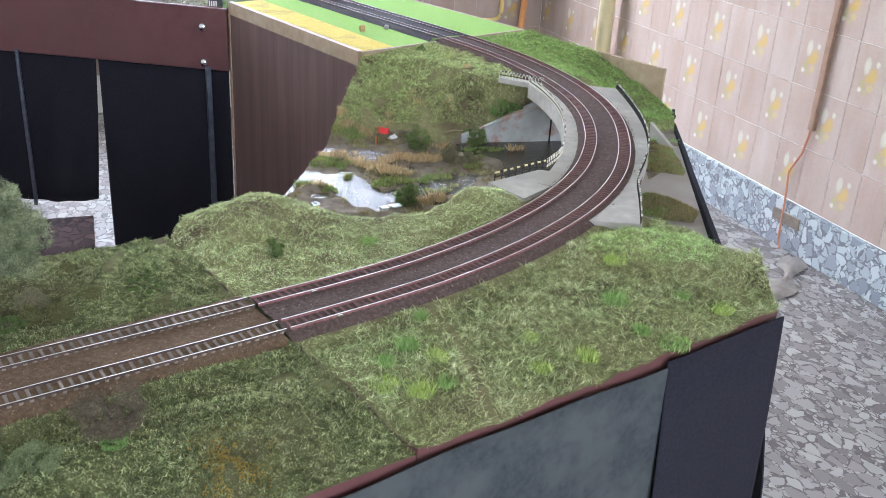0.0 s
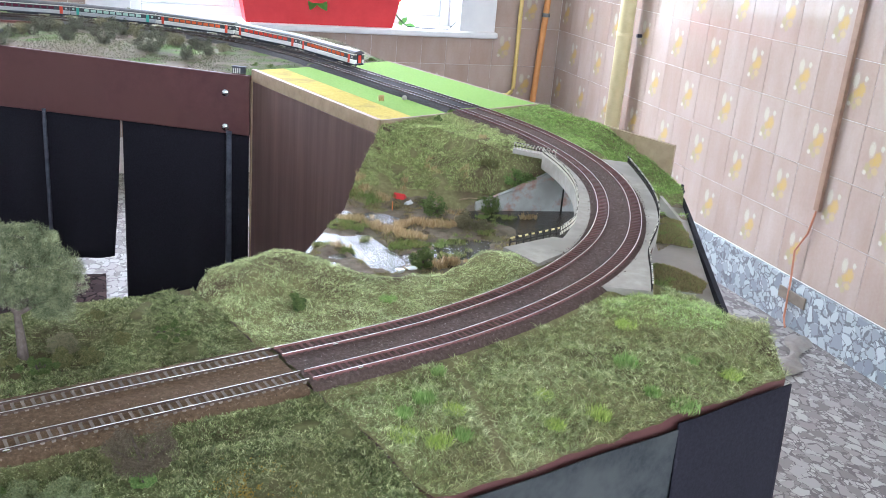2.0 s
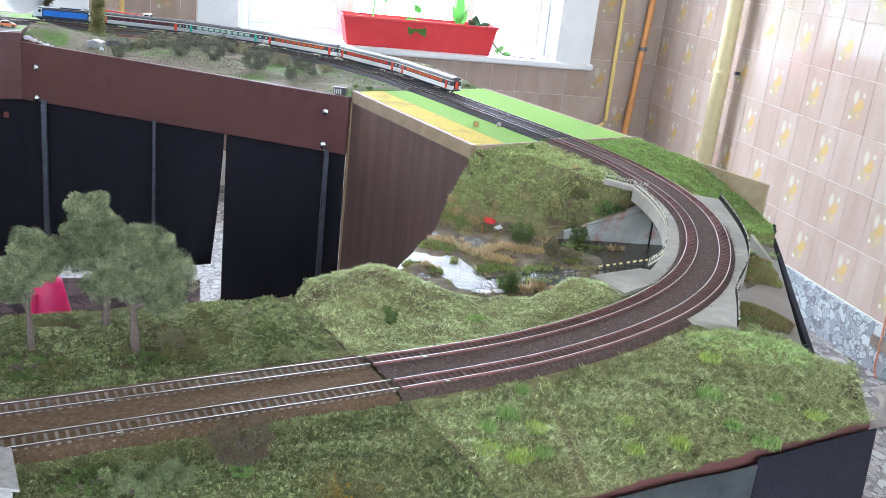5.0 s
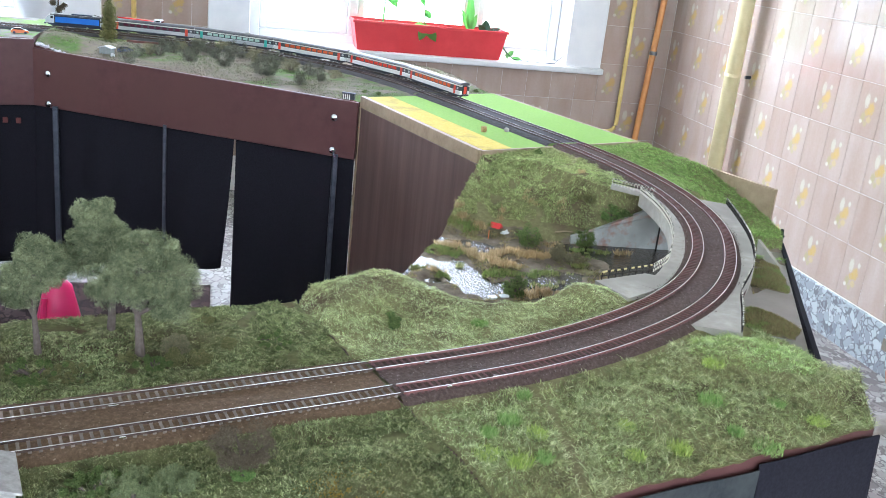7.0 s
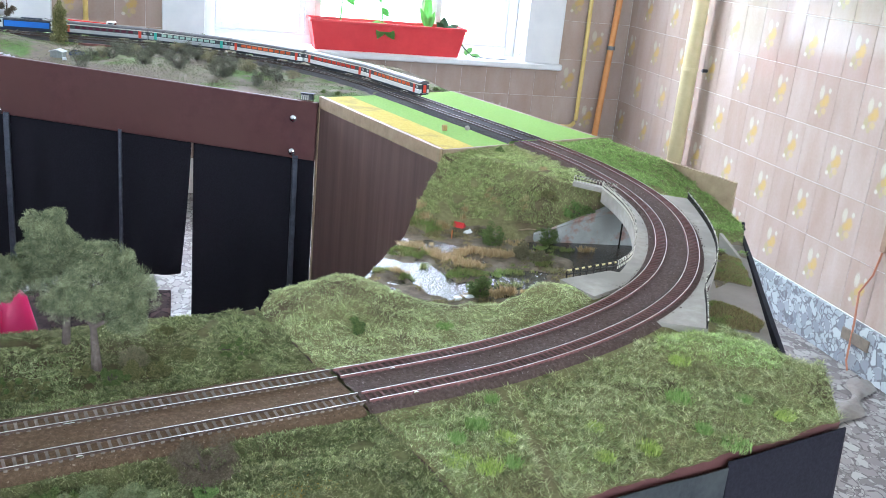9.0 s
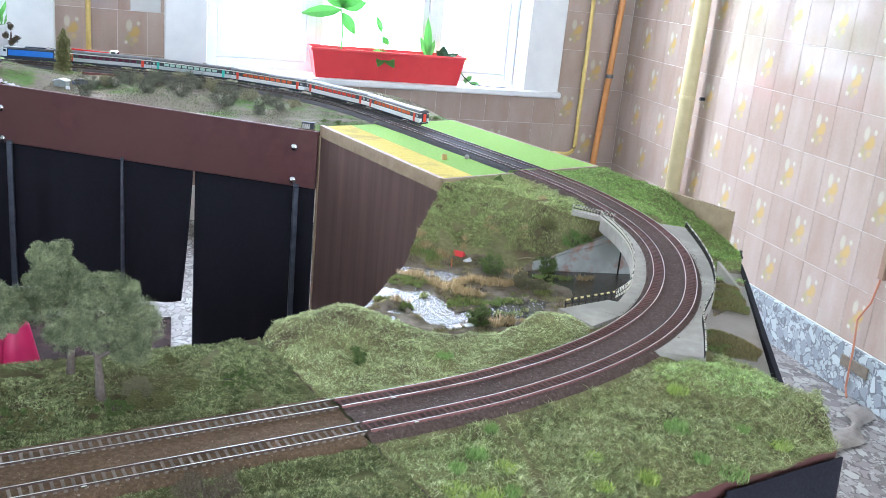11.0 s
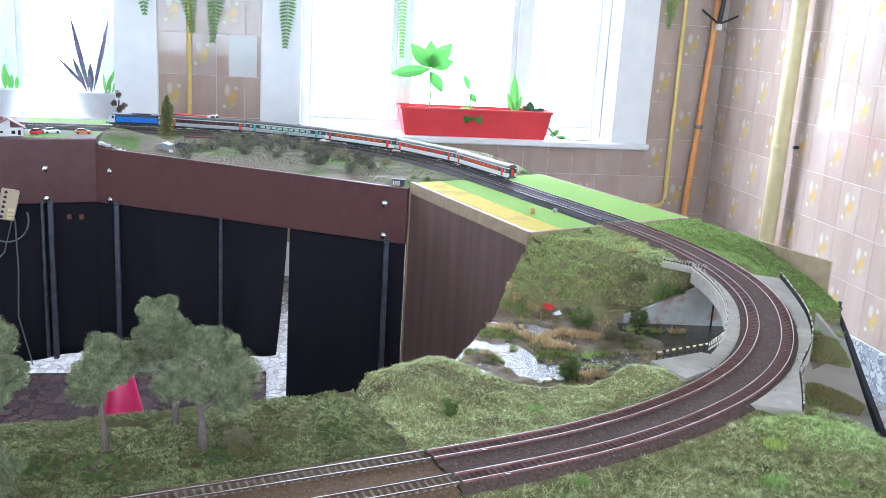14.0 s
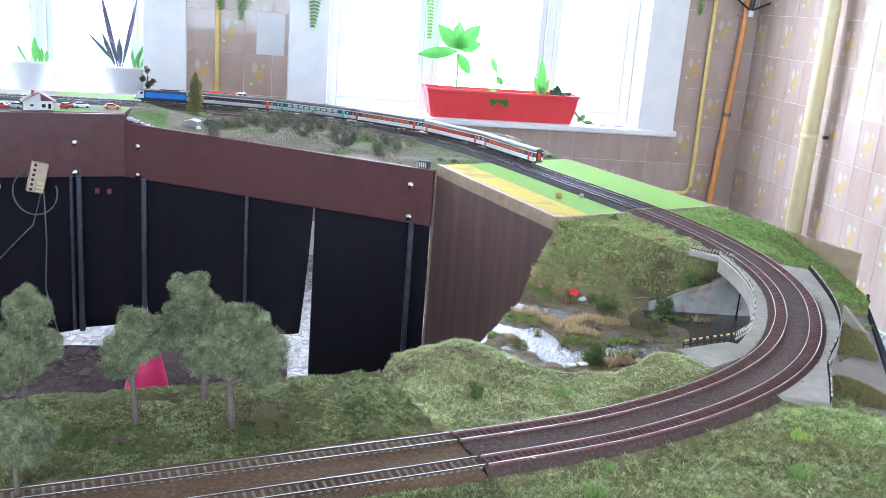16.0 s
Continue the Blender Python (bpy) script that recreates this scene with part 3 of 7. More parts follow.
asphalt = earth_material("grey_ground", [(0.14, 0.12, 0.11), (0.22, 0.19, 0.17)], 60, (0.17, 0.26, 0.07), (0.46, 0.56), 7, relief=0.2)
ballast_dark = earth_material("dark_ballast", [(0.051, 0.034, 0.029), (0.105, 0.071, 0.061), (0.187, 0.136, 0.119)], 260, None, relief=0.9)
ballast_grey = earth_material("grey_ballast", [(0.040, 0.036, 0.038), (0.075, 0.068, 0.070), (0.125, 0.115, 0.118)], 260, None, relief=0.9)
ballast_brown = earth_material("brown_ballast", [(0.083, 0.050, 0.030), (0.150, 0.096, 0.058), (0.245, 0.165, 0.105)], 260, None, relief=0.9)


def module(name, poly, fn, step, turf, side, z0, label):
    root = tagged(empty(name), label, "layout module")
    me, rim = land_mesh("landscape", poly, fn, step, turf)
    part("landscape", me, None, root)
    part("side", skirt(rim, fn, z0, side), None, root)
    return root


module_near = module("layout_module", A, land_near, 0.0078, turf_near, brown_paint, 0.80, "straight model railway module with mossy ground and brown edge")
module_valley = module("layout_module", B, land_valley, 0.0060, turf_valley, brown_paint, 0.76, "curved model railway module with a river valley and bridge")
river_land = module_valley.children[0].data
river_land.materials.append(mud_bank)
for face in river_land.polygons:
    c = face.center
    if c.z < 0.812 + 0.012 * math.sin(41 * c.x + 3) * math.sin(37 * c.y) and c.x > 0.1 and c.y > 0.95:
        face.material_index = 1
module_field = module("layout_module", C, land_flat, 0.03, flock_green, pale_wood, 0.86, "straight plywood module covered in bright green and yellow flock")
module_far = module("layout_module", Dm, land_far, 0.014, turf_far, brown_paint, 0.80, "curved model railway module with a scrub-covered bank")
module_left = module("layout_module", E, land_left, 0.02, asphalt, brown_paint, 0.80, "model railway module with a village street")

# yellow field on the plywood module, and its edging strip
fy = [(0.503, 1.930), (0.575, 1.960), (0.405, 2.522), (0.336, 2.488)]
bm = add_prism(bmesh.new(), fy, 0.9050, 0.9085)
part("field_strip", bm, flock_yellow, module_field, "yellow flocked crop field")
part("edging", add_prism(bmesh.new(), [(0.490, 1.917), (0.5005, 1.922), (0.3295, 2.496), (0.318, 2.490)], 0.880, 0.9095), pale_wood, module_field, "bare plywood edge")
part("edging", add_prism(bmesh.new(), [(0.942, 2.110), (0.950, 2.113), (0.742, 2.712), (0.735, 2.709)], 0.880, 0.9064), pale_wood, module_field, "bare plywood edge")
part("end_board", add_prism(bmesh.new(), [(0.497, 1.9145), (0.944, 2.1115), (0.941, 2.1165), (0.496, 1.9205)], 0.84, 0.9088), pale_wood, module_field)

# walnut veneered side panel of the plywood module
panel = tagged(empty("veneered_board"), "dark walnut-veneered board standing below the plywood module", "panel")
part("board", add_prism(bmesh.new(), [(0.4885, 1.912), (0.4985, 1.915), (0.331, 2.487), (0.321, 2.484)], 0.02, 0.8795), veneer, panel)
part("edge_band", add_prism(bmesh.new(), [(0.3190, 2.4850), (0.3310, 2.4880), (0.3285, 2.4970), (0.3165, 2.4950)], 0.02, 0.8795), pale_wood, panel, "pale wood edge strip")

# plywood backboard beside the outer curve
bb = [(1.084, 1.737), (1.091, 1.742), (0.957, 2.122), (0.949, 2.118)]
tagged(new("backboard", bm_mesh("backboard", add_prism(bmesh.new(), bb, 0.74, 0.899), pale_wood)), "bare plywood backboard behind the curve", "board")


# ---- front boards of the far modules, with bolts ----
def beam(p, q, z0, z1a, z1b, label):
    p, q = Vector(p), Vector(q)
    d = (q - p).normalized()
    n = Vector((-d.y, d.x)) if (-d.y) * 0 + d.x * 1 < 0 else Vector((d.y, -d.x))
    if n.y > 0:
        n = -n
    root = tagged(empty("front_board", Matrix.Translation((p.x, p.y, z0))), label, "board")
    v = []
    for o in (Vector((0, 0)), n * 0.012):
        v += [(*(o), 0), (*(q - p + o), 0), (*(q - p + o), z1b - z0), (*o, z1a - z0)]
    f = [(0, 1, 2, 3), (7, 6, 5, 4), (0, 4, 5, 1), (1, 5, 6, 2), (2, 6, 7, 3), (3, 7, 4, 0)]
    bm = bmesh.new()
    bv = [bm.verts.new(c) for c in v]
    for face in f:
        bm.faces.new([bv[i] for i in face])
    bmesh.ops.recalc_face_normals(bm, faces=bm.faces)
    bmesh.ops.bevel(bm, geom=list(bm.edges), offset=0.0015, segments=1, affect="EDGES")
    part("board", bm, brown_paint, root)
    return root, n


def bolt(root, n, x, y, z):
    """A domed carriage bolt."""
    bm = bmesh.new()
    add_lathe(bm, [(0.0105, -0.006), (0.0105, 0.001), (0.0098, 0.004), (0.007, 0.0065), (0.002, 0.0078)], 16)
    ob = part("bolt", bm, chrome, root, "domed steel bolt", True)
    q = Vector((n.x, n.y, 0)).to_track_quat("Z", "Y").to_matrix().to_4x4()
    ob.matrix_basis = root.matrix_basis.inverted() @ Matrix.Translation((x + n.x * 0.012, y + n.y * 0.012, z)) @ q


P1, P2, P3 = (0.3165, 2.490), (-0.562, 2.976), (-2.03, 2.54)
board_far, n1 = beam(P1, P2, 0.740, 0.893, 0.905, "dark brown painted front board with bolts")
board_left, n2 = beam(P2, P3, 0.740, 0.930, 0.930, "dark brown painted front board with bolts")
for x, z in ((0.262, 0.845), (0.262, 0.757), (-0.514, 0.838), (-0.514, 0.751)):
    bolt(board_far, n1, x, P1[1] + (x - P1[0]) * (P2[1] - P1[1]) / (P2[0] - P1[0]), z)
for x, z in ((-0.70, 0.843), (-0.70, 0.753), (-1.45, 0.843), (-1.45, 0.753)):
    bolt(board_left, n2, x, P2[1] + (x - P2[0]) * (P3[1] - P2[1]) / (P3[0] - P2[0]), z)


# ---- cloths ----
def drape(name, line, z_top, z_bottom, material, label, wave=0.012, flare=0.0, count=90, freq=26, pull=0.0, belly=0.0, sag=0.0):
    """A hanging cloth with soft folds along a plan line."""
    p = spline(line, 0.01) if len(line) > 2 else np.linspace(line[0], line[1], count)
    t = np.gradient(p, axis=0)
    t /= np.hypot(*t.T)[:, None]
    n = np.stack([t[:, 1], -t[:, 0]], 1)
    s = np.r_[0, np.cumsum(np.hypot(*np.diff(p, axis=0).T))]
    rows = 14
    v, f = [], []
    for k in range(rows):
        q = k / (rows - 1)
        amp = wave * (0.15 + q)
        o = amp * (np.sin(s * freq + 1.7 * np.sin(s * 7)) + 0.5 * np.sin(s * freq * 2.3 + q * 2)) + flare * q + belly * math.sin(math.pi * min(1.0, 1.6 * q))
        zb = np.interp(s, (0, s[-1]), z_bottom) + 0.010 * np.sin(s * 9)
        back = pull * q**1.5 * smooth(0.6 * s[-1], s[-1], s)
        dips = sag * (0.5 + 0.35 * np.sin(s * 13) + 0.15 * np.sin(s * 41))
        for (x, y), (nx, ny), (tx, ty), bk, oo, zz, dip in zip(p, n, t, back, o, zb, dips):
            v.append((x + nx * oo - tx * bk, y + ny * oo - ty * bk, z_top - dip + (zz - z_top + dip) * q))
    c = len(p)
    for k in range(rows - 1):
        for i in range(c - 1):
            f.append((k * c + i, k * c + i + 1, (k + 1) * c + i + 1, (k + 1) * c + i))
    ob = new(name, as_mesh(name, v, f, material, True))
    so = ob.modifiers.new("thickness", "SOLIDIFY")
    so.thickness = 0.002
    return tagged(ob, label, "curtain")


def along(p, q, t):
    return (p[0] + (q[0] - p[0]) * t, p[1] + (q[1] - p[1]) * t + 0.010)


drape("curtain", [along(P2, P1, 0.650), along(P2, P1, 0.998)], 0.76, (0.02, 0.02), black_cloth, "black cloth curtain hanging from the front board to the floor", 0.008)
drape("curtain", [along(P2, P1, -0.015), along(P2, P1, 0.6435)], 0.76, (0.285, 0.352), black_cloth, "black cloth curtain hanging below the front board", 0.008, pull=0.032)
drape("curtain", [along(P3, P2, 0.0), along(P3, P2, 1.006)], 0.76, (0.26, 0.25), black_cloth, "black cloth curtain hanging below the front board", 0.008)
drape("front_cloth", [(0.458, 0.7365), (0.6225, 0.784)], 0.8885, (0.03, 0.03), black_cloth, "black cloth draped over the front edge of the layout", 0.004, -0.004, 40, belly=0.012)
drape("side_cloth", [(0.624, 0.79), (0.80, 1.13)], 0.80, (0.03, 0.03), black_cloth, "black cloth hanging along the side of the layout", 0.006, -0.03, 40, belly=0.035)
# the unseen left length of this cloth is added, shutting out light below
drape("front_cloth", [(-1.95, 0.022), (0.466, 0.7387)], 0.888, (0.03, 0.03), grey_cloth, "faded grey-black cloth draped over the front edge", 0.003, 0.004, 240, 14, sag=0.006)

# ---- track ----
rail_side = mottled("rusty_rail", (0.135, 0.055, 0.050), (0.215, 0.098, 0.088), 200, 0.8, 0.1, 0.0003, spec=0.25)
rail_grey = mottled("weathered_rail", (0.052, 0.032, 0.025), (0.095, 0.064, 0.050), 200, 0.85, 0.1, 0.0003, spec=0.2)
rail_top = mat("polished_rail", (0.78, 0.73, 0.73), 0.38, 1.0)
sleeper_red = mottled("reddish_sleeper", (0.088, 0.037, 0.035), (0.150, 0.068, 0.062), 300, 0.5, 0.3, 0.0004, vary=0.3)
sleeper_dark = mottled("dark_sleeper", (0.045, 0.036, 0.036), (0.085, 0.066, 0.066), 300, 0.6, 0.3, 0.0004)
sleeper_grey = mottled("weathered_sleeper", (0.13, 0.10, 0.082), (0.235, 0.19, 0.155), 300, 0.65, 0.3, 0.0004, vary=0.35)


def ribbon(line, half, z0, z1, name, material, top=None):
    """A bar that follows a plan line: rail or ballast."""
    l, r = offset(line, -half), offset(line, half)
    n = len(line)
    v = np.vstack([np.c_[l, np.full(n, z0)], np.c_[l, np.full(n, z1)], np.c_[r, np.full(n, z1)], np.c_[r, np.full(n, z0)]])
    f, slot = [], []
    for i in range(n - 1):
        for k in range(4):
            j = (k + 1) % 4
            f.append((k * n + i, k * n + i + 1, j * n + i + 1, j * n + i))
            slot.append(1 if k == 1 else 0)
    f += [(0, n, 2 * n, 3 * n), (4 * n - 1, 3 * n - 1, 2 * n - 1, n - 1)]
    slot += [0, 0]
    me = as_mesh(name, v, f, material)
    if top:
        me.materials.append(top)
        me.polygons.foreach_set("material_index", slot)
    return me


def seam_s(line, poly):
    ok = inside(poly, line[:, 0], line[:, 1])
    i = np.nonzero(ok)[0]
    return i[0], i[-1] + 1


def bed(line, poly, half, name, material, z_top, root, right=None):
    """The ballast shoulder under one module's tracks."""
    a, b = seam_s(line, poly)
    seg = line[a:b]
    offs = [(-half - 0.012, 0.9005), (-half, z_top - 0.0015)] + [(q, z_top) for q in (-half * 0.5, 0.0, (right or half) * 0.5)] + [(right or half, z_top - 0.0015), ((right or half) + 0.012, 0.9005)]
    v = []
    for o, z in offs:
        q = offset(seg, o)
        zz = z + 0.0016 * (fbm(q[:, 0] * 190, q[:, 1] * 190, 3) - 0.5) * (1 if 0.901 < z else 0)
        v.append(np.c_[q, zz])
    n = len(seg)
    f = [(k * n + i, (k + 1) * n + i, (k + 1) * n + i + 1, k * n + i + 1) for k in range(len(offs) - 1) for i in range(n - 1)]
    return part("ballast", as_mesh("ballast", np.vstack(v), f, material, True), None, root)


def sleeper_mesh(name, material):
    bm = box((-0.0013, -0.0090, 0), (0.0013, 0.0090, 0.0022))
    top = [e for e in bm.edges if all(v.co.z > 0.001 for v in e.verts)]
    bmesh.ops.bevel(bm, geom=top, offset=0.0004, segments=1, affect="EDGES")
    for s in (-1, 1):
        add_box(bm, (-0.0014, s * 0.0083 - 0.0017, 0.0018), (0.0014, s * 0.0083 + 0.0017, 0.0027))
    return bm_mesh(name, bm, material)


def lay_track(which, poly, material, picked, rail_mat, label):
    """Rails and sleepers of one track over one module."""
    line = tracks[which]
    a, b = seam_s(line, poly)
    seg = line[a:b]
    root = tagged(empty("railway_track"), label, "track", "model railway tracks")
    for s in (-1, 1):
        part("rail", ribbon(offset(seg, s * 0.0083), 0.0006, ZT - 0.0024, ZT, "rail", rail_mat, rail_top), None, root)
    t = np.gradient(seg, axis=0)
    ang = np.arctan2(t[:, 1], t[:, 0])
    me = sleeper_mesh("sleeper", material)
    rest = bmesh.new()
    s = np.r_[0, np.cumsum(np.hypot(*np.diff(seg, axis=0).T))]
    for q in np.arange(0.004, s[-1], 0.0078):
        x, y, g = np.interp(q, s, seg[:, 0]), np.interp(q, s, seg[:, 1]), np.interp(q, s, np.unwrap(ang))
        m = Matrix.Translation((x, y, ZT - 0.0046)) @ Matrix.Rotation(g + RNG.normal(0, 0.012), 4, "Z")
        if picked and x > -0.42:
            ob = new("sleeper", me)
            ob.parent = root
            ob.matrix_basis = m
        else:
            rest.from_mesh(me)
            bmesh.ops.transform(rest, matrix=m, verts=rest.verts[-len(me.vertices):])
    if not rest.verts:
        rest.free()
    else:
        tagged(part("sleeper_run", rest, material, root), kind="stuff")
    return root


for which in ("inner", "outer"):
    lay_track(which, A, sleeper_grey, True, rail_grey, "straight model track on grey-brown weathered sleepers")
    lay_track(which, B, sleeper_red, True, rail_side, "curved model track on reddish-brown sleepers")
    lay_track(which, C, sleeper_dark, False, rail_grey, "model track with shiny rails on dark sleepers")
    lay_track(which, Dm, sleeper_dark, False, rail_grey, "model track curving behind the scrub bank")
    lay_track(which, E, sleeper_dark, False, rail_grey, "model track behind the village street")
joint_mesh = bm_mesh("rail_joint", box((-0.0026, -0.0014, -0.0022), (0.0026, 0.0014, -0.0004), 0.0003), chrome)
for jx, jy in ((-0.119, 0.819), (-0.1165, 0.8025), (-0.108, 0.774), (-0.104, 0.757), (0.169, 0.898), (0.184, 0.847)):
    best = min(((float(np.hypot(*(q - (jx, jy)))), which, sd, i) for which in tracks for sd in (-1, 1) for i, q in enumerate(offset(tracks[which], sd * 0.0083))))
    rl = offset(tracks[best[1]], best[2] * 0.0094)
    i = best[3]
    ob = new("rail_joint", joint_mesh)
    ob.parent = module_near if jx < 0.1 else module_valley
    ob.matrix_basis = Matrix.Translation((rl[i][0], rl[i][1], ZT)) @ Matrix.Rotation(math.atan2(rl[i + 1][1] - rl[i][1], rl[i + 1][0] - rl[i][0]), 4, "Z")
bed(mid, A, 0.050, "ballast", ballast_brown, 0.9140, module_near, 0.041)
bed(mid, B, 0.0445, "ballast", ballast_dark, 0.9140, module_valley, 0.0385)
bed(mid, C, 0.050, "ballast", ballast_grey, 0.9140, module_field)
bed(mid, Dm, 0.052, "ballast", ballast_grey, 0.9140, module_far)
bed(mid, E, 0.052, "ballast", ballast_grey, 0.9140, module_left)


# ---- loose ballast stones ----
def stones(name, poly, n, lo, hi, z, colours, root):
    """Many small four-cornered chips scattered over the ballast."""
    k = RNG.integers(0, len(mid), 4 * n)
    off = RNG.uniform(lo, hi, 4 * n)
    t = np.gradient(mid, axis=0)
    t /= np.hypot(*t.T)[:, None]
    x, y = mid[k, 0] + off * t[k, 1] + RNG.normal(0, 0.002, 4 * n), mid[k, 1] - off * t[k, 0] + RNG.normal(0, 0.002, 4 * n)
    ok = inside(poly, x, y) & (x > -0.5)
    for which in tracks:
        ok &= line_distance([tuple(p) for p in tracks[which][::5]], x, y) > 0.0145
    x, y = x[ok][:n], y[ok][:n]
    n = len(x)
    c = np.c_[x, y, z + RNG.uniform(-0.0006, 0.0006, n)]
    d = RNG.normal(0, 1, (n, 4, 3))
    d /= np.linalg.norm(d, axis=2)[:, :, None]
    v = (c[:, None, :] + d * RNG.uniform(0.0007, 0.0015, n)[:, None, None]).reshape(-1, 3)
    f = [tuple(4 * i + j for j in tri) for i in range(n) for tri in ((0, 1, 2), (0, 2, 3), (0, 3, 1), (1, 3, 2))]
    m = mat(name, colours[0], 0.9, spec=0.2)
    net = Net(m)
    net.color(net.ramp(net.n.new("ShaderNodeNewGeometry").outputs["Random Per Island"], [(i / (len(colours) - 1), q) for i, q in enumerate(colours)]))
    return tagged(part("ballast", as_mesh("ballast", v, f, m), None, root), kind="stuff")


stones("dark_chips", B, 15000, -0.046, 0.039, 0.9136, [(0.045, 0.030, 0.026), (0.10, 0.068, 0.058), (0.17, 0.125, 0.11), (0.27, 0.22, 0.20)], module_valley)
stones("brown_chips", A, 13000, -0.052, 0.046, 0.9136, [(0.065, 0.042, 0.026), (0.135, 0.090, 0.056), (0.21, 0.148, 0.098), (0.32, 0.24, 0.17)], module_near)

# ---- planting ----
def leaf_material(name, stops, patch=None, patch_scale=8.0, rough=0.8, clump=0.0, glow=0.35, tuft=0.0):
    """Leaves and fibres: each strand a little different, with broad patches, and clump shading put into the colour."""
    m = mat(name, stops[0], rough, spec=0.2)
    k = Net(m)
    rnd = k.n.new("ShaderNodeNewGeometry").outputs["Random Per Island"]
    col = k.ramp(rnd, [(i / (len(stops) - 1), c) for i, c in enumerate(stops)])
    if patch:
        f = k.ramp(k.noise(patch_scale, 4, 0.6), [(0.40, (0, 0, 0)), (0.64, (1, 1, 1))])
        col = k.mix(f, col, k.mix(0.45, patch, col))
    if clump:
        f = k.noise(clump, 3, 0.6)
        col = k.mix(k.ramp(f, [(0.30, (0.75, 0.75, 0.75)), (0.46, (0, 0, 0))]), col, k.mix(0.5, tuple(v * 0.45 for v in stops[0]), col))
        col = k.mix(k.ramp(f, [(0.54, (0, 0, 0)), (0.72, (0.6, 0.6, 0.6))]), col, k.mix(0.5, stops[-1], col))
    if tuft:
        # shaded gaps and lit tips of tufts, put into the colour by noise
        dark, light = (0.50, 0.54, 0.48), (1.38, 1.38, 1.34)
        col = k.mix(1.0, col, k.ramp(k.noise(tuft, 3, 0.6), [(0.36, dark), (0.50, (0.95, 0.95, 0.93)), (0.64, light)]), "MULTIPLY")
    k.color(col)
    tr = k.n.new("ShaderNodeBsdfTranslucent")
    k.l.new(col, tr.inputs[0])
    mx = k.n.new("ShaderNodeMixShader")
    mx.inputs[0].default_value = glow
    k.l.new(k.b.outputs[0], mx.inputs[1])
    k.l.new(tr.outputs[0], mx.inputs[2])
    k.l.new(mx.outputs[0], k.n["Material Output"].inputs[0])
    return m


def strands(name, base, height, width, lean, material, parent=None, kind="", label="", bend=0.35):
    """Many thin upright blades as one mesh: base points and sizes are arrays."""
    n = len(base)
    a = RNG.uniform(0, 2 * np.pi, n)
    q = RNG.uniform(0, 2 * np.pi, n)
    l = (0.35 + 0.65 * np.abs(RNG.normal(0, 1, n))) * lean
    side = np.stack([np.cos(a), np.sin(a), np.zeros(n)], 1) * (width / 2)[:, None]
    across = l * height / np.sqrt(1 + l * l)
    tip = base + np.stack([np.cos(q) * across, np.sin(q) * across, height / np.sqrt(1 + l * l)], 1)
    midp = base + (tip - base) * 0.42 + np.stack([np.zeros(n), np.zeros(n), height * bend * 0.3], 1)
    v = np.stack([base, midp + side, tip, midp - side], 1).reshape(-1, 3)
    me = bpy.data.meshes.new(name)
    me.vertices.add(4 * n)
    me.vertices.foreach_set("co", v.astype(np.float32).ravel())
    me.loops.add(4 * n)
    me.loops.foreach_set("vertex_index", np.arange(4 * n, dtype=np.int32))
    me.polygons.add(n)
    me.polygons.foreach_set("loop_start", np.arange(0, 4 * n, 4, dtype=np.int32))
    me.update(calc_edges=True)
    me.materials.append(material)
    ob = new(name, me)
    ob.parent = parent
    return tagged(ob, label, kind=kind)


def scatter(poly, n):
    """Random plan points in a polygon."""
    p = np.array(poly)
    lo, hi = p.min(0), p.max(0)
    x, y = RNG.uniform(lo[0], hi[0], 3 * n), RNG.uniform(lo[1], hi[1], 3 * n)
    ok = inside(poly, x, y)
    return x[ok][:n], y[ok][:n]


def leaf_cloud(centers, radii, per, size, long=2.0, flat=0.9, slim=0.4):
    """Vertices and faces of many small leaves spread round clump centres."""
    pts, n = [], 0
    for c, r in zip(centers, radii):
        d = RNG.normal(0, 1, (per, 3))
        d /= np.linalg.norm(d, axis=1)[:, None]
        rr = r * RNG.uniform(0.35, 1.0, per) ** 0.6
        pts.append(np.array(c) + d * rr[:, None] * np.array([1, 1, flat]))
    p = np.vstack(pts)
    n = len(p)
    u = RNG.normal(0, 1, (n, 3))
    u /= np.linalg.norm(u, axis=1)[:, None]
    w = np.cross(u, RNG.normal(0, 1, (n, 3)))
    w /= np.linalg.norm(w, axis=1)[:, None] + 1e-9
    s = size * RNG.uniform(0.6, 1.4, n)[:, None]
    v = np.stack([p - u * s * long / 2, p + w * s * slim, p + u * s * long / 2, p - w * s * slim], 1).reshape(-1, 3)
    return v, [(4 * i, 4 * i + 1, 4 * i + 2, 4 * i + 3) for i in range(n)]


bark = mottled("bark", (0.075, 0.055, 0.045), (0.14, 0.11, 0.09), 220, 0.9, 0.5, 0.0006)
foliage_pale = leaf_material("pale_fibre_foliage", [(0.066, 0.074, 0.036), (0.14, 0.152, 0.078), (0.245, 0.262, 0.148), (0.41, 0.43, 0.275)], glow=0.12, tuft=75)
foliage_dark = leaf_material("dark_green_foliage", [(0.060, 0.093, 0.031), (0.128, 0.170, 0.051), (0.204, 0.255, 0.093)])
foliage_olive = leaf_material("olive_foliage", [(0.102, 0.098, 0.040), (0.180, 0.172, 0.070), (0.280, 0.262, 0.120)])
foliage_brown = leaf_material("brown_scrub_foliage", [(0.075, 0.055, 0.036), (0.130, 0.100, 0.068), (0.21, 0.17, 0.12)])
foliage_grey = leaf_material("grey_green_scrub", [(0.125, 0.112, 0.062), (0.205, 0.182, 0.105), (0.30, 0.27, 0.165)])
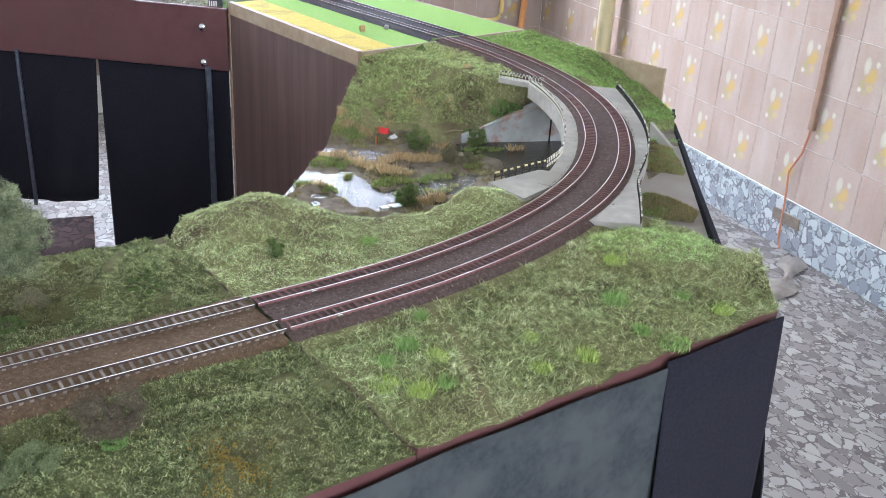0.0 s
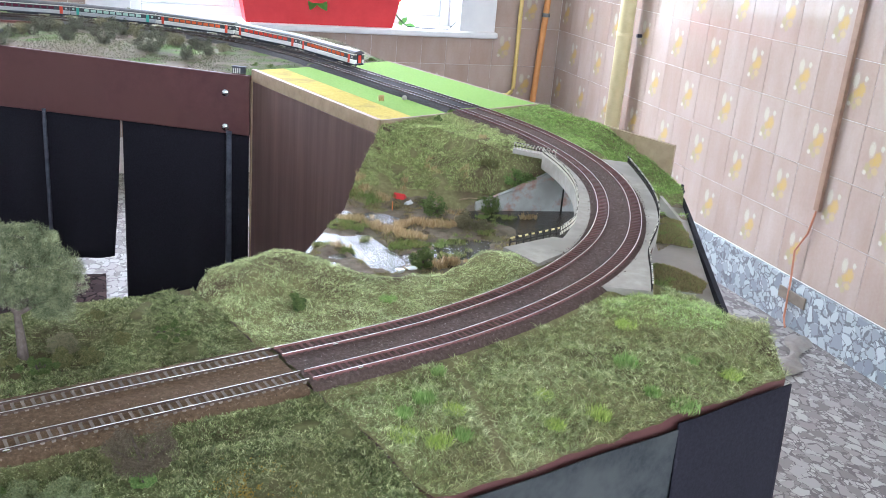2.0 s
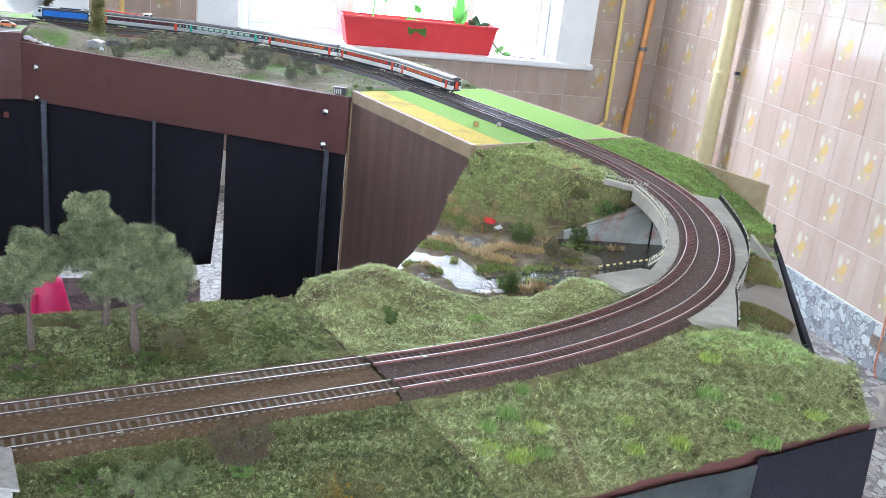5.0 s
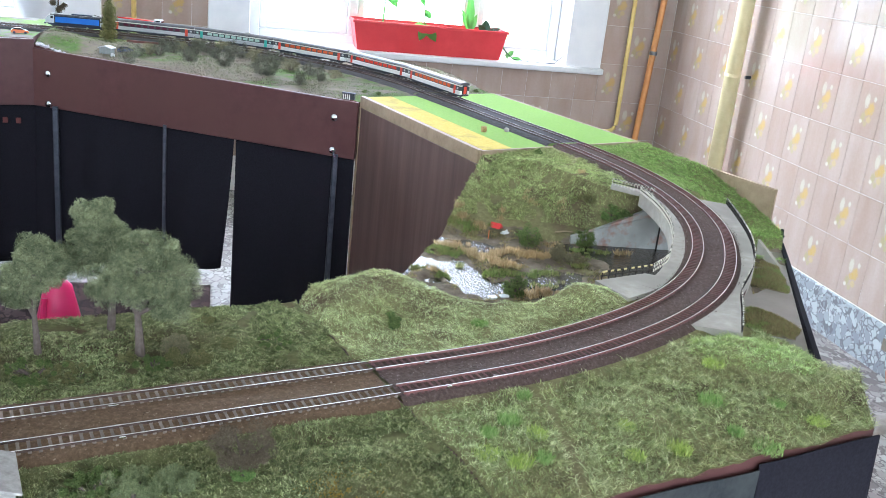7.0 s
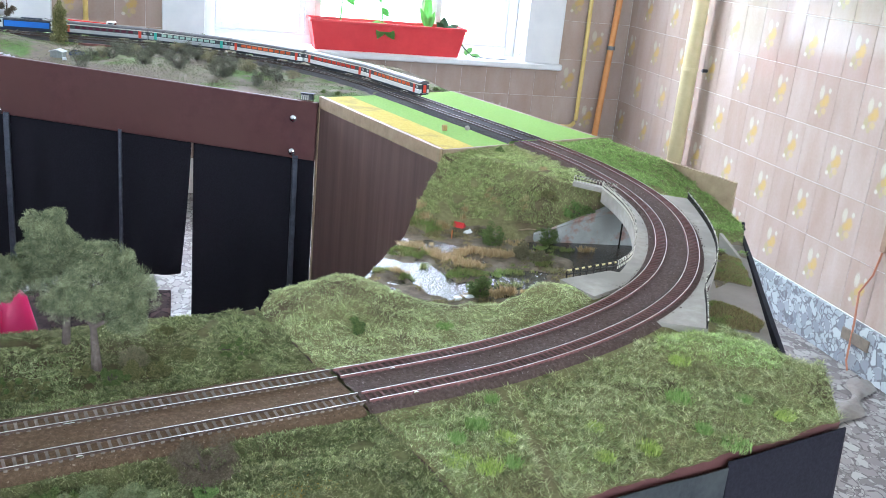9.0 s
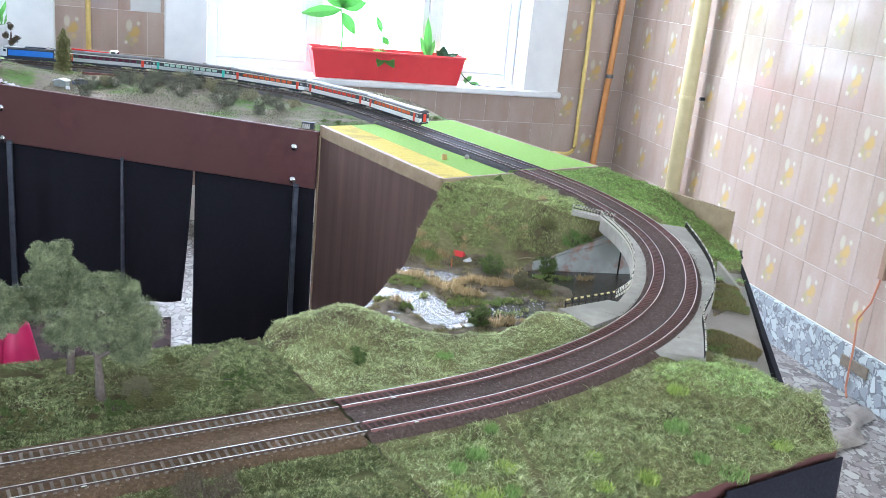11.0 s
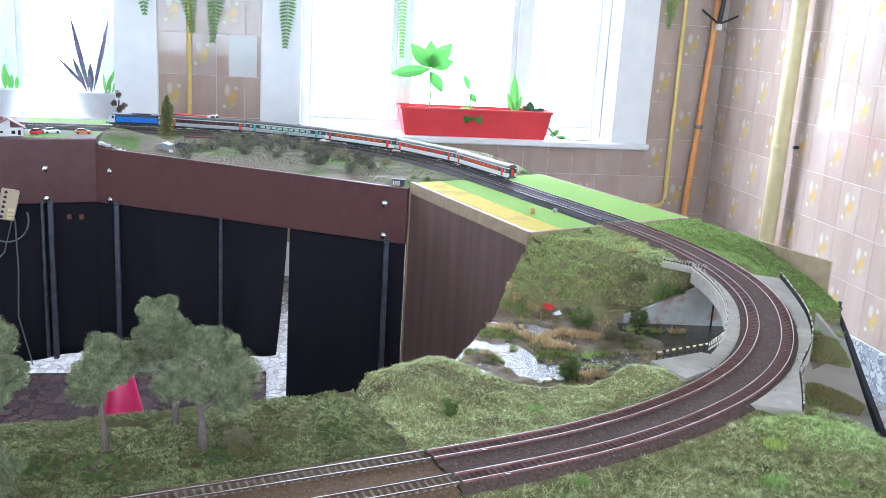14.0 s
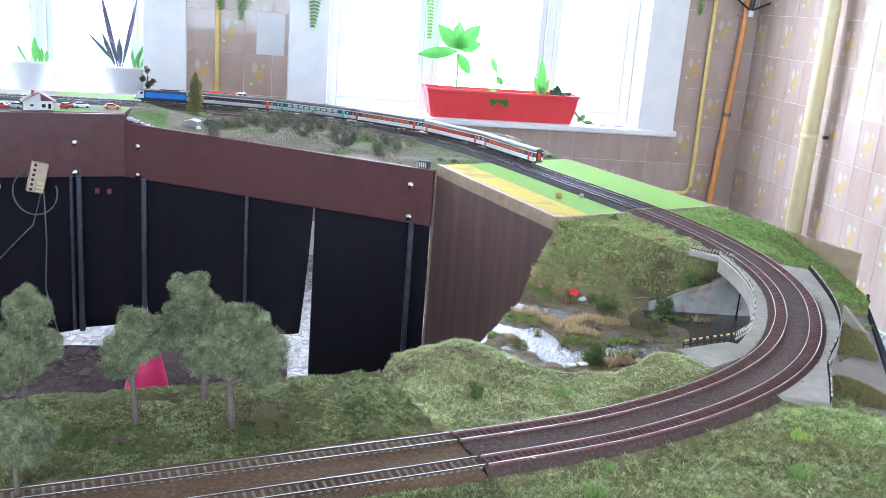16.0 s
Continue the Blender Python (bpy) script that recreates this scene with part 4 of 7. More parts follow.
foliage_fresh = leaf_material("fresh_green_foliage", [(0.095, 0.165, 0.045), (0.17, 0.26, 0.075), (0.29, 0.39, 0.135)])
foliage_white = leaf_material("pale_mint_foliage", [(0.125, 0.148, 0.068), (0.21, 0.238, 0.115), (0.31, 0.342, 0.185)])
straw = leaf_material("dry_reed", [(0.37, 0.255, 0.125), (0.53, 0.39, 0.205), (0.67, 0.53, 0.32)])


def model_tree(x, y, z, height, width, seed, label, lobes, leaves=foliage_pale, trunk_frac=0.34, size=0.00058, per=640, clumps=150):
    """A wire-and-fibre model tree: tapered trunk, limbs, and a crown of small clumps."""
    r = np.random.default_rng(seed)
    root = tagged(empty("model_tree", Matrix.Translation((x, y, z))), label, "tree", "model trees")
    bm = bmesh.new()
    th = height * trunk_frac
    bend = r.uniform(-0.06, 0.06, 2) * height
    axis = [(0, 0, -0.002), (bend[0] * 0.3, bend[1] * 0.3, th * 0.5), (bend[0] * 0.7, bend[1] * 0.7, th), (bend[0], bend[1], height * 0.72)]
    add_tube(bm, axis, width * 0.050, 9, width * 0.018)
    cents, rads = [], []
    for lx, ly, lz, lr in lobes:
        c = np.array([lx * width, ly * width, lz * height])
        add_tube(bm, [axis[2], tuple((np.array(axis[2]) + c) / 2 + r.normal(0, 0.003, 3)), tuple(c)], width * 0.028, 6, width * 0.008)
        for _ in range(clumps // len(lobes)):
            d = r.normal(0, 1, 3)
            d /= np.linalg.norm(d)
            q = c + d * lr * width * r.uniform(0.45, 1.0) * np.array([1, 1, 0.92])
            cents.append(q)
            rads.append(width * r.uniform(0.06, 0.13))
            if r.random() < 0.25:
                add_tube(bm, [tuple(c), tuple(q)], width * 0.010, 4, width * 0.004)
    part("trunk", bm, bark, root)
    v, f = leaf_cloud(cents, rads, per, size, 8.0, slim=0.24)
    part("crown", as_mesh("crown", v, f, leaves), None, root)
    return root


def shrub(name, x, y, z, w, h, leaves, seed, label, category="bush", group="", per=70, clumps=26, size=0.0018):
    """A low bush of many leaves on a few stems."""
    r = np.random.default_rng(seed)
    root = tagged(empty(name, Matrix.Translation((x, y, z))), label, category, group)
    bm = bmesh.new()
    cents, rads = [], []
    for i in range(clumps):
        d = r.normal(0, 1, 3)
        d /= np.linalg.norm(d)
        q = np.array([d[0] * w * 0.40, d[1] * w * 0.40, h * 0.5 + d[2] * h * 0.38]) * r.uniform(0.55, 1.0)
        q[2] = max(q[2], h * 0.12)
        cents.append(q)
        rads.append(min(w, h) * r.uniform(0.14, 0.26))
        if i < 5:
            add_tube(bm, [(0, 0, -0.002), tuple(q * 0.6), tuple(q)], w * 0.03, 5, w * 0.01)
    part("stem", bm, bark, root)
    v, f = leaf_cloud(cents, rads, per, size, 2.0)
    part("foliage", as_mesh("foliage", v, f, leaves), None, root)
    return root


def lie(fn, x, y):
    return float(fn(np.array([x]), np.array([y]))[0])


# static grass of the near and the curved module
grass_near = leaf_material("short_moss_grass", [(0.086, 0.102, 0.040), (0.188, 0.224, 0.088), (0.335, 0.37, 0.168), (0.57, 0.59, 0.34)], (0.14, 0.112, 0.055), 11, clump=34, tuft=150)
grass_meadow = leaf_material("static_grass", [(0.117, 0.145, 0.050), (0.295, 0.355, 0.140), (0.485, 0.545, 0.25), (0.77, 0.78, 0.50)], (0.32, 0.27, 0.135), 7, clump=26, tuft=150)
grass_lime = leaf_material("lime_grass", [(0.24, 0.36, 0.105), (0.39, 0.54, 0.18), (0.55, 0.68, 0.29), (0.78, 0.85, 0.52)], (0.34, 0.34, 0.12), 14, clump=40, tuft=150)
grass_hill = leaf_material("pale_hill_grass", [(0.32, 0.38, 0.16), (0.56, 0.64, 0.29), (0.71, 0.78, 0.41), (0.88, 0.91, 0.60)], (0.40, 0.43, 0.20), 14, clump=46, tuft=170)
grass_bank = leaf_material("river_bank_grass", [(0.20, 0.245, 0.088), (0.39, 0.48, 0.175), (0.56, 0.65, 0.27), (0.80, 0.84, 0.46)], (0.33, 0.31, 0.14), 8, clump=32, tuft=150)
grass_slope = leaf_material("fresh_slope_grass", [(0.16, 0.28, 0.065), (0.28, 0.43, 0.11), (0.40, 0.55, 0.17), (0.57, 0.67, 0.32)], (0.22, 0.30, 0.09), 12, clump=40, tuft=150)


def seam_clear(x, y):
    """Bare strips along the module joint and an old cut across the meadow."""
    a = line_distance([(0.055, 1.087), (0.119, 0.871), (0.197, 0.6657)], x, y)
    b = line_distance([(0.270, 0.868), (0.277, 0.811), (0.274, 0.76), (0.270, 0.69)], x, y)
    return (a > 0.0012) & (b > 0.0030 + 0.004 * vnoise(x * 90, y * 90))


x, y = scatter([(0.055, 1.087), (0.118, 0.870), (0.196, 0.6655), (-0.46, 0.475), (-0.46, 0.953)], 330000)
d = track_bed(x, y)
near_side = y < 0.827 + 0.277 * x
keep = (d > np.where(near_side, 0.044, 0.051) + 0.008 * vnoise(x * 50, y * 50)) & seam_clear(x, y) & (x > -0.45) & (fbm(x * 26, y * 26, 3) > 0.22)
x, y = x[keep], y[keep]
z = land_near(x, y) + 0.0010
hgt = 0.0014 + 0.0055 * np.clip(fbm(x * 34 + 9, y * 34, 3) - 0.25, 0, 1) * RNG.uniform(0.4, 1.7, len(x))
strands("moss_grass", np.c_[x, y, z], hgt, np.full(len(x), 0.00085), 1.8, grass_near, module_near, "stuff")

def walk_far(x, y):
    return line_distance([(0.53, 0.99), (0.575, 0.98), (0.648, 1.11), (0.735, 1.228), (0.801, 1.361), (0.84, 1.46), (0.869, 1.56)], x, y)


x, y = scatter(B, 560000)
d = track_bed(x, y)
z = land_valley(x, y)
hillside = (d > 0.040) & (x < 0.55) & (y < 1.35) & (y > np.interp(x, [-0.007, 0.118, 0.235, 0.308, 0.391, 0.475, 0.546, 0.61], [0.825, 0.86, 0.896, 0.924, 0.965, 1.018, 1.075, 1.143]))
far = y > 1.5
beyond = x > np.interp(y, [1.3, 1.6, 1.82, 2.12], [0.71, 0.787, 0.775, 0.70])
near_front = (~hillside) & (~far) & (z > 0.822)
ok = (d > 0.047 + 0.010 * vnoise(x * 60, y * 60)) & seam_clear(x, y) & (z > 0.822)
ok |= beyond & (y > 1.5) & (d > 0.060) & (z > 0.803)
walk_out = walk_far(x, y)
ok &= ~((d < 0.085) & (y > 1.02) & (y < 1.57) & (x > 0.5)) & (walk_out > 0.012)
ok &= ~(inside([(0.45, 1.150), (0.54, 1.183), (0.60, 1.16), (0.478, 1.085)], x, y))
bank_top = near_front & (np.exp(-(((x - 0.555) / 0.085) ** 2 + ((y - 0.93) / 0.055) ** 2)) + 0.45 * (fbm(x * 18, y * 18, 3) - 0.5) > 0.42)
for sel, m, lo, hi, nm, lean in ((near_front & ~bank_top, grass_meadow, 0.0050, 0.0100, "meadow_grass", 2.6), (bank_top, grass_lime, 0.0045, 0.0090, "bank_top_grass", 2.2), (hillside, grass_hill, 0.0026, 0.0050, "hill_grass", 3.0), (far & (z > 0.815) & ~beyond, grass_bank, 0.004, 0.009, "bank_grass", 1.6), (far & (z > 0.803) & beyond, grass_slope, 0.004, 0.008, "slope_grass", 1.6)):
    s = sel & ok
    xs, ys, zs = x[s], y[s], z[s]
    if nm == "bank_grass":
        thin = fbm(xs * 30, ys * 30, 3) > 0.33
        xs, ys, zs = xs[thin], ys[thin], zs[thin]
    hh = RNG.uniform(lo, hi, len(xs)) * (0.25 + 1.5 * np.clip(fbm(xs * 42, ys * 42, 3) - 0.1, 0, 1)) * RNG.uniform(0.6, 1.3, len(xs))
    lift = 0.0050 * np.clip(fbm(xs * 95, ys * 95, 2) - 0.3, 0, 1) + 0.002 * RNG.random(len(xs))
    strands(nm, np.c_[xs, ys, zs - 0.0008 + lift], hh, np.full(len(xs), 0.00072), lean, m, module_valley, "stuff")

# longer pale strands lying over the meadow
for poly, fn, n, m, root in ((B, land_valley, 16000, leaf_material("pale_strand", [(0.30, 0.33, 0.15), (0.43, 0.45, 0.25), (0.25, 0.31, 0.12)]), module_valley),):
    x, y = scatter(poly, n * 2)
    d, z = track_bed(x, y), fn(x, y)
    front_side = y < np.interp(x, [-0.007, 0.118, 0.235, 0.308, 0.391, 0.475, 0.546, 0.61], [0.825, 0.86, 0.896, 0.924, 0.965, 1.018, 1.075, 1.143])
    ok = (d > 0.07) & (z > 0.88) & front_side & (x > -0.45) & seam_clear(x, y) & ~((d < 0.09) & (y > 1.02) & (x > 0.5)) & (walk_far(x, y) > 0.012)
    strands("dry_grass", np.c_[x, y, z + 0.001][ok], RNG.uniform(0.007, 0.014, ok.sum()), np.full(ok.sum(), 0.0007), 3.0, m, root, "stuff")

# far scrub bank and flock texture
x, y = scatter(Dm, 60000)
d = track_bed(x, y)
keep = (d > 0.07) & (fbm(x * 14, y * 14, 3) > 0.40)
x, y = x[keep], y[keep]
grass_scrub = leaf_material("dry_scrub_grass", [(0.10, 0.083, 0.062), (0.165, 0.135, 0.10), (0.25, 0.205, 0.155)], (0.15, 0.26, 0.06), 5)
strands("scrub_grass", np.c_[x, y, land_far(x, y) - 0.001], RNG.uniform(0.003, 0.006, len(x)), np.full(len(x), 0.0013), 0.7, grass_scrub, module_far, "stuff")


def tuft(x, y, z, r, h, n, material, label):
    a, q = RNG.uniform(0, 2 * np.pi, n), r * RNG.uniform(0, 1, n) ** 0.7
    b = np.c_[x + q * np.cos(a), y + q * np.sin(a), np.full(n, z - 0.001)]
    ob = strands("grass_tuft", b, h * RNG.uniform(0.5, 1.15, n), np.full(n, 0.0009), 0.5, material)
    return tagged(ob, label, "grass tuft", "grass tufts")


tuft_green = leaf_material("tuft_green", [(0.14, 0.235, 0.060), (0.25, 0.37, 0.11), (0.40, 0.52, 0.20)])
tuft_lime = leaf_material("tuft_lime", [(0.255, 0.340, 0.068), (0.408, 0.510, 0.119), (0.612, 0.680, 0.238)])
for i, (tx, ty, r, h, m) in enumerate([(0.455, 0.830, 0.014, 0.013, tuft_green), (0.452, 0.774, 0.008, 0.010, tuft_green), (0.386, 0.757, 0.012, 0.011, tuft_lime), (0.474, 0.752, 0.016, 0.009, tuft_green),
                                       (0.229, 0.795, 0.011, 0.012, tuft_green), (0.258, 0.842, 0.007, 0.010, tuft_green), (0.222, 0.732, 0.012, 0.011, tuft_lime), (0.195, 0.745, 0.013, 0.008, tuft_lime),
                                       (0.495, 0.905, 0.012, 0.010, tuft_lime), (0.53, 0.83, 0.010, 0.008, tuft_green), (0.248, 0.769, 0.010, 0.009, tuft_lime), (0.205, 0.775, 0.008, 0.009, tuft_green),
                                       (0.345, 0.79, 0.009, 0.008, tuft_lime), (0.245, 0.735, 0.008, 0.010, tuft_green), (0.56, 0.80, 0.012, 0.008, tuft_lime), (0.335, 0.745, 0.010, 0.008, tuft_lime), (0.26, 1.02, 0.010, 0.006, tuft_green)]):
    tuft(tx, ty, lie(land_valley, tx, ty), r, h, 340, m, "bright green static grass tuft on the meadow" if m is tuft_green else "yellow-green static grass tuft on the meadow")

# trees and bushes of the near module
L1 = [(0.0, 0.0, 0.66, 0.34), (0.20, 0.05, 0.60, 0.27), (-0.22, 0.0, 0.60, 0.28), (0.02, 0.12, 0.80, 0.22)]
L2 = [(-0.15, 0.0, 0.60, 0.28), (0.12, 0.05, 0.70, 0.28), (0.0, 0.0, 0.84, 0.20)]
L4 = [(-0.32, 0.0, 0.58, 0.27), (-0.04, 0.05, 0.66, 0.27), (-0.16, 0.0, 0.84, 0.21), (0.12, 0.05, 0.60, 0.18)]
L5 = [(0.02, 0.0, 0.66, 0.34), (0.25, 0.05, 0.62, 0.25), (-0.20, 0.0, 0.56, 0.26), (0.10, 0.10, 0.82, 0.22), (0.28, 0.0, 0.44, 0.18)]
L3 = [(0.12, 0.0, 0.62, 0.30), (-0.12, 0.05, 0.45, 0.26), (0.10, 0.0, 0.84, 0.20)]
for i, (tx, ty, h, w, lob, lab) in enumerate([
    (-0.107, 0.940, 0.134, 0.104, L5, "pale green fibre model tree with a broad crown"),
    (-0.140, 0.993, 0.145, 0.090, L4, "tall pale green fibre model tree behind another"),
    (-0.200, 0.937, 0.122, 0.078, L2, "slender pale green fibre model tree on mossy ground"),
    (-0.296, 0.903, 0.158, 0.088, L3, "tall two-lobed pale green fibre model tree"),
    (-0.268, 0.785, 0.088, 0.066, L1, "small pale green fibre model tree near the track"),
]):
    model_tree(tx, ty, lie(land_near, tx, ty), h, w, 20 + i, lab, lob)
shrub("scrub_bush", -0.011, 0.712, lie(land_near, -0.011, 0.712) + 0.012, 0.062, 0.034, foliage_brown, 41, "bare greyish-brown model scrub bush beside the track", per=520, clumps=38, size=0.0006)
shrub("bush", -0.012, 0.708, lie(land_near, -0.012, 0.708), 0.024, 0.013, foliage_fresh, 42, "small fresh green bush below the brown scrub", per=300, size=0.0008)
shrub("bush", -0.092, 0.692, lie(land_near, -0.092, 0.692), 0.055, 0.026, foliage_white, 43, "pale grey-green foam bush near the front edge", per=420, clumps=30, size=0.0007)
shrub("bush", -0.060, 0.700, lie(land_near, -0.06, 0.70), 0.032, 0.022, foliage_white, 44, "pale grey-green foam bush near the front edge", per=420, clumps=26, size=0.0007)
for i, (bx, by, w, h, m, lab) in enumerate([
    (-0.073, 0.945, 0.022, 0.018, foliage_grey, "round beige-brown foam bush"), (-0.075, 0.925, 0.018, 0.013, foliage_olive, "low olive foam bush"), (-0.050, 0.928, 0.022, 0.011, foliage_olive, "low olive foam bush"),
    (-0.093, 0.915, 0.032, 0.010, foliage_dark, "spreading dark green foam bush"), (-0.022, 0.958, 0.012, 0.010, foliage_olive, "tiny olive foam bush"), (0.024, 0.968, 0.046, 0.008, foliage_dark, "flat spreading dark green foam bush"),
    (-0.118, 0.925, 0.016, 0.008, foliage_olive, "tiny olive foam bush"), (-0.198, 0.898, 0.06, 0.012, foliage_dark, "spreading dark green foam bush"), (-0.165, 0.897, 0.05, 0.010, foliage_olive, "spreading olive foam bush"),
    (-0.045, 1.02, 0.018, 0.006, foliage_olive, "tiny olive foam bush"), (-0.118, 0.70, 0.05, 0.012, foliage_dark, "low dark green bush near the front edge"), (-0.25, 0.90, 0.04, 0.010, foliage_dark, "low dark green foam bush")]):
    shrub("bush", bx, by, lie(land_near, bx, by) - 0.001, w * 1.25, h * 1.4, m, 60 + i, lab + " on mossy ground", per=330, clumps=26, size=0.0009)
x, y = RNG.normal(0.062, 0.015, 2600), RNG.normal(0.676, 0.020, 2600)
ok = inside(A, x, y) & (fbm(x * 60, y * 60, 2) > 0.40)
x, y = x[ok], y[ok]
tagged(strands("yellow_moss", np.c_[x, y, land_near(x, y)], RNG.uniform(0.001, 0.003, len(x)), np.full(len(x), 0.0014), 0.8,
               leaf_material("ochre_moss", [(0.32, 0.19, 0.03), (0.44, 0.28, 0.05), (0.25, 0.20, 0.05)])), "patch of ochre-yellow moss by the front edge", "moss", kind="stuff")

# hill: one dark conical bush
shrub("bush", 0.156, 1.006, lie(land_valley, 0.156, 1.006), 0.017, 0.024, foliage_dark, 80, "dark green upright bush on the hill", per=80)

# ---- river, reeds, bridge ----
water = mat("river_water", (0.045, 0.034, 0.022), 0.08, spec=0.6)
wk = Net(water)
wk.color(wk.ramp(wk.noise(9, 4), [(0.35, (0.030, 0.024, 0.016)), (0.65, (0.075, 0.058, 0.040))]))
wk.bump(wk.noise(150, 5, 0.7), 0.40, 0.0030)
WEST = [(0.168, 1.295), (0.30, 1.14), (0.47, 1.12), (0.58, 1.03), (0.62, 1.00), (0.85, 1.50), (0.84, 1.66), (0.60, 1.70), (0.40, 1.725), (0.364, 1.660)]
EAST = [(0.62, 1.00), (0.665, 0.92), (0.70, 0.95), (1.07, 1.66), (0.98, 1.62), (0.85, 1.50)]
tagged(new("river", land_mesh("river", WEST, lambda x, y: WATER_Z + 0 * x, 0.05, water)[0]), "shallow glossy brown river winding through the valley", "water", kind="structure")
mud = mottled("painted_mud_water", (0.17, 0.145, 0.12), (0.24, 0.21, 0.18), 14, 0.38, 0.1, 0.001)
tagged(new("mud_flat", land_mesh("mud_flat", EAST, lambda x, y: WATER_Z + 0.0005 + 0 * x, 0.05, mud)[0]), "dull brown painted mud flat beside the bridge", "water", kind="structure")


def clumps(spots, lo, hi):
    """Base points and heights of little sheaves of blades round the spots (x, y, radius along, across, sheaves)."""
    b, hh = [], []
    for cx, cy, rx, ry, n in spots:
        for _ in range(n):
            px, py, k = RNG.normal(cx, rx * 0.5), RNG.normal(cy, ry * 0.5), RNG.integers(14, 34)
            b.append(np.c_[px + RNG.normal(0, 0.0032, k), py + RNG.normal(0, 0.0032, k)])
            hh.append(RNG.uniform(0.6, 1.1, k) * RNG.uniform(lo, hi))
    b, hh = np.vstack(b), np.concatenate(hh)
    ok = inside(B, b[:, 0], b[:, 1]) & (track_bed(b[:, 0], b[:, 1]) > 0.075)
    b, hh = b[ok], hh[ok]
    return np.c_[b, np.maximum(land_valley(b[:, 0], b[:, 1]), WATER_Z) - 0.001], hh


pts, hh = clumps(((0.452, 1.570, 0.020, 0.008, 26), (0.478, 1.566, 0.020, 0.008, 26), (0.505, 1.556, 0.024, 0.009, 32), (0.530, 1.548, 0.014, 0.008, 18), (0.374, 1.608, 0.020, 0.008, 20), (0.358, 1.615, 0.012, 0.006, 8), (0.392, 1.572, 0.018, 0.010, 22),
                  (0.405, 1.548, 0.020, 0.010, 26), (0.425, 1.530, 0.018, 0.010, 24), (0.440, 1.500, 0.020, 0.010, 18), (0.455, 1.490, 0.014, 0.008, 10), (0.312, 1.470, 0.012, 0.007, 10), (0.376, 1.735, 0.016, 0.010, 14), (0.407, 1.742, 0.018, 0.010, 18),
                  (0.416, 1.712, 0.012, 0.008, 8), (0.446, 1.690, 0.012, 0.007, 10), (0.441, 1.366, 0.020, 0.009, 16), (0.470, 1.377, 0.022, 0.009, 18), (0.575, 1.620, 0.016, 0.010, 12), (0.690, 1.584, 0.014, 0.007, 8), (0.545, 1.545, 0.012, 0.008, 6),
                  (0.50, 1.72, 0.02, 0.02, 3), (0.56, 1.76, 0.02, 0.02, 5), (0.62, 1.73, 0.02, 0.02, 4), (0.66, 1.78, 0.02, 0.02, 4)), 0.007, 0.016)
tagged(strands("reeds", pts, hh, np.full(len(hh), 0.0011), 0.42, straw, module_valley, "stuff"), "dry straw-coloured reeds along the river")
pts, hh = clumps(((0.335, 1.590, 0.040, 0.010, 34), (0.305, 1.575, 0.020, 0.008, 16), (0.360, 1.560, 0.030, 0.012, 22), (0.283, 1.482, 0.018, 0.008, 14), (0.325, 1.450, 0.014, 0.008, 12), (0.405, 1.455, 0.018, 0.012, 22), (0.425, 1.470, 0.018, 0.010, 14), (0.450, 1.462, 0.040, 0.010, 22), (0.500, 1.475, 0.040, 0.012, 20), (0.610, 1.600, 0.024, 0.012, 14), (0.660, 1.590, 0.022, 0.008, 10),
                  (0.395, 1.700, 0.024, 0.012, 22), (0.430, 1.690, 0.030, 0.010, 16), (0.430, 1.530, 0.030, 0.010, 12), (0.560, 1.500, 0.030, 0.014, 16), (0.480, 1.420, 0.040, 0.014, 12), (0.60, 1.54, 0.02, 0.02, 9), (0.36, 1.50, 0.02, 0.008, 6)), 0.005, 0.011)
marsh = leaf_material("marsh_grass", [(0.11, 0.12, 0.04), (0.22, 0.26, 0.08), (0.32, 0.34, 0.12), (0.42, 0.36, 0.17)], (0.22, 0.34, 0.10), 14)
strands("marsh_grass", pts, hh, np.full(len(hh), 0.0011), 0.6, marsh, module_valley, "stuff")
x, y = scatter([(0.20, 1.40), (0.50, 1.25), (0.62, 1.45), (0.62, 1.64), (0.40, 1.72), (0.24, 1.58)], 30000)
z = land_valley(x, y)
ok = inside(B, x, y) & (z > WATER_Z + 0.002) & (z < 0.83) & (track_bed(x, y) > 0.08) & (fbm(x * 40, y * 40, 3) > 0.50)
brown_marsh = leaf_material("brown_marsh_grass", [(0.12, 0.10, 0.045), (0.24, 0.195, 0.09), (0.40, 0.31, 0.16), (0.23, 0.27, 0.10)])
strands("marsh_grass", np.c_[x, y, z - 0.001][ok], RNG.uniform(0.002, 0.007, ok.sum()), np.full(ok.sum(), 0.0010), 0.7, brown_marsh, module_valley, "stuff")
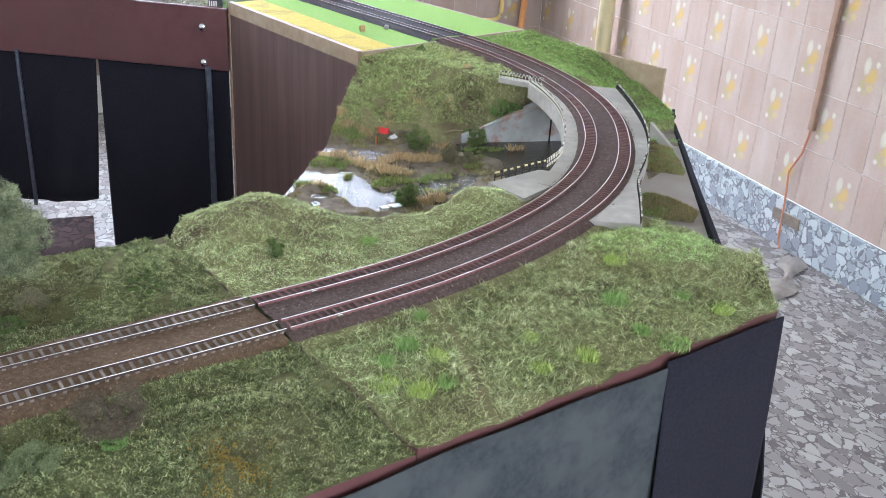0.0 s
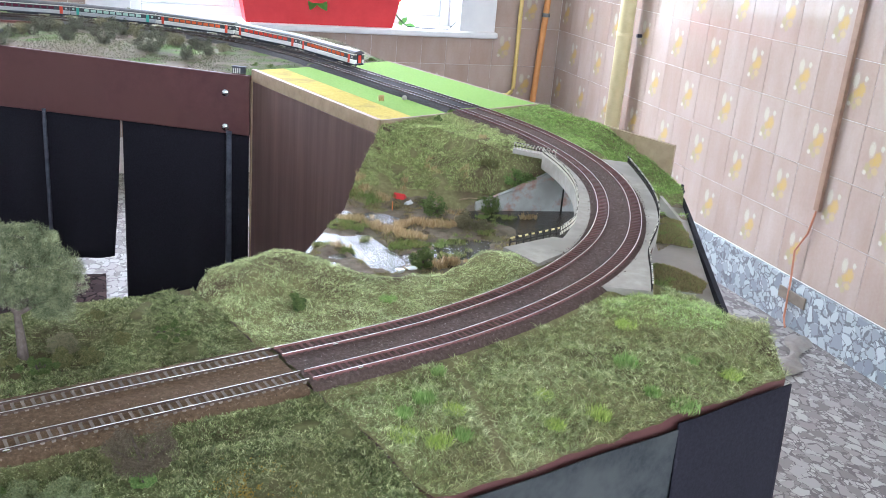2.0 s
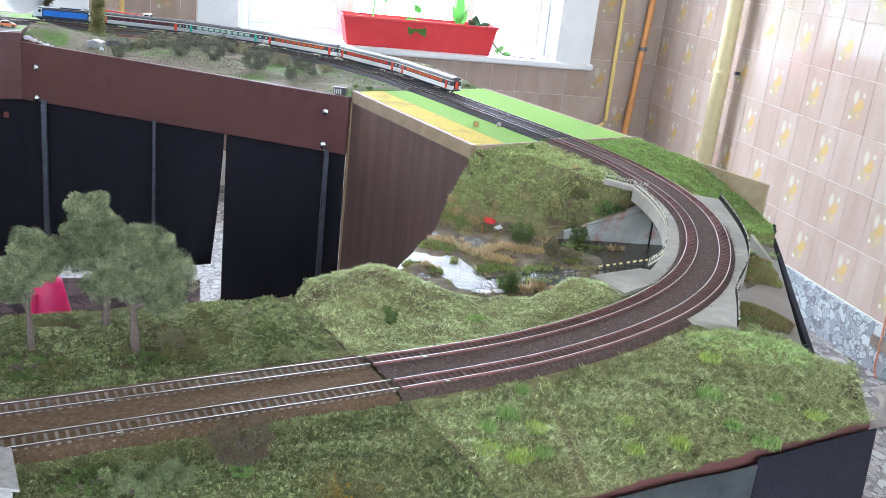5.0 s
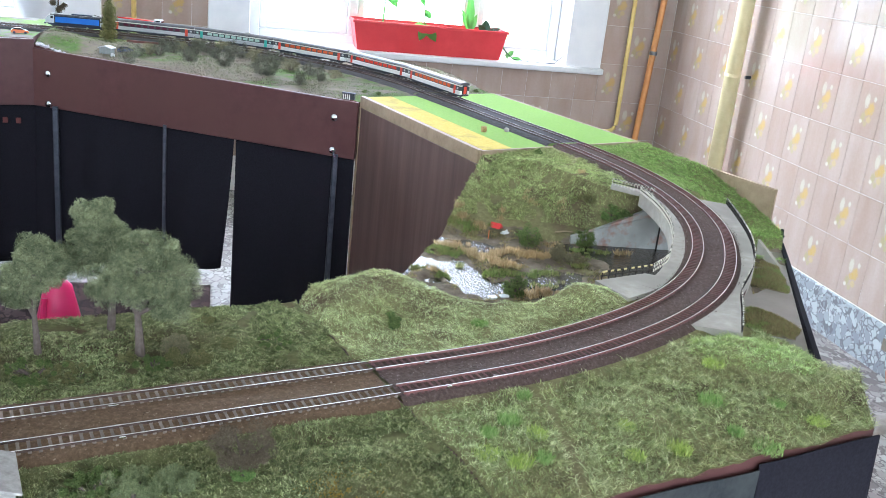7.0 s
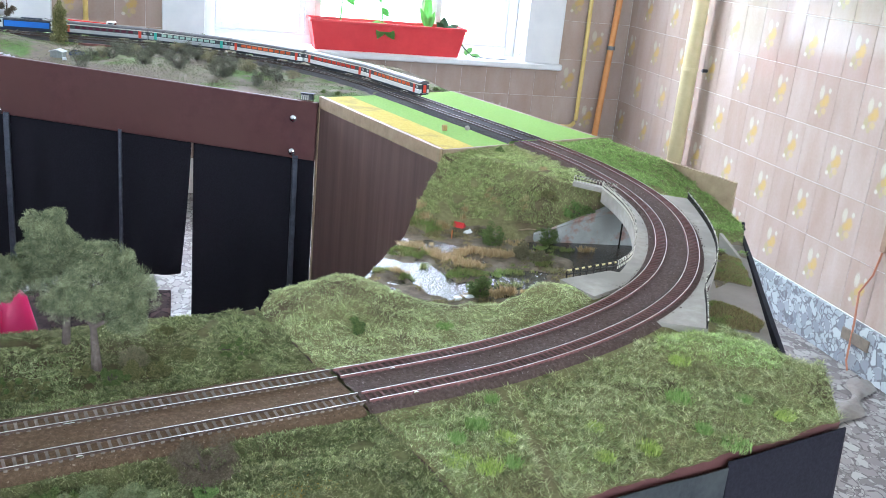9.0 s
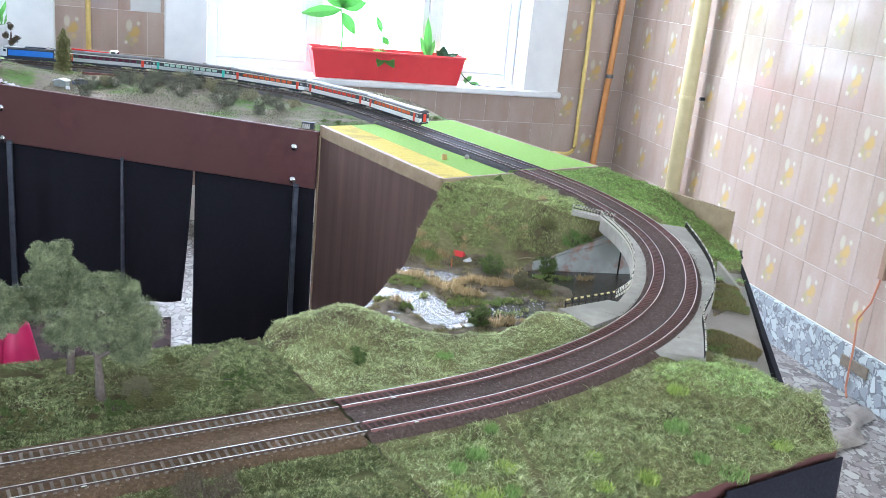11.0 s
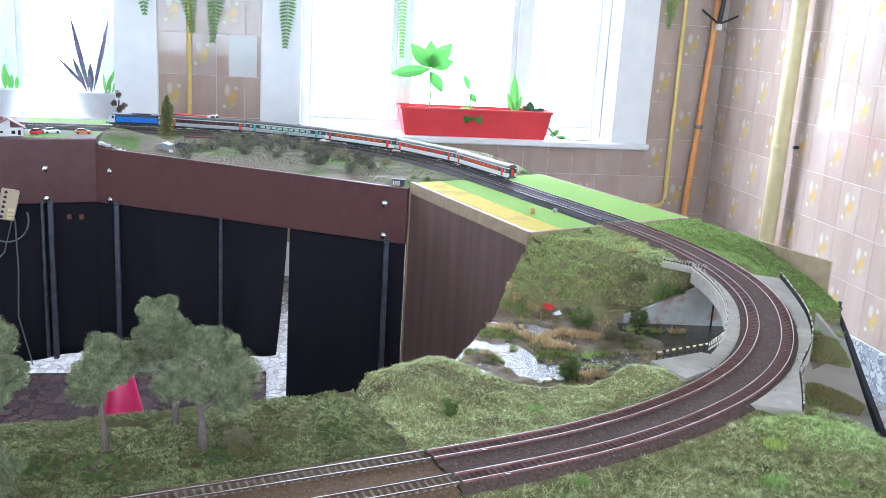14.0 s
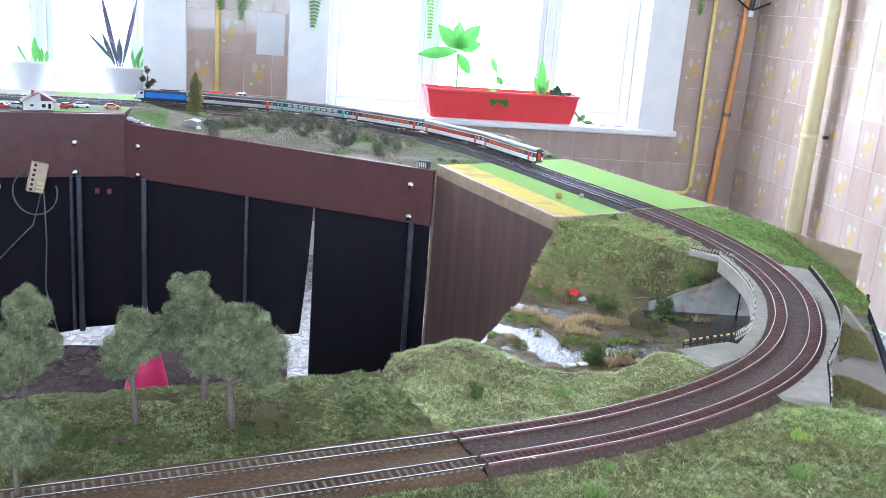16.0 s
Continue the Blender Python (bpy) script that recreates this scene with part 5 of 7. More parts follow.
for i, (bx, by, w, h, m, lab) in enumerate([
    (0.519, 1.618, 0.066, 0.042, foliage_dark, "round dark green bush on the river bank"), (0.418, 1.366, 0.052, 0.032, foliage_dark, "dark green bush in the river shallows"), (0.545, 1.530, 0.030, 0.036, foliage_grey, "upright grey-olive bush in the reeds"),
    (0.632, 1.632, 0.060, 0.038, foliage_dark, "dark green bush at the foot of the abutment"), (0.575, 1.525, 0.050, 0.018, foliage_grey, "low grey-olive bush in the reeds"), (0.692, 1.656, 0.062, 0.036, foliage_fresh, "yellow-green bush growing beside the bridge railing"),
    (0.728, 1.650, 0.050, 0.024, foliage_dark, "dark green bush growing against the bridge"),
    (0.625, 1.93, 0.028, 0.016, foliage_dark, "small dark bush on the green slope"), (0.66, 1.70, 0.05, 0.020, foliage_olive, "olive bush above the abutment")]):
    shrub("bush", bx, by, max(lie(land_valley, bx, by), WATER_Z - 0.002) - 0.001, w, h, m, 90 + i, lab, per=80, clumps=28)
bm = bmesh.new()
add_tube(bm, [(0.588, 1.668, lie(land_valley, 0.588, 1.668) + 0.002), (0.606, 1.666, lie(land_valley, 0.606, 1.666) + 0.004), (0.622, 1.664, lie(land_valley, 0.622, 1.664) + 0.002)], 0.0016, 6, 0.001)
tagged(new("driftwood", bm_mesh("driftwood", bm, pale_wood, True)), "pale dead branch lying on the river bank", "driftwood")
post_z = lie(land_valley, 0.452, 1.650)
tagged(new("marker_post", bm_mesh("marker_post", box((0.4512, 1.6492, post_z - 0.002), (0.4528, 1.6508, post_z + 0.016)), mat("orange_paint", (0.60, 0.18, 0.05), 0.5))), "tiny orange marker post on the river bank", "post")
for spot, n, tall, blades in (([(0.972, 1.585), (0.990, 1.535), (0.945, 1.42), (0.923, 1.391), (0.896, 1.419), (0.845, 1.385), (0.878, 1.450), (0.915, 1.52)], 15000, 0.0065, brown_marsh),
                              ([(0.802, 1.338), (0.827, 1.323), (0.843, 1.282), (0.848, 1.24), (0.817, 1.202), (0.792, 1.218), (0.770, 1.226), (0.752, 1.252)], 16000, 0.0085, brown_marsh),
                              ([(0.735, 1.138), (0.765, 1.135), (0.776, 1.110), (0.751, 1.081), (0.728, 1.10)], 3000, 0.004, brown_marsh)):
    ring = spot + [spot[0]]
    me, _ = land_mesh("mud_bar", spot, lambda x, y: WATER_Z + 0.0002 + 0.006 * smooth(0.0, 0.030, line_distance(ring, x, y)) * (0.6 + 0.8 * fbm(x * 40, y * 40, 2)), 0.008, mud_bank)
    part("mud_bar", me, None, module_valley)
    x, y = scatter(spot, n)
    e = line_distance(ring, x, y)
    ok = (fbm(x * 32, y * 32, 3) > 0.60 - 0.30 * smooth(0.0, 0.02, e)) & (e > 0.002)
    strands("marsh_grass", np.c_[x, y, WATER_Z + 0.005 * smooth(0.0, 0.03, e)][ok], tall * RNG.uniform(0.3, 1.1, ok.sum()), np.full(ok.sum(), 0.0010), 0.8, blades, module_valley, "stuff")
    x, y = scatter(spot, n // 3)
    e = line_distance(ring, x, y)
    ok = (fbm(x * 22 + 4, y * 22, 3) > 0.50) & (e > 0.004)
    strands("marsh_grass", np.c_[x, y, WATER_Z + 0.005 * smooth(0.0, 0.03, e)][ok], tall * RNG.uniform(0.4, 1.0, ok.sum()), np.full(ok.sum(), 0.0010), 0.7, marsh, module_valley, "stuff")

red_paint = mottled("red_paint", (0.52, 0.025, 0.025), (0.62, 0.04, 0.04), 60, 0.4, 0.05)
tent = tagged(empty("tent", Matrix.Translation((0.478, 1.694, lie(land_valley, 0.478, 1.694) - 0.001)) @ Matrix.Rotation(-0.7, 4, "Z") @ Matrix.Diagonal((0.75, 0.85, 0.62, 1))), "tiny red ridge tent pitched on the river bank", "tent")
bm = bmesh.new()
tv = [bm.verts.new(c) for c in ((-0.016, -0.010, 0), (0.016, -0.010, 0), (0.016, 0.010, 0), (-0.016, 0.010, 0), (-0.014, 0, 0.014), (0.014, 0, 0.014))]
for q in ((0, 1, 5, 4), (2, 3, 4, 5), (0, 4, 3), (1, 2, 5), (3, 2, 1, 0)):
    bm.faces.new([tv[i] for i in q])
part("canvas", bm, red_paint, tent)
sz = lie(land_valley, 0.491, 1.676)
sheet = bmesh.new()
bmesh.ops.create_grid(sheet, x_segments=5, y_segments=4, size=0.0065, matrix=Matrix.Translation((0.491, 1.676, sz + 0.002)) @ Matrix.Rotation(0.4, 4, "Z") @ Matrix.Diagonal((1.2, 0.7, 1, 1)))
for vv in sheet.verts:
    vv.co.z = lie(land_valley, vv.co.x, vv.co.y) + 0.0012 + RNG.uniform(0, 0.0022)
ob = tagged(new("camping_blanket", bm_mesh("camping_blanket", sheet, white_paint, True)), "tiny crumpled white blanket lying beside the red tent", "blanket")
ob.modifiers.new("thickness", "SOLIDIFY").thickness = 0.0008
boat = tagged(empty("rowing_boat", Matrix.Translation((0.392, 1.358, WATER_Z + 0.001)) @ Matrix.Rotation(0.2, 4, "Z")), "small pale grey model rowing boat on the river", "boat")
bm = add_prism(bmesh.new(), [(-0.018, -0.005), (0.012, -0.006), (0.021, 0), (0.012, 0.006), (-0.018, 0.005)], 0, 0.004)
part("hull", bm, white_paint, boat)
part("bench", box((-0.006, -0.0055, 0.004), (-0.002, 0.0055, 0.0055)), pale_wood, boat)

# bridge deck and walkways
ib = np.argmin(np.hypot(mid[:, 0] - 0.560, mid[:, 1] - 1.087)), np.argmin(np.hypot(mid[:, 0] - 0.787, mid[:, 1] - 1.615))
span = mid[ib[0] : ib[1]]
bridge = tagged(empty("railway_bridge"), "curved grey concrete model railway bridge with walkways", "bridge")


def band(line, a, b, z0, z1, material, name):
    l, r = offset(line, a), offset(line, b)
    n = len(line)
    v = np.vstack([np.c_[l, np.full(n, z0)], np.c_[l, np.full(n, z1)], np.c_[r, np.full(n, z1)], np.c_[r, np.full(n, z0)]])
    f = [(k * n + i, k * n + i + 1, ((k + 1) % 4) * n + i + 1, ((k + 1) % 4) * n + i) for i in range(n - 1) for k in range(4)]
    f += [(0, n, 2 * n, 3 * n), (4 * n - 1, 3 * n - 1, 2 * n - 1, n - 1)]
    return as_mesh(name, v, f, material)


part("deck", band(span, -0.047, 0.047, 0.880, 0.9040, concrete, "deck"), None, bridge)
part("parapet", band(span, -0.066, -0.045, 0.888, 0.9125, concrete, "parapet"), None, bridge)
OUT = [(0.574, 0.980), (0.611, 1.045), (0.647, 1.111), (0.693, 1.170), (0.737, 1.232), (0.773, 1.297), (0.802, 1.361), (0.828, 1.430), (0.850, 1.495), (0.871, 1.562)]
out_line = spline(OUT, 0.006)
ballast_edge = offset(mid, 0.0370)
lo_i = np.argmin(np.hypot(ballast_edge[:, 0] - 0.528, ballast_edge[:, 1] - 0.990))
hi_i = np.argmin(np.hypot(ballast_edge[:, 0] - 0.835, ballast_edge[:, 1] - 1.590))
inner_line = ballast_edge[lo_i:hi_i:2]
def strip_between(l, r, z0, z1, name, material):
    """A slab between two plan lines."""
    n = 60
    a = np.stack([np.interp(np.linspace(0, 1, n), np.linspace(0, 1, len(l)), l[:, k]) for k in (0, 1)], 1)
    b = np.stack([np.interp(np.linspace(0, 1, n), np.linspace(0, 1, len(r)), r[:, k]) for k in (0, 1)], 1)
    v = np.vstack([np.c_[a, np.full(n, z0)], np.c_[a, np.full(n, z1)], np.c_[b, np.full(n, z1)], np.c_[b, np.full(n, z0)]])
    f = [(k * n + i, k * n + i + 1, ((k + 1) % 4) * n + i + 1, ((k + 1) % 4) * n + i) for i in range(n - 1) for k in range(4)]
    return as_mesh(name, v, f + [(0, n, 2 * n, 3 * n), (4 * n - 1, 3 * n - 1, 2 * n - 1, n - 1)], material)


part("walkway", strip_between(inner_line, out_line, 0.892, 0.9130, "walkway", concrete), None, bridge)
part("wing_slab", add_prism(bmesh.new(), [(0.452, 1.150), (0.474, 1.088), (0.522, 1.118), (0.566, 1.165), (0.538, 1.182)], 0.885, 0.9120), concrete, bridge)
part("wing_wall", add_prism(bmesh.new(), [(0.684, 1.664), (0.694, 1.676), (0.756, 1.612), (0.744, 1.598)], 0.904, 0.9125), concrete, bridge)
bm = bmesh.new()
tri = [(0.972, 1.594, 0.836), (0.970, 1.584, 0.7995), (0.990, 1.531, 0.7995)]
near_v, far_v = [bm.verts.new(c) for c in tri], [bm.verts.new((x + 0.007, y + 0.002, z)) for x, y, z in tri]
bm.faces.new(near_v)
bm.faces.new(far_v[::-1])
for i in range(3):
    bm.faces.new((near_v[i], far_v[i], far_v[(i + 1) % 3], near_v[(i + 1) % 3]))
bmesh.ops.recalc_face_normals(bm, faces=bm.faces)
part("slope_wall", bm, concrete, bridge, "sloping pale concrete wing")


def abutment_material():
    m = mottled("stained_concrete", (0.36, 0.36, 0.34), (0.47, 0.465, 0.44), 60, 0.8, 0.3, 0.0008, big=(0.27, 0.265, 0.24))
    k = Net(m)
    old = k.b.inputs["Base Color"].links[0].from_socket
    k.color(k.mix(k.ramp(k.noise(34, 3), [(0.53, (0, 0, 0)), (0.66, (0.8, 0.8, 0.8))]), old, (0.33, 0.17, 0.12)))
    return m


fence_white = mottled("cream_railing", (0.58, 0.54, 0.43), (0.70, 0.65, 0.54), 60, 0.6, 0.1)
fence_dark = mottled("dark_railing", (0.020, 0.018, 0.016), (0.045, 0.04, 0.036), 60, 0.9, 0.1, spec=0.1)
fence_yellow = mottled("yellow_railing", (0.45, 0.36, 0.14), (0.60, 0.50, 0.24), 60, 0.6, 0.1)

bm = bmesh.new()
wall_v = [(0.835, 1.618, 0.790), (0.612, 1.642, 0.790), (0.612, 1.642, 0.814), (0.663, 1.634, 0.835), (0.714, 1.630, 0.858), (0.762, 1.626, 0.882), (0.775, 1.625, 0.889), (0.835, 1.618, 0.889)]
back = [(x + 0.001, y + 0.010, z) for x, y, z in wall_v]
va, vb = [bm.verts.new(c) for c in wall_v], [bm.verts.new(c) for c in back]
bm.faces.new(va)
bm.faces.new(vb[::-1])
for i in range(8):
    bm.faces.new((va[i], vb[i], vb[(i + 1) % 8], va[(i + 1) % 8]))
bmesh.ops.recalc_face_normals(bm, faces=bm.faces)
part("abutment", bm, abutment_material(), bridge, "grey abutment wall with rusty stains")
part("drain_pipe", tube([(0.778, 1.6215, 0.797), (0.778, 1.6215, 0.884)], 0.0016, 8), fence_dark, bridge, "thin dark drain pipe")
part("abutment", add_prism(bmesh.new(), [(0.836, 1.612), (0.880, 1.560), (0.895, 1.575), (0.850, 1.632)], 0.79, 0.886), concrete, bridge)
part("abutment", add_prism(bmesh.new(), [(0.50, 1.165), (0.55, 1.165), (0.60, 1.06), (0.572, 1.0)], 0.78, 0.885), concrete, bridge)

def railing(pts, z, label, tall=0.0122, gap=0.0064, stripe=fence_white, posts=fence_white):
    """A little fence: posts, a dark middle rail and a top rail painted in bars of two colours."""
    line = spline(pts, 0.002)
    s = np.r_[0, np.cumsum(np.hypot(*np.diff(line, axis=0).T))]
    root = tagged(empty("railing"), label, "fence", "bridge railings")
    q = np.arange(0, s[-1], gap)
    px, py = np.interp(q, s, line[:, 0]), np.interp(q, s, line[:, 1])
    me = bm_mesh("post", box((-0.0005, -0.0005, 0), (0.0005, 0.0005, tall - 0.0015)), posts)
    for a, b in zip(px, py):
        ob = new("post", me)
        ob.parent = root
        ob.matrix_basis = Matrix.Translation((a, b, z))
    top = band(line, -0.0008, 0.0008, z + tall - 0.0014, z + tall + 0.0006, fence_dark, "top_rail")
    top.materials.append(stripe)
    for i, face in enumerate(top.polygons):
        face.material_index = int((s[min(i // 4, len(s) - 1)] / gap) % 1.0 < 0.5)
    part("top_rail", top, None, root)
    part("middle_rail", band(line, -0.0006, 0.0006, z + tall * 0.40, z + tall * 0.40 + 0.0014, fence_dark, "middle_rail"), None, root)
    return root


inner_edge = offset(span, -0.0645)
railing([tuple(inner_edge[-1]), *[tuple(p) for p in inner_edge[-2:26:-14]], (0.551, 1.187)], 0.912, "cream and black model railing along the inner bridge edge")
railing([(0.688, 1.668), (0.716, 1.637), (0.746, 1.602)], 0.912, "cream and black model railing beside the bridge end")
railing([(0.462, 1.153), (0.486, 1.162), (0.515, 1.173), (0.534, 1.180), (0.550, 1.186)], 0.912, "yellow and black model railing across the bridge wing", 0.0115, 0.0125, fence_yellow, fence_dark)
railing([(x - 0.002, y) for x, y in OUT], 0.9129, "cream and black model railing along the outer walkway", 0.0112, posts=fence_dark)

# black capping strip along the open side of the valley, with a knot of cloth
cap = tagged(empty("edge_strip"), "black cloth-covered strip along the open valley side", "edging")
cap_line = np.array([(0.645, 0.82), (0.70, 0.928), (0.765, 1.058), (0.90, 1.325), (1.0, 1.52), (1.086, 1.692)])
part("strip", band(spline([tuple(p) for p in cap_line], 0.02), -0.001, 0.0065, 0.74, 0.8055, black_cloth, "strip"), None, cap)
part("knot", tube([(1.086, 1.692, 0.78), (1.090, 1.697, 0.80), (1.094, 1.70, 0.826)], 0.010, 6, 0.003), black_cloth, cap)
part("knot", tube([(1.076, 1.69, 0.80), (1.09, 1.695, 0.808), (1.098, 1.70, 0.812)], 0.007, 6, 0.004), black_cloth, cap)

# ---- the train ----
roof_grey = mottled("coach_roof_grey", (0.085, 0.080, 0.090), (0.115, 0.110, 0.120), 120, 0.32, 0.05)
band_grey = mat("coach_band_grey", (0.050, 0.052, 0.058), 0.35)
coach_white = mat("coach_white", (0.66, 0.66, 0.64), 0.32)
coach_silver = mat("coach_silver", (0.42, 0.43, 0.44), 0.30)
coach_door_red = mat("coach_door_red", (0.62, 0.055, 0.025), 0.35)
coach_door_green = mat("coach_door_green", (0.06, 0.42, 0.33), 0.35)
under_blue = mat("underframe_dark", (0.016, 0.017, 0.030), 0.5)
curtain_red = mat("window_red_curtain", (0.60, 0.06, 0.04), 0.25)
curtain_orange = mat("window_orange_curtain", (0.66, 0.13, 0.05), 0.25)
pane_mint = mat("window_pale_green", (0.42, 0.58, 0.50), 0.2)
pane_wine = mat("window_wine", (0.10, 0.025, 0.045), 0.15)
pane_dark = mat("window_dark", (0.02, 0.022, 0.025), 0.08)
stripe_white = mat("coach_stripe", (0.72, 0.70, 0.62), 0.4)
wheel_steel = mat("wheel_steel", (0.10, 0.09, 0.085), 0.45, 0.6)
loco_blue = mottled("loco_blue", (0.015, 0.13, 0.52), (0.02, 0.16, 0.58), 40, 0.3, 0.0)
loco_dark = mat("loco_dark_blue", (0.012, 0.022, 0.055), 0.35)
light_grey = mat("loco_light_grey", (0.55, 0.57, 0.60), 0.35)
tail_red = mat("tail_door_red", (0.70, 0.06, 0.03), 0.35)


def bogie(root, x, half, wheels, radius=0.0053):
    """A bogie frame with its wheels."""
    b = part("bogie", box((x - half, -0.0105, 0.0045), (x + half, 0.0105, 0.0085), 0.0008), under_blue, root)
    for wx in wheels:
        for s in (-1, 1):
            bm = bmesh.new()
            add_lathe(bm, [(radius, -0.0011), (radius, 0.0011), (radius * 0.75, 0.0013)], 14)
            w = part("wheel", bm, wheel_steel, b)
            w.matrix_basis = Matrix.Translation((x + wx, s * 0.0083, radius)) @ Matrix.Rotation(radians(-90 * s), 4, "X")


def coach(body, door, pane, label, stripes, end_door=None):
    """A model express coach: body, window band with panes, doors, rounded roof, bogies."""
    L, W = 0.279, 0.0325
    root = tagged(empty("passenger_coach"), label, "train coach", "coaches of the train")
    h = L / 2
    part("underframe", box((-h + 0.004, -0.0125, 0.0075), (h - 0.004, 0.0125, 0.0125), 0.001), under_blue, root)
    part("battery_box", box((-0.045, -0.0140, 0.0040), (0.05, 0.0140, 0.0100), 0.001), under_blue, root)
    part("body", box((-h, -W / 2, 0.0115), (h, W / 2, 0.0225), 0.0012), body, root)
    part("window_band", box((-h, -W / 2 + 0.0004, 0.0226), (h, W / 2 - 0.0004, 0.0345), 0.001), band_grey, root)
    bm = bmesh.new()
    prof = [(-W / 2 + 0.0002, 0.0372), (-W / 2 + 0.001, 0.0392), (-W / 2 + 0.0045, 0.0428), (-W / 2 + 0.010, 0.0450), (0, 0.0459)]
    prof += [(-y, z) for y, z in prof[-2::-1]]
    ends = [[bm.verts.new((sx, y, z)) for y, z in prof] for sx in (-h, h)]
    for i in range(len(prof) - 1):
        bm.faces.new((ends[0][i], ends[0][i + 1], ends[1][i + 1], ends[1][i]))
    bm.faces.new((ends[0][0], ends[1][0], ends[1][-1], ends[0][-1]))
    bm.faces.new(ends[0][::-1])
    bm.faces.new(ends[1])
    bmesh.ops.recalc_face_normals(bm, faces=bm.faces)
    part("roof", bm, roof_grey, root, smooth=False)
    part("cornice", box((-h, -W / 2, 0.0346), (h, W / 2, 0.0371), 0.0006), stripes, root, "cream stripe below the roof")
    n = 9
    pm = {s: bm_mesh("pane", box((-0.0082, -0.0006, -0.0040), (0.0082, 0.0006, 0.0040), 0.0004), pane) for s in (-1, 1)}
    for s in (-1, 1):
        for i in range(n):
            p = new("pane", pm[s])
            p.parent = root
            p.matrix_basis = Matrix.Translation((-0.0845 + i * 0.169 / (n - 1), s * W / 2, 0.0288))
        for e in (-1, 1):
            part("door", box((e * 0.1145 - 0.0048, s * (W / 2 - 0.0004) - 0.0007, 0.0122), (e * 0.1145 + 0.0048, s * (W / 2 - 0.0004) + 0.0007, 0.0342), 0.0004), door, root)
            part("toilet_pane", box((e * 0.129 - 0.0035, s * W / 2 - 0.0004, 0.0260), (e * 0.129 + 0.0035, s * W / 2 + 0.0004, 0.0315), 0.0002), pane_mint if pane is pane_mint else coach_silver, root)
    for e in (-1, 1):
        part("gangway", box((e * h - 0.0025, -0.0075, 0.0130), (e * h + 0.0025, 0.0075, 0.0375), 0.0008), under_blue, root)
        if end_door:
            part("end_door", box((e * (h + 0.0025) - 0.0004, -0.0045, 0.0150), (e * (h + 0.0025) + 0.0004, 0.0045, 0.0345), 0.0002), end_door, root)
        bogie(root, e * 0.098, 0.019, (-0.0145, 0.0145))
        for s in (-1, 1):
            part("buffer", tube([(e * h, s * 0.010, 0.0115), (e * (h + 0.0035), s * 0.010, 0.0115)], 0.0022, 8), under_blue, root)
    return root


def locomotive(label):
    """A boxy model electric locomotive with raked cabs."""
    L, W = 0.198, 0.0335
    h = L / 2
    root = tagged(empty("locomotive"), label, "locomotive")
    part("underframe", box((-h + 0.006, -0.0125, 0.0075), (h - 0.006, 0.0125, 0.0140), 0.001), loco_dark, root)
    part("fuel_tank", box((-0.028, -0.0145, 0.0035), (0.028, 0.0145, 0.0110), 0.001), under_blue, root)
    part("body", box((-h + 0.027, -W / 2, 0.0135), (h - 0.027, W / 2, 0.0385), 0.0012), loco_dark, root)
    for s in (-1, 1):
        part("side_panel", box((-h + 0.031, s * W / 2 - 0.0006, 0.0165), (h - 0.031, s * W / 2 + 0.0006, 0.0345), 0.0004), loco_blue, root, "bright blue side panel")
        for i in range(5):
            part("grille", box((-0.052 + i * 0.026 - 0.006, s * W / 2 - 0.0007, 0.0350), (-0.052 + i * 0.026 + 0.006, s * W / 2 + 0.0007, 0.0378), 0.0002), under_blue, root)
    for e in (-1, 1):
        bm = bmesh.new()
        a, b = e * (h - 0.0271), e * h
        v = [bm.verts.new(c) for c in ((a, -W / 2, 0.0135), (b, -W / 2 + 0.001, 0.0135), (b, W / 2 - 0.001, 0.0135), (a, W / 2, 0.0135),
                                       (a, -W / 2, 0.0385), (e * (h - 0.012), -W / 2 + 0.002, 0.0385), (e * (h - 0.012), W / 2 - 0.002, 0.0385), (a, W / 2, 0.0385),
                                       (b, -W / 2 + 0.001, 0.026), (b, W / 2 - 0.001, 0.026))]
        for q in ((0, 1, 2, 3), (7, 6, 5, 4), (0, 4, 5, 8, 1), (3, 2, 9, 6, 7), (1, 8, 9, 2), (8, 5, 6, 9), (0, 3, 7, 4)):
            bm.faces.new([v[i] for i in q])
        bmesh.ops.recalc_face_normals(bm, faces=bm.faces)
        cab = part("cab", bm, light_grey, root, "pale grey driver's cab")
        bm = bmesh.new()
        t = 0.0006
        for y0, y1 in ((-0.013, -0.001), (0.001, 0.013)):
            q = [((h - 0.0012) * e + e * t, y0, 0.0275), ((h - 0.0012) * e + e * t, y1, 0.0275), ((h - 0.0102) * e + e * t, y1, 0.0365), ((h - 0.0102) * e + e * t, y0, 0.0365)]
            lo = [bm.verts.new(c) for c in q]
            hi = [bm.verts.new((x - e * 0.001, y, z - 0.0004)) for x, y, z in q]
            bm.faces.new(lo)
            bm.faces.new(hi[::-1])
            for i in range(4):
                bm.faces.new((lo[i], hi[i], hi[(i + 1) % 4], lo[(i + 1) % 4]))
        part("windscreen", bm, pane_dark, cab)
        for s in (-1, 1):
            part("side_window", box((e * (h - 0.020) - 0.004, s * (W / 2 - 0.0006) - 0.0008, 0.0275), (e * (h - 0.020) + 0.004, s * (W / 2 - 0.0006) + 0.0008, 0.0355), 0.0003), pane_dark, cab)
            part("buffer", tube([(e * (h - 0.001), s * 0.010, 0.0115), (e * (h + 0.0045), s * 0.010, 0.0115)], 0.0026, 8), under_blue, root)
            part("headlight", tube([(e * h, s * 0.0095, 0.019), (e * (h + 0.001), s * 0.0095, 0.019)], 0.0018, 8), stripe_white, root)
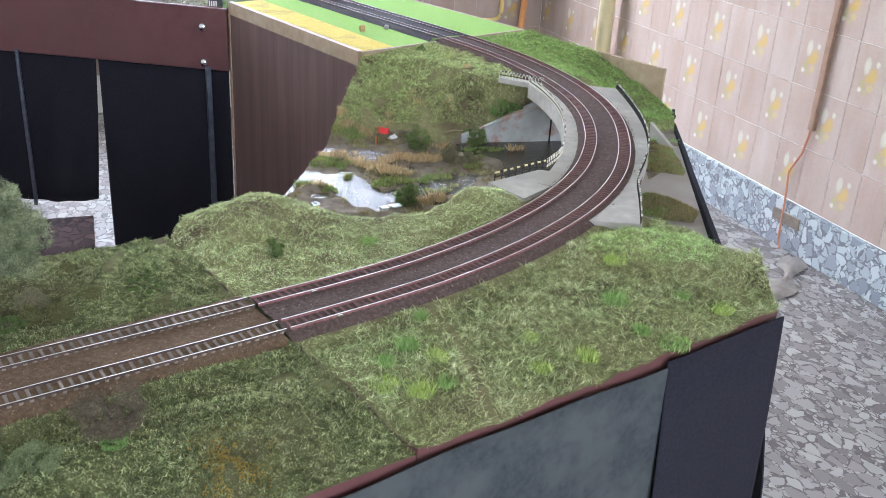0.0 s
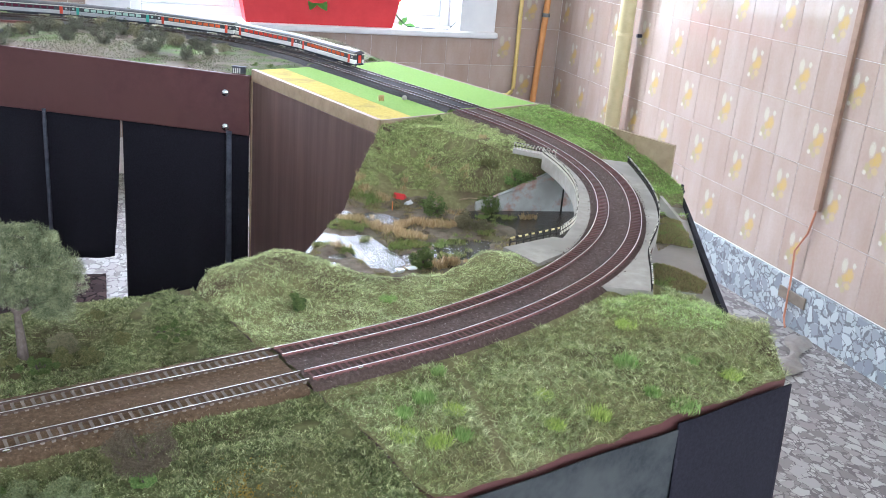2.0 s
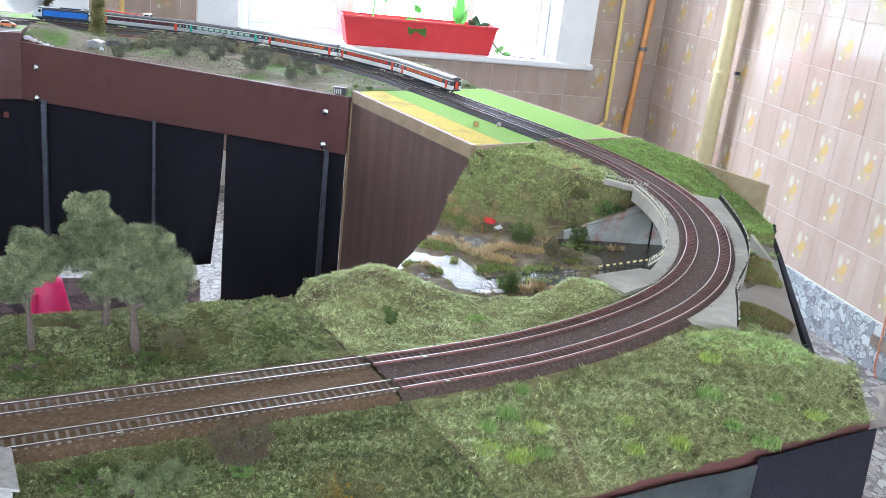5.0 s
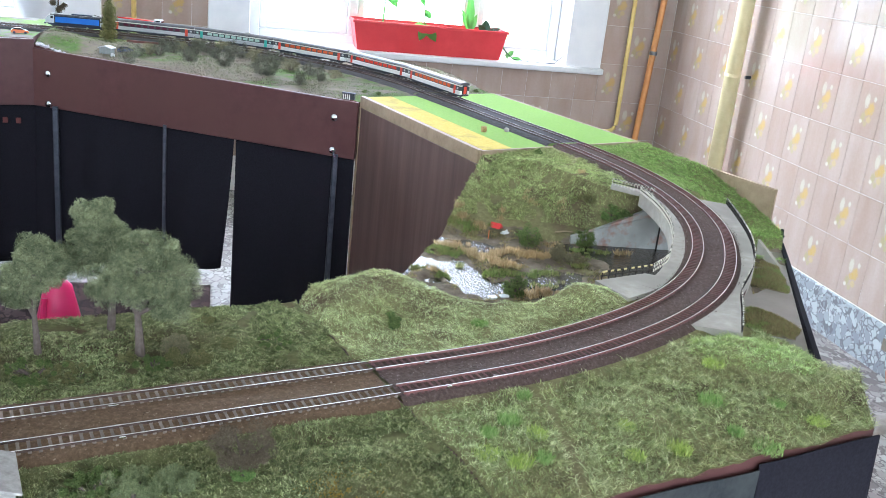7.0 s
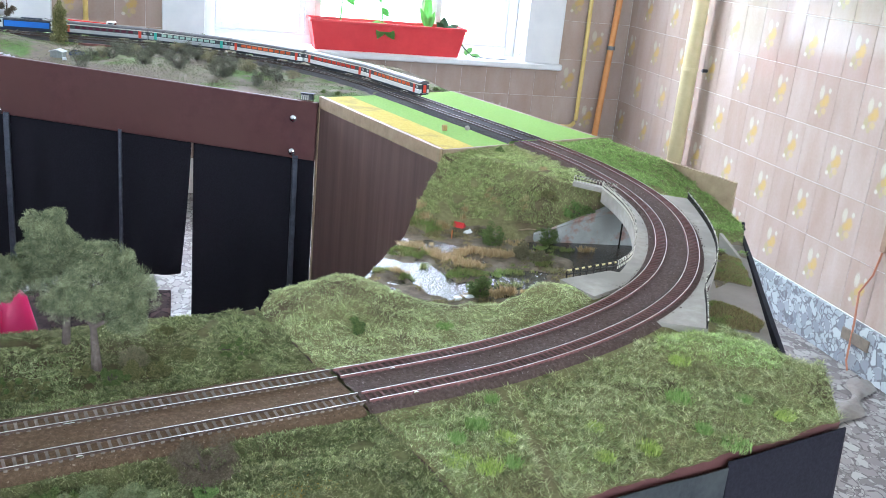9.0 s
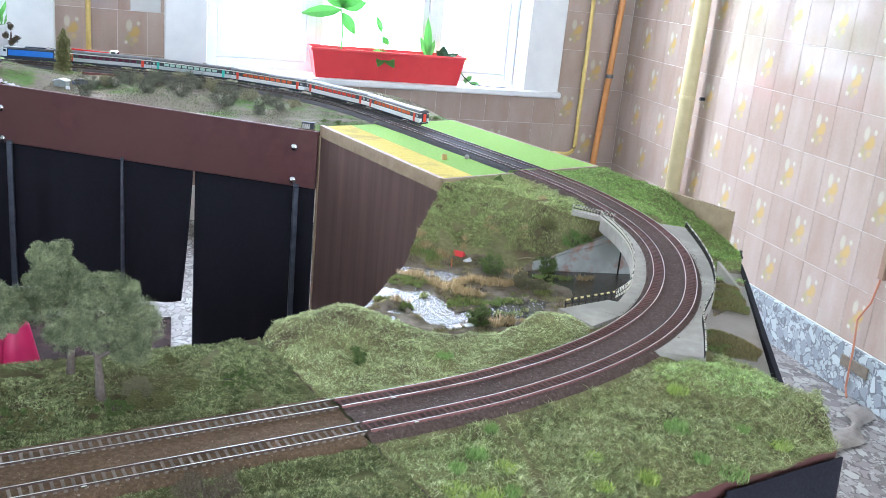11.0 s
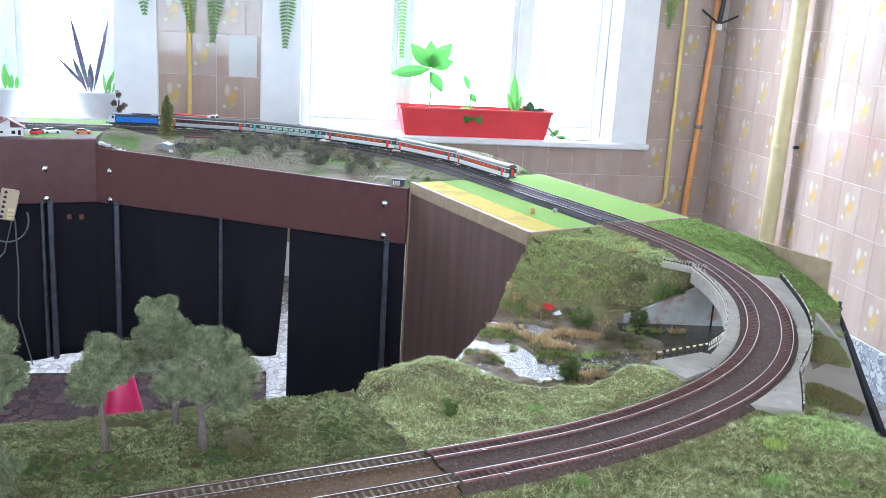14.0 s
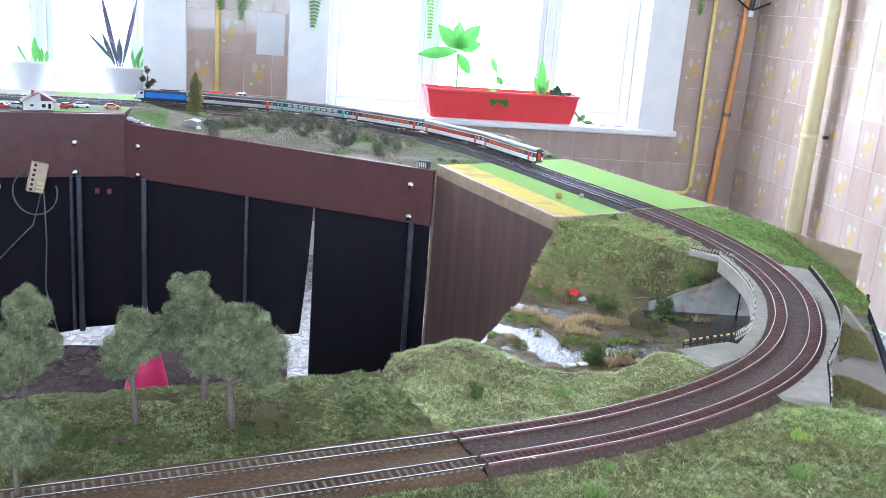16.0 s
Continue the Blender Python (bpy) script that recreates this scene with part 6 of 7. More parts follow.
        bogie(root, e * 0.058, 0.026, (-0.017, 0.017), 0.0066)
    part("roof", box((-h + 0.014, -W / 2 + 0.002, 0.0386), (h - 0.014, W / 2 - 0.002, 0.0425), 0.0015), roof_grey, root)
    part("roof_hatch", box((-0.045, -0.008, 0.0426), (0.02, 0.008, 0.0462), 0.001), loco_dark, root)
    for e in (-1, 1):
        bm = tube([(e * 0.072, -0.008, 0.0430), (e * 0.050, 0.0, 0.0475), (e * 0.072, 0.008, 0.0430)], 0.0006, 6)
        add_tube(bm, [(e * 0.050, -0.008, 0.0478), (e * 0.050, 0.008, 0.0478)], 0.0006, 6)
        part("pantograph", bm, wheel_steel, root)
    return root


train_line = tracks["outer"]
train_s = np.r_[0, np.cumsum(np.hypot(*np.diff(train_line, axis=0).T))]
rear = train_s[np.argmin(np.hypot(train_line[:, 0] - 0.612, train_line[:, 1] - 2.50))]


def on_rails(ob, s, half):
    """Sets a vehicle on the track by its two bogie centres."""
    a = np.array([np.interp(s - half, train_s, train_line[:, k]) for k in (0, 1)])
    b = np.array([np.interp(s + half, train_s, train_line[:, k]) for k in (0, 1)])
    c, d = (a + b) / 2, b - a
    ob.matrix_basis = Matrix.Translation((c[0], c[1], ZT)) @ Matrix.Rotation(math.atan2(d[1], d[0]), 4, "Z")


s = rear + 0.1425
for args in ((coach_white, coach_door_red, curtain_orange, "dark-roofed cream coach with orange doors and curtains, last in the train", stripe_white, tail_red),
             (coach_white, coach_door_red, curtain_red, "dark-roofed cream coach with red doors and red curtains", stripe_white),
             (coach_white, coach_door_red, curtain_orange, "dark-roofed cream coach with orange doors and curtains", stripe_white),
             (coach_silver, coach_door_green, pane_mint, "grey coach with turquoise doors and pale windows", stripe_white),
             (coach_silver, coach_door_red, pane_wine, "silver-grey coach with red doors and dark windows", stripe_white)):
    on_rails(coach(*args), s, 0.098)
    s += 0.285
on_rails(locomotive("blue and pale grey electric locomotive leading the train"), s - 0.0425, 0.058)

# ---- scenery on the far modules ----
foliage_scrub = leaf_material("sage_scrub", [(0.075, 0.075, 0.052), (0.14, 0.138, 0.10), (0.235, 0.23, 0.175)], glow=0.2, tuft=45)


def bush_group(points):
    """Scrub bushes on the far bank: four shapes, many copies, each at its own width and height."""
    protos = [shrub("scrub_bush", 0, 0, 0, 0.052, 0.046, m, 200 + i, "round grey-green model scrub bush on the far bank", group="scrub bushes", per=260, clumps=22, size=0.0009)
              for i, m in enumerate((foliage_scrub, foliage_scrub, foliage_grey, foliage_scrub))]
    for i, (x, y, w, h) in enumerate(points):
        p = protos[i % 4]
        m = Matrix.Translation((x, y, lie(land_far, x, y) - 0.002)) @ Matrix.Rotation(RNG.uniform(0, 6.28), 4, "Z")
        ob = p if i < 4 else copy_thing(p, m)
        ob.matrix_basis = m
        ob.scale = (w / 0.050, w / 0.050, h / 0.044)


pts = [(-0.295, 2.860, 0.066, 0.066), (-0.274, 2.991, 0.042, 0.042), (-0.251, 3.033, 0.046, 0.046), (-0.220, 3.040, 0.060, 0.056), (-0.185, 3.113, 0.060, 0.054), (-0.130, 2.951, 0.064, 0.058), (-0.164, 3.171, 0.050, 0.040),
       (-0.116, 3.102, 0.056, 0.050), (-0.086, 3.162, 0.054, 0.046), (-0.058, 3.039, 0.048, 0.046), (-0.034, 3.20, 0.054, 0.042), (-0.006, 3.160, 0.054, 0.046), (-0.031, 2.925, 0.070, 0.062), (0.020, 3.082, 0.056, 0.052),
       (0.060, 3.040, 0.055, 0.052), (0.073, 2.813, 0.062, 0.054), (0.097, 2.796, 0.050, 0.058), (0.131, 2.980, 0.054, 0.044), (0.163, 2.896, 0.060, 0.048), (0.173, 2.688, 0.050, 0.044), (0.213, 2.840, 0.052, 0.042),
       (0.231, 2.738, 0.056, 0.052), (0.285, 2.80, 0.044, 0.034), (0.10, 3.06, 0.046, 0.038), (-0.11, 3.22, 0.046, 0.036), (-0.21, 3.18, 0.046, 0.038)]
bush_group(pts)

con = shrub("conifer", -0.385, 3.235, lie(land_far, -0.385, 3.235) + 0.055, 0.045, 0.065, foliage_olive, 240, "dark green conical model conifer beside the track", "tree", per=60, clumps=40, size=0.0026)
con.children[0].matrix_basis = Matrix.Translation((0, 0, -0.05)) @ Matrix.Diagonal((1, 1, 2.2, 1))
bm = bmesh.new()
cents = [(RNG.normal(0, 1) * r, RNG.normal(0, 1) * r, zz) for zz in np.linspace(-0.048, 0.082, 90) for r in (0.017 * (0.086 - zz) / 0.13,)]
v, f = leaf_cloud(cents, [0.011 * (0.095 - c[2]) / 0.14 + 0.003 for c in cents], 50, 0.0026)
part("foliage", as_mesh("foliage", v, f, foliage_olive), None, con)
model_tree(0.045, 3.315, lie(land_far, 0.045, 3.315) - 0.001, 0.060, 0.046, 250, "small round olive model tree beside the far track", L1, foliage_olive, 0.30, 0.0010, 160, 40)
model_tree(-0.595, 3.61, lie(land_left, -0.595, 3.61), 0.105, 0.070, 251, "sparse brown model pine behind the far track", [(0.0, 0, 0.92, 0.13), (-0.2, 0, 0.62, 0.14), (0.24, 0, 0.52, 0.16), (0.05, 0, 0.40, 0.12)], foliage_brown, 0.4, 0.0011, 150, 40)


model_tree(-1.045, 3.215, lie(land_left, -1.045, 3.215), 0.150, 0.075, 252, "dark brown model pine beside the village track", [(0.0, 0, 0.90, 0.17), (0.10, 0, 0.74, 0.22), (0.22, 0, 0.62, 0.20), (-0.26, 0, 0.58, 0.18), (-0.05, 0, 0.66, 0.16)], foliage_brown, 0.45, 0.0011, 150, 50)


def car(x, y, z, turn, paint, label, scale=1.0):
    """A model car: shaped body, glazed cabin, wheels."""
    root = tagged(empty("model_car", Matrix.Translation((x, y, z)) @ Matrix.Rotation(turn, 4, "Z") @ Matrix.Diagonal((scale, scale, scale, 1))), label, "car", "model cars")
    L, W = 0.048, 0.0195
    bm = bmesh.new()
    prof = [(-0.5, 0.10), (-0.5, 0.34), (-0.40, 0.40), (0.16, 0.40), (0.44, 0.33), (0.5, 0.24), (0.5, 0.10)]
    sides = [[bm.verts.new((px * L, s * W / 2, pz * 0.03)) for px, pz in prof] for s in (-1, 1)]
    bm.faces.new(sides[0])
    bm.faces.new(sides[1][::-1])
    n = len(prof)
    for i in range(n):
        bm.faces.new((sides[0][i], sides[1][i], sides[1][(i + 1) % n], sides[0][(i + 1) % n]))
    bmesh.ops.recalc_face_normals(bm, faces=bm.faces)
    bmesh.ops.bevel(bm, geom=list(bm.edges), offset=0.0007, segments=1, affect="EDGES")
    part("body", bm, paint, root)
    bm = bmesh.new()
    lo = [bm.verts.new((px * L, s * W * 0.45, 0.0119)) for px, s in ((-0.42, -1), (0.24, -1), (0.24, 1), (-0.42, 1))]
    hi = [bm.verts.new((px * L, s * W * 0.37, 0.0165)) for px, s in ((-0.30, -1), (0.06, -1), (0.06, 1), (-0.30, 1))]
    bm.faces.new(hi)
    bm.faces.new(lo[::-1])
    for i in range(4):
        bm.faces.new((lo[i], lo[(i + 1) % 4], hi[(i + 1) % 4], hi[i]))
    part("cabin", bm, pane_dark, root, "dark glazed cabin")
    part("roof", box((-0.30 * L, -W * 0.37, 0.0165), (0.06 * L, W * 0.37, 0.0172), 0.0003), paint, root)
    for px in (-0.31, 0.31):
        for s in (-1, 1):
            bm = bmesh.new()
            add_lathe(bm, [(0.0037, -0.001), (0.0037, 0.001), (0.0022, 0.0013)], 12)
            w = part("wheel", bm, under_blue, root)
            w.matrix_basis = Matrix.Translation((px * L, s * W * 0.48, 0.0037)) @ Matrix.Rotation(radians(-90 * s), 4, "X")
    return root


paint = {n: mat("car_paint_" + n, c, 0.25, coat=0.5) for n, c in (("red", (0.55, 0.03, 0.03)), ("green", (0.02, 0.09, 0.06)), ("blue", (0.03, 0.06, 0.22)), ("white", (0.70, 0.70, 0.70)), ("maroon", (0.12, 0.02, 0.02)), ("silver", (0.40, 0.41, 0.43)), ("orange", (0.6, 0.16, 0.06)))}
for x, y, turn, c, lab in ((-0.175, 3.545, 2.75, "red", "red model car parked behind the track"), (-0.095, 3.515, 2.7, "green", "dark green model car parked behind the track"), (-0.51, 3.56, 0.1, "maroon", "maroon model car on the grass behind the track")):
    car(x, y, lie(land_far, x, y), turn, paint[c], lab)
for x, y, turn, c, lab in ((-0.905, 2.945, 0.3, "red", "red model car parked in the village street"), (-0.868, 2.96, 2.9, "silver", "silver model car parked in the village street"), (-0.856, 3.02, 0.1, "blue", "dark blue model car beside the house"),
                           (-0.735, 3.01, 1.2, "red", "red model car beside the house"), (-0.700, 3.04, 0.4, "white", "white model car in the yard"), (-0.612, 3.05, 0.2, "orange", "orange-red model car near the corner"), (-0.985, 3.12, 0.1, "green", "dark green model car by the track")):
    car(x, y, lie(land_left, x, y), turn, paint[c], lab)
car(-0.318, 3.035, lie(land_far, -0.318, 3.035), 1.0, paint["blue"], "dark blue model car beside the shed")

# lorry with a red trailer
lx, ly = -0.335, 3.640
lorry = tagged(empty("model_lorry", Matrix.Translation((lx, ly, lie(land_far, lx, ly))) @ Matrix.Rotation(-0.30, 4, "Z")), "model lorry with a red tipper trailer and white cab", "lorry")
bm = bmesh.new()
tv = [(-0.066, 0.010), (0.058, 0.010), (0.062, 0.034), (-0.070, 0.036)]
va = [bm.verts.new((x, -0.0145, z)) for x, z in tv]
vb = [bm.verts.new((x, 0.0145, z)) for x, z in tv]
bm.faces.new(va)
bm.faces.new(vb[::-1])
for i in range(4):
    bm.faces.new((va[i], vb[i], vb[(i + 1) % 4], va[(i + 1) % 4]))
bmesh.ops.recalc_face_normals(bm, faces=bm.faces)
bmesh.ops.bevel(bm, geom=list(bm.edges), offset=0.001, segments=1, affect="EDGES")
part("trailer", bm, paint["red"], lorry, "red tipper trailer")
part("chassis", box((-0.06, -0.010, 0.006), (0.088, 0.010, 0.010), 0.0005), under_blue, lorry)
part("cab", box((0.066, -0.0140, 0.010), (0.092, 0.0140, 0.040), 0.0025), paint["white"], lorry, "white cab")
part("windscreen", box((0.0915, -0.012, 0.024), (0.0928, 0.012, 0.036), 0.0004), pane_dark, lorry)
for s in (-1, 1):
    part("side_window", box((0.073, s * 0.0136 - 0.0006, 0.024), (0.089, s * 0.0136 + 0.0006, 0.036), 0.0003), pane_dark, lorry)
    for wx in (-0.05, -0.036, 0.056, 0.08):
        bm = bmesh.new()
        add_lathe(bm, [(0.0058, -0.002), (0.0058, 0.002), (0.003, 0.0024)], 14)
        w = part("wheel", bm, under_blue, lorry)
        w.matrix_basis = Matrix.Translation((wx, s * 0.012, 0.0058)) @ Matrix.Rotation(radians(-90 * s), 4, "X")

# houses
roof_tile = mottled("pinkish_roof", (0.20, 0.085, 0.085), (0.30, 0.14, 0.13), 140, 0.7, 0.3, 0.0006)
house_white = mottled("house_render", (0.66, 0.65, 0.62), (0.76, 0.75, 0.72), 80, 0.8, 0.1)
brown_wood = mottled("dark_gable_wood", (0.10, 0.055, 0.05), (0.16, 0.09, 0.08), 120, 0.7, 0.2)


def house(name, m, w, dp, hw, hr, over, wall_mat, roof_mat, label, chimney=True, windows=()):
    """A small house: walls with gables, overhanging roof slabs, windows."""
    root = tagged(empty(name, m), label, "house")
    bm = bmesh.new()
    g = [(-w / 2, 0), (w / 2, 0), (w / 2, hw), (0, hw + hr), (-w / 2, hw)]
    va = [bm.verts.new((x, -dp / 2, z)) for x, z in g]
    vb = [bm.verts.new((x, dp / 2, z)) for x, z in g]
    bm.faces.new(va)
    bm.faces.new(vb[::-1])
    for i in range(5):
        bm.faces.new((va[i], vb[i], vb[(i + 1) % 5], va[(i + 1) % 5]))
    bmesh.ops.recalc_face_normals(bm, faces=bm.faces)
    part("wall", bm, wall_mat, root)
    sl = math.atan2(hr, w / 2)
    ln = math.hypot(hr, w / 2) + over
    for s in (-1, 1):
        r = part("roof", box((0, -dp / 2 - over, 0), (ln, dp / 2 + over, 0.0022), 0.0004), roof_mat, root)
        r.matrix_basis = Matrix.Translation((0, 0, hw + hr + 0.0006)) @ Matrix.Rotation(0 if s > 0 else math.pi, 4, "Z") @ Matrix.Rotation(sl, 4, "Y")
    if chimney:
        part("chimney", box((-w * 0.22, -0.006, hw + hr * 0.4), (-w * 0.22 + 0.008, 0.004, hw + hr * 1.25), 0.0004), roof_mat, root)
    for x, z, a, b, face in windows:
        y = -dp / 2 * face
        win = part("window", box((x - a / 2, y - 0.0008, z - b / 2), (x + a / 2, y + 0.0008, z + b / 2), 0.0002), brown_wood, root)
        part("pane", box((x - a / 2 + 0.0008, y - 0.0012, z - b / 2 + 0.0008), (x + a / 2 - 0.0008, y + 0.0012, z + b / 2 - 0.0008)), pane_dark, win)
    return root


hx, hy = -0.806, 2.965
village = house("village_house", Matrix.Translation((hx, hy, lie(land_left, hx, hy) - 0.001)) @ Matrix.Rotation(0.30, 4, "Z"), 0.082, 0.05, 0.026, 0.024, 0.008, house_white, roof_tile, "white rendered model house with a pinkish-brown roof",
      True, [(0.014, 0.013, 0.010, 0.010, 1), (0.030, 0.012, 0.008, 0.014, 1), (-0.018, 0.014, 0.009, 0.006, 1), (-0.012, 0.013, 0.010, 0.010, -1)])
gable = bmesh.new()
gv = [(0.006, 0.0475), (0.006, 0.027), (0.039, 0.027)]
ga, gb = [gable.verts.new((x, -0.0265, z)) for x, z in gv], [gable.verts.new((x, -0.0248, z)) for x, z in gv]
gable.faces.new(ga)
gable.faces.new(gb[::-1])
for i in range(3):
    gable.faces.new((ga[i], gb[i], gb[(i + 1) % 3], ga[(i + 1) % 3]))
bmesh.ops.recalc_face_normals(gable, faces=gable.faces)
part("gable", gable, brown_wood, village, "dark wooden gable boarding")
shed_grey = mottled("grey_shed", (0.20, 0.22, 0.21), (0.30, 0.32, 0.30), 100, 0.7, 0.1)
sx, sy = -0.366, 3.0
house("garden_shed", Matrix.Translation((sx, sy, lie(land_far, sx, sy) - 0.001)) @ Matrix.Rotation(-0.3, 4, "Z"), 0.034, 0.028, 0.016, 0.005, 0.003, shed_grey, mottled("pale_roof_sheet", (0.42, 0.44, 0.43), (0.52, 0.54, 0.53), 60, 0.5, 0.1), "small grey model shed with a pale roof", False)
tagged(new("figurine", bm_mesh("figurine", box((-0.352, 2.962, lie(land_far, -0.348, 2.965) - 0.001), (-0.340, 2.967, lie(land_far, -0.348, 2.965) + 0.009), 0.002), white_paint)), "tiny plain white figurine beside the shed", "figurine")

# little white-barred gate hut at the module corner
hut = tagged(empty("relay_hut", Matrix.Translation((0.292, 2.525, lie(land_far, 0.300, 2.53) - 0.0005)) @ Matrix.Rotation(-0.45, 4, "Z")), "tiny dark model hut with white uprights at the board corner", "hut")
part("body", box((-0.016, -0.006, 0), (0.016, 0.006, 0.016), 0.0005), band_grey, hut)
part("roof", box((-0.018, -0.008, 0.0161), (0.018, 0.008, 0.0180), 0.0004), under_blue, hut)
for i in range(4):
    part("upright", box((-0.014 + i * 0.0055, -0.0072, 0.001), (-0.0115 + i * 0.0055, -0.0061, 0.0135)), stripe_white, hut)

# retaining wall and white kerb below the far track
tagged(new("retaining_wall", bm_mesh("retaining_wall", add_prism(bmesh.new(), [(-0.335, 3.262), (-0.20, 3.245), (-0.20, 3.252), (-0.335, 3.270)], 0.885, 0.9095), mottled("red_brick_print", (0.14, 0.05, 0.045), (0.22, 0.09, 0.08), 150, 0.8, 0.3))), "low dark red retaining wall with a pale cap", "wall")
rocks = bmesh.new()
for _ in range(16):
    x = RNG.uniform(-0.556, -0.47)
    y = 2.976 + (-0.562 - x) * 0.553 + RNG.uniform(0.002, 0.012)
    r = bmesh.ops.create_icosphere(rocks, subdivisions=1, radius=RNG.uniform(0.004, 0.008), matrix=Matrix.Translation((x, y, lie(land_far, x, y) + 0.001)))
    for vv in r["verts"]:
        vv.co += Vector(RNG.normal(0, 0.0012, 3))
tagged(part("rocks", rocks, mottled("chalk_rock", (0.45, 0.42, 0.45), (0.62, 0.60, 0.62), 80, 0.7, 0.3), module_far), kind="stuff")

# bale and stone on the yellow field
bale = tagged(empty("straw_bale", Matrix.Translation((0.553, 2.115, 0.9083))), "small round straw bale lying on the yellow field", "bale")
part("straw", tube([(-0.005, 0, 0.007), (0.005, 0, 0.007)], 0.0072, 14), mottled("straw_bale", (0.28, 0.18, 0.06), (0.42, 0.29, 0.11), 300, 0.9, 0.5), bale)
st = bmesh.new()
bmesh.ops.create_icosphere(st, subdivisions=2, radius=0.006, matrix=Matrix.Translation((0.617, 2.145, 0.911)))
tagged(new("stone", bm_mesh("stone", st, concrete, True)), "small pale stone on the green flock", "stone")
for i, (x, y) in enumerate(((0.38, 2.585), (0.345, 2.605), (0.63, 2.83), (0.70, 2.75))):
    shrub("bush", x, y, lie(land_far, x, y) - 0.001 if inside(Dm, np.array([x]), np.array([y]))[0] else 0.905, 0.02, 0.010, foliage_dark, 300 + i, "tiny dark green bush on the flock", per=40, clumps=14)

# stone building corner at the near left
stone_grey = mottled("model_stone_wall", (0.22, 0.20, 0.19), (0.38, 0.36, 0.34), 120, 0.85, 0.4, 0.0008)
house("station_building", Matrix.Translation((-0.216, 0.683, lie(land_near, -0.216, 0.683) - 0.001)) @ Matrix.Rotation(0.27, 4, "Z"), 0.086, 0.050, 0.025, 0.016, 0.004, stone_grey, stone_grey, "grey stone model building beside the front track", False,
      [(0.026, 0.011, 0.008, 0.012, 1), (-0.018, 0.011, 0.008, 0.012, 1)])

# ---- things in the room ----
# steel rods in front of the curtains
rod_steel = mottled("dull_steel", (0.07, 0.076, 0.095), (0.125, 0.135, 0.165), 60, 0.4, 0.1, metal=0.6)
for x, hw, low in ((-0.708, 0.005, 0.262), (-0.686, 0.008, 0.255), (-0.500, 0.008, 0.285), (-0.187, 0.005, 0.32), (0.264, 0.007, 0.05)):
    base, tip = (P1, P2) if x > -0.56 else (P2, P3)
    yb = base[1] + (x - base[0]) * (tip[1] - base[1]) / (tip[0] - base[0])
    rod = tagged(empty("hanging_rod", Matrix.Translation((x, yb - 0.018, low))), "slim grey steel rod hanging from the front board over the curtain", "rod", "curtain rods")
    part("tube", box((-hw, -hw, 0.0), (hw, hw, 0.7405 - low), 0.002), rod_steel, rod)
    part("bracket", box((-hw, -hw * 0.5, 0.7400 - low), (hw, 0.022, 0.7480 - low), 0.001), rod_steel, rod)

rug_mat = terrazzo_material("dark_brown_rug", (0.012, 0.006, 0.006), (0.042, 0.026, 0.024), (0.006, 0.003, 0.003), 24, (1, 0.8, 1))
Net(rug_mat).b.inputs["Roughness"].default_value = 0.95
Net(rug_mat).b.inputs["Specular IOR Level"].default_value = 0.05
tagged(new("rug", bm_mesh("rug", box((-1.9, 1.30, 0.0), (-0.055, 3.43, 0.008), 0.002), rug_mat)), "dark brown mottled rug lying on the terrazzo floor", "rug")

pink = mottled("pink_plastic", (0.62, 0.02, 0.12), (0.70, 0.035, 0.16), 8, 0.3, 0.03)
stool = tagged(empty("stool", Matrix.Translation((-0.322, 1.80, 0))), "bright pink plastic stool standing on the floor", "stool")
bm = bmesh.new()
add_lathe(bm, [(0.15, 0.0), (0.145, 0.02), (0.095, 0.30), (0.055, 0.50), (0.040, 0.57), (0.025, 0.635), (0.010, 0.652)], 28)
part("body", bm, pink, stool, smooth=True)
part("rib", tube([(-0.01, -0.152, 0.01), (-0.02, -0.10, 0.29), (-0.026, -0.050, 0.52), (-0.02, -0.026, 0.62)], 0.006, 8), pink, stool)

# gas pipes and ducts
def pipe(name, pts, r, material, label, clamps=()):
    root = tagged(empty(name), label, "pipe")
    part("tube", tube(pts, r, 14), material, root, smooth=True)
    for c, ax in clamps:
        part("clamp", tube([(c[0], c[1], c[2] - 0.010), (c[0], c[1], c[2] + 0.010)], r * 1.25, 14), steel, root)
    return root


arc = [(2.048 - 0.05 * (1 - math.cos(a)), YW - 0.03, 0.475 - 0.05 * math.sin(a)) for a in np.linspace(0, math.pi / 2, 7)]
pipe("gas_pipe", [(2.040, YW - 0.03, 2.69), (2.048, YW - 0.03, 0.50), *arc, (0.9, YW - 0.03, 0.425)], 0.011, yellow_pipe, "yellow painted gas pipe bending along the tiled wall")
pipe("water_pipe", [(2.232, YW - 0.04, 2.69), (2.212, YW - 0.04, 1.358), (2.165, YW - 0.04, 0.36), (2.150, YW - 0.04, 0.0)], 0.017, orange_pipe, "orange-brown painted pipe leaning in the corner", [((2.19, YW - 0.04, 0.86), 0)])
riser = tagged(empty("riser_pipe"), "wide pale yellow painted riser pipe standing off the tiles", "pipe")
part("tube", tube([(XR - 0.066, 3.972, 0.0), (XR - 0.066, 3.972, 2.69)], 0.036, 20), pale_duct, riser, smooth=True)
for z in (0.86, 1.75):
    part("bracket", tube([(XR - 0.066, 3.972, z), (XR - 0.066, 3.972, z + 0.014)], 0.0385, 20), pale_duct, riser)
    part("screw", tube([(XR - 0.025, 3.93, z + 0.006), (XR - 0.001, 3.93, z + 0.006)], 0.008, 8), under_blue, riser)
pipe("gas_pipe", [(-0.445, YW - 0.022, 2.69), (-0.441, YW - 0.022, 0.02)], 0.012, yellow_pipe, "thin yellow gas pipe on the wall between the windows")

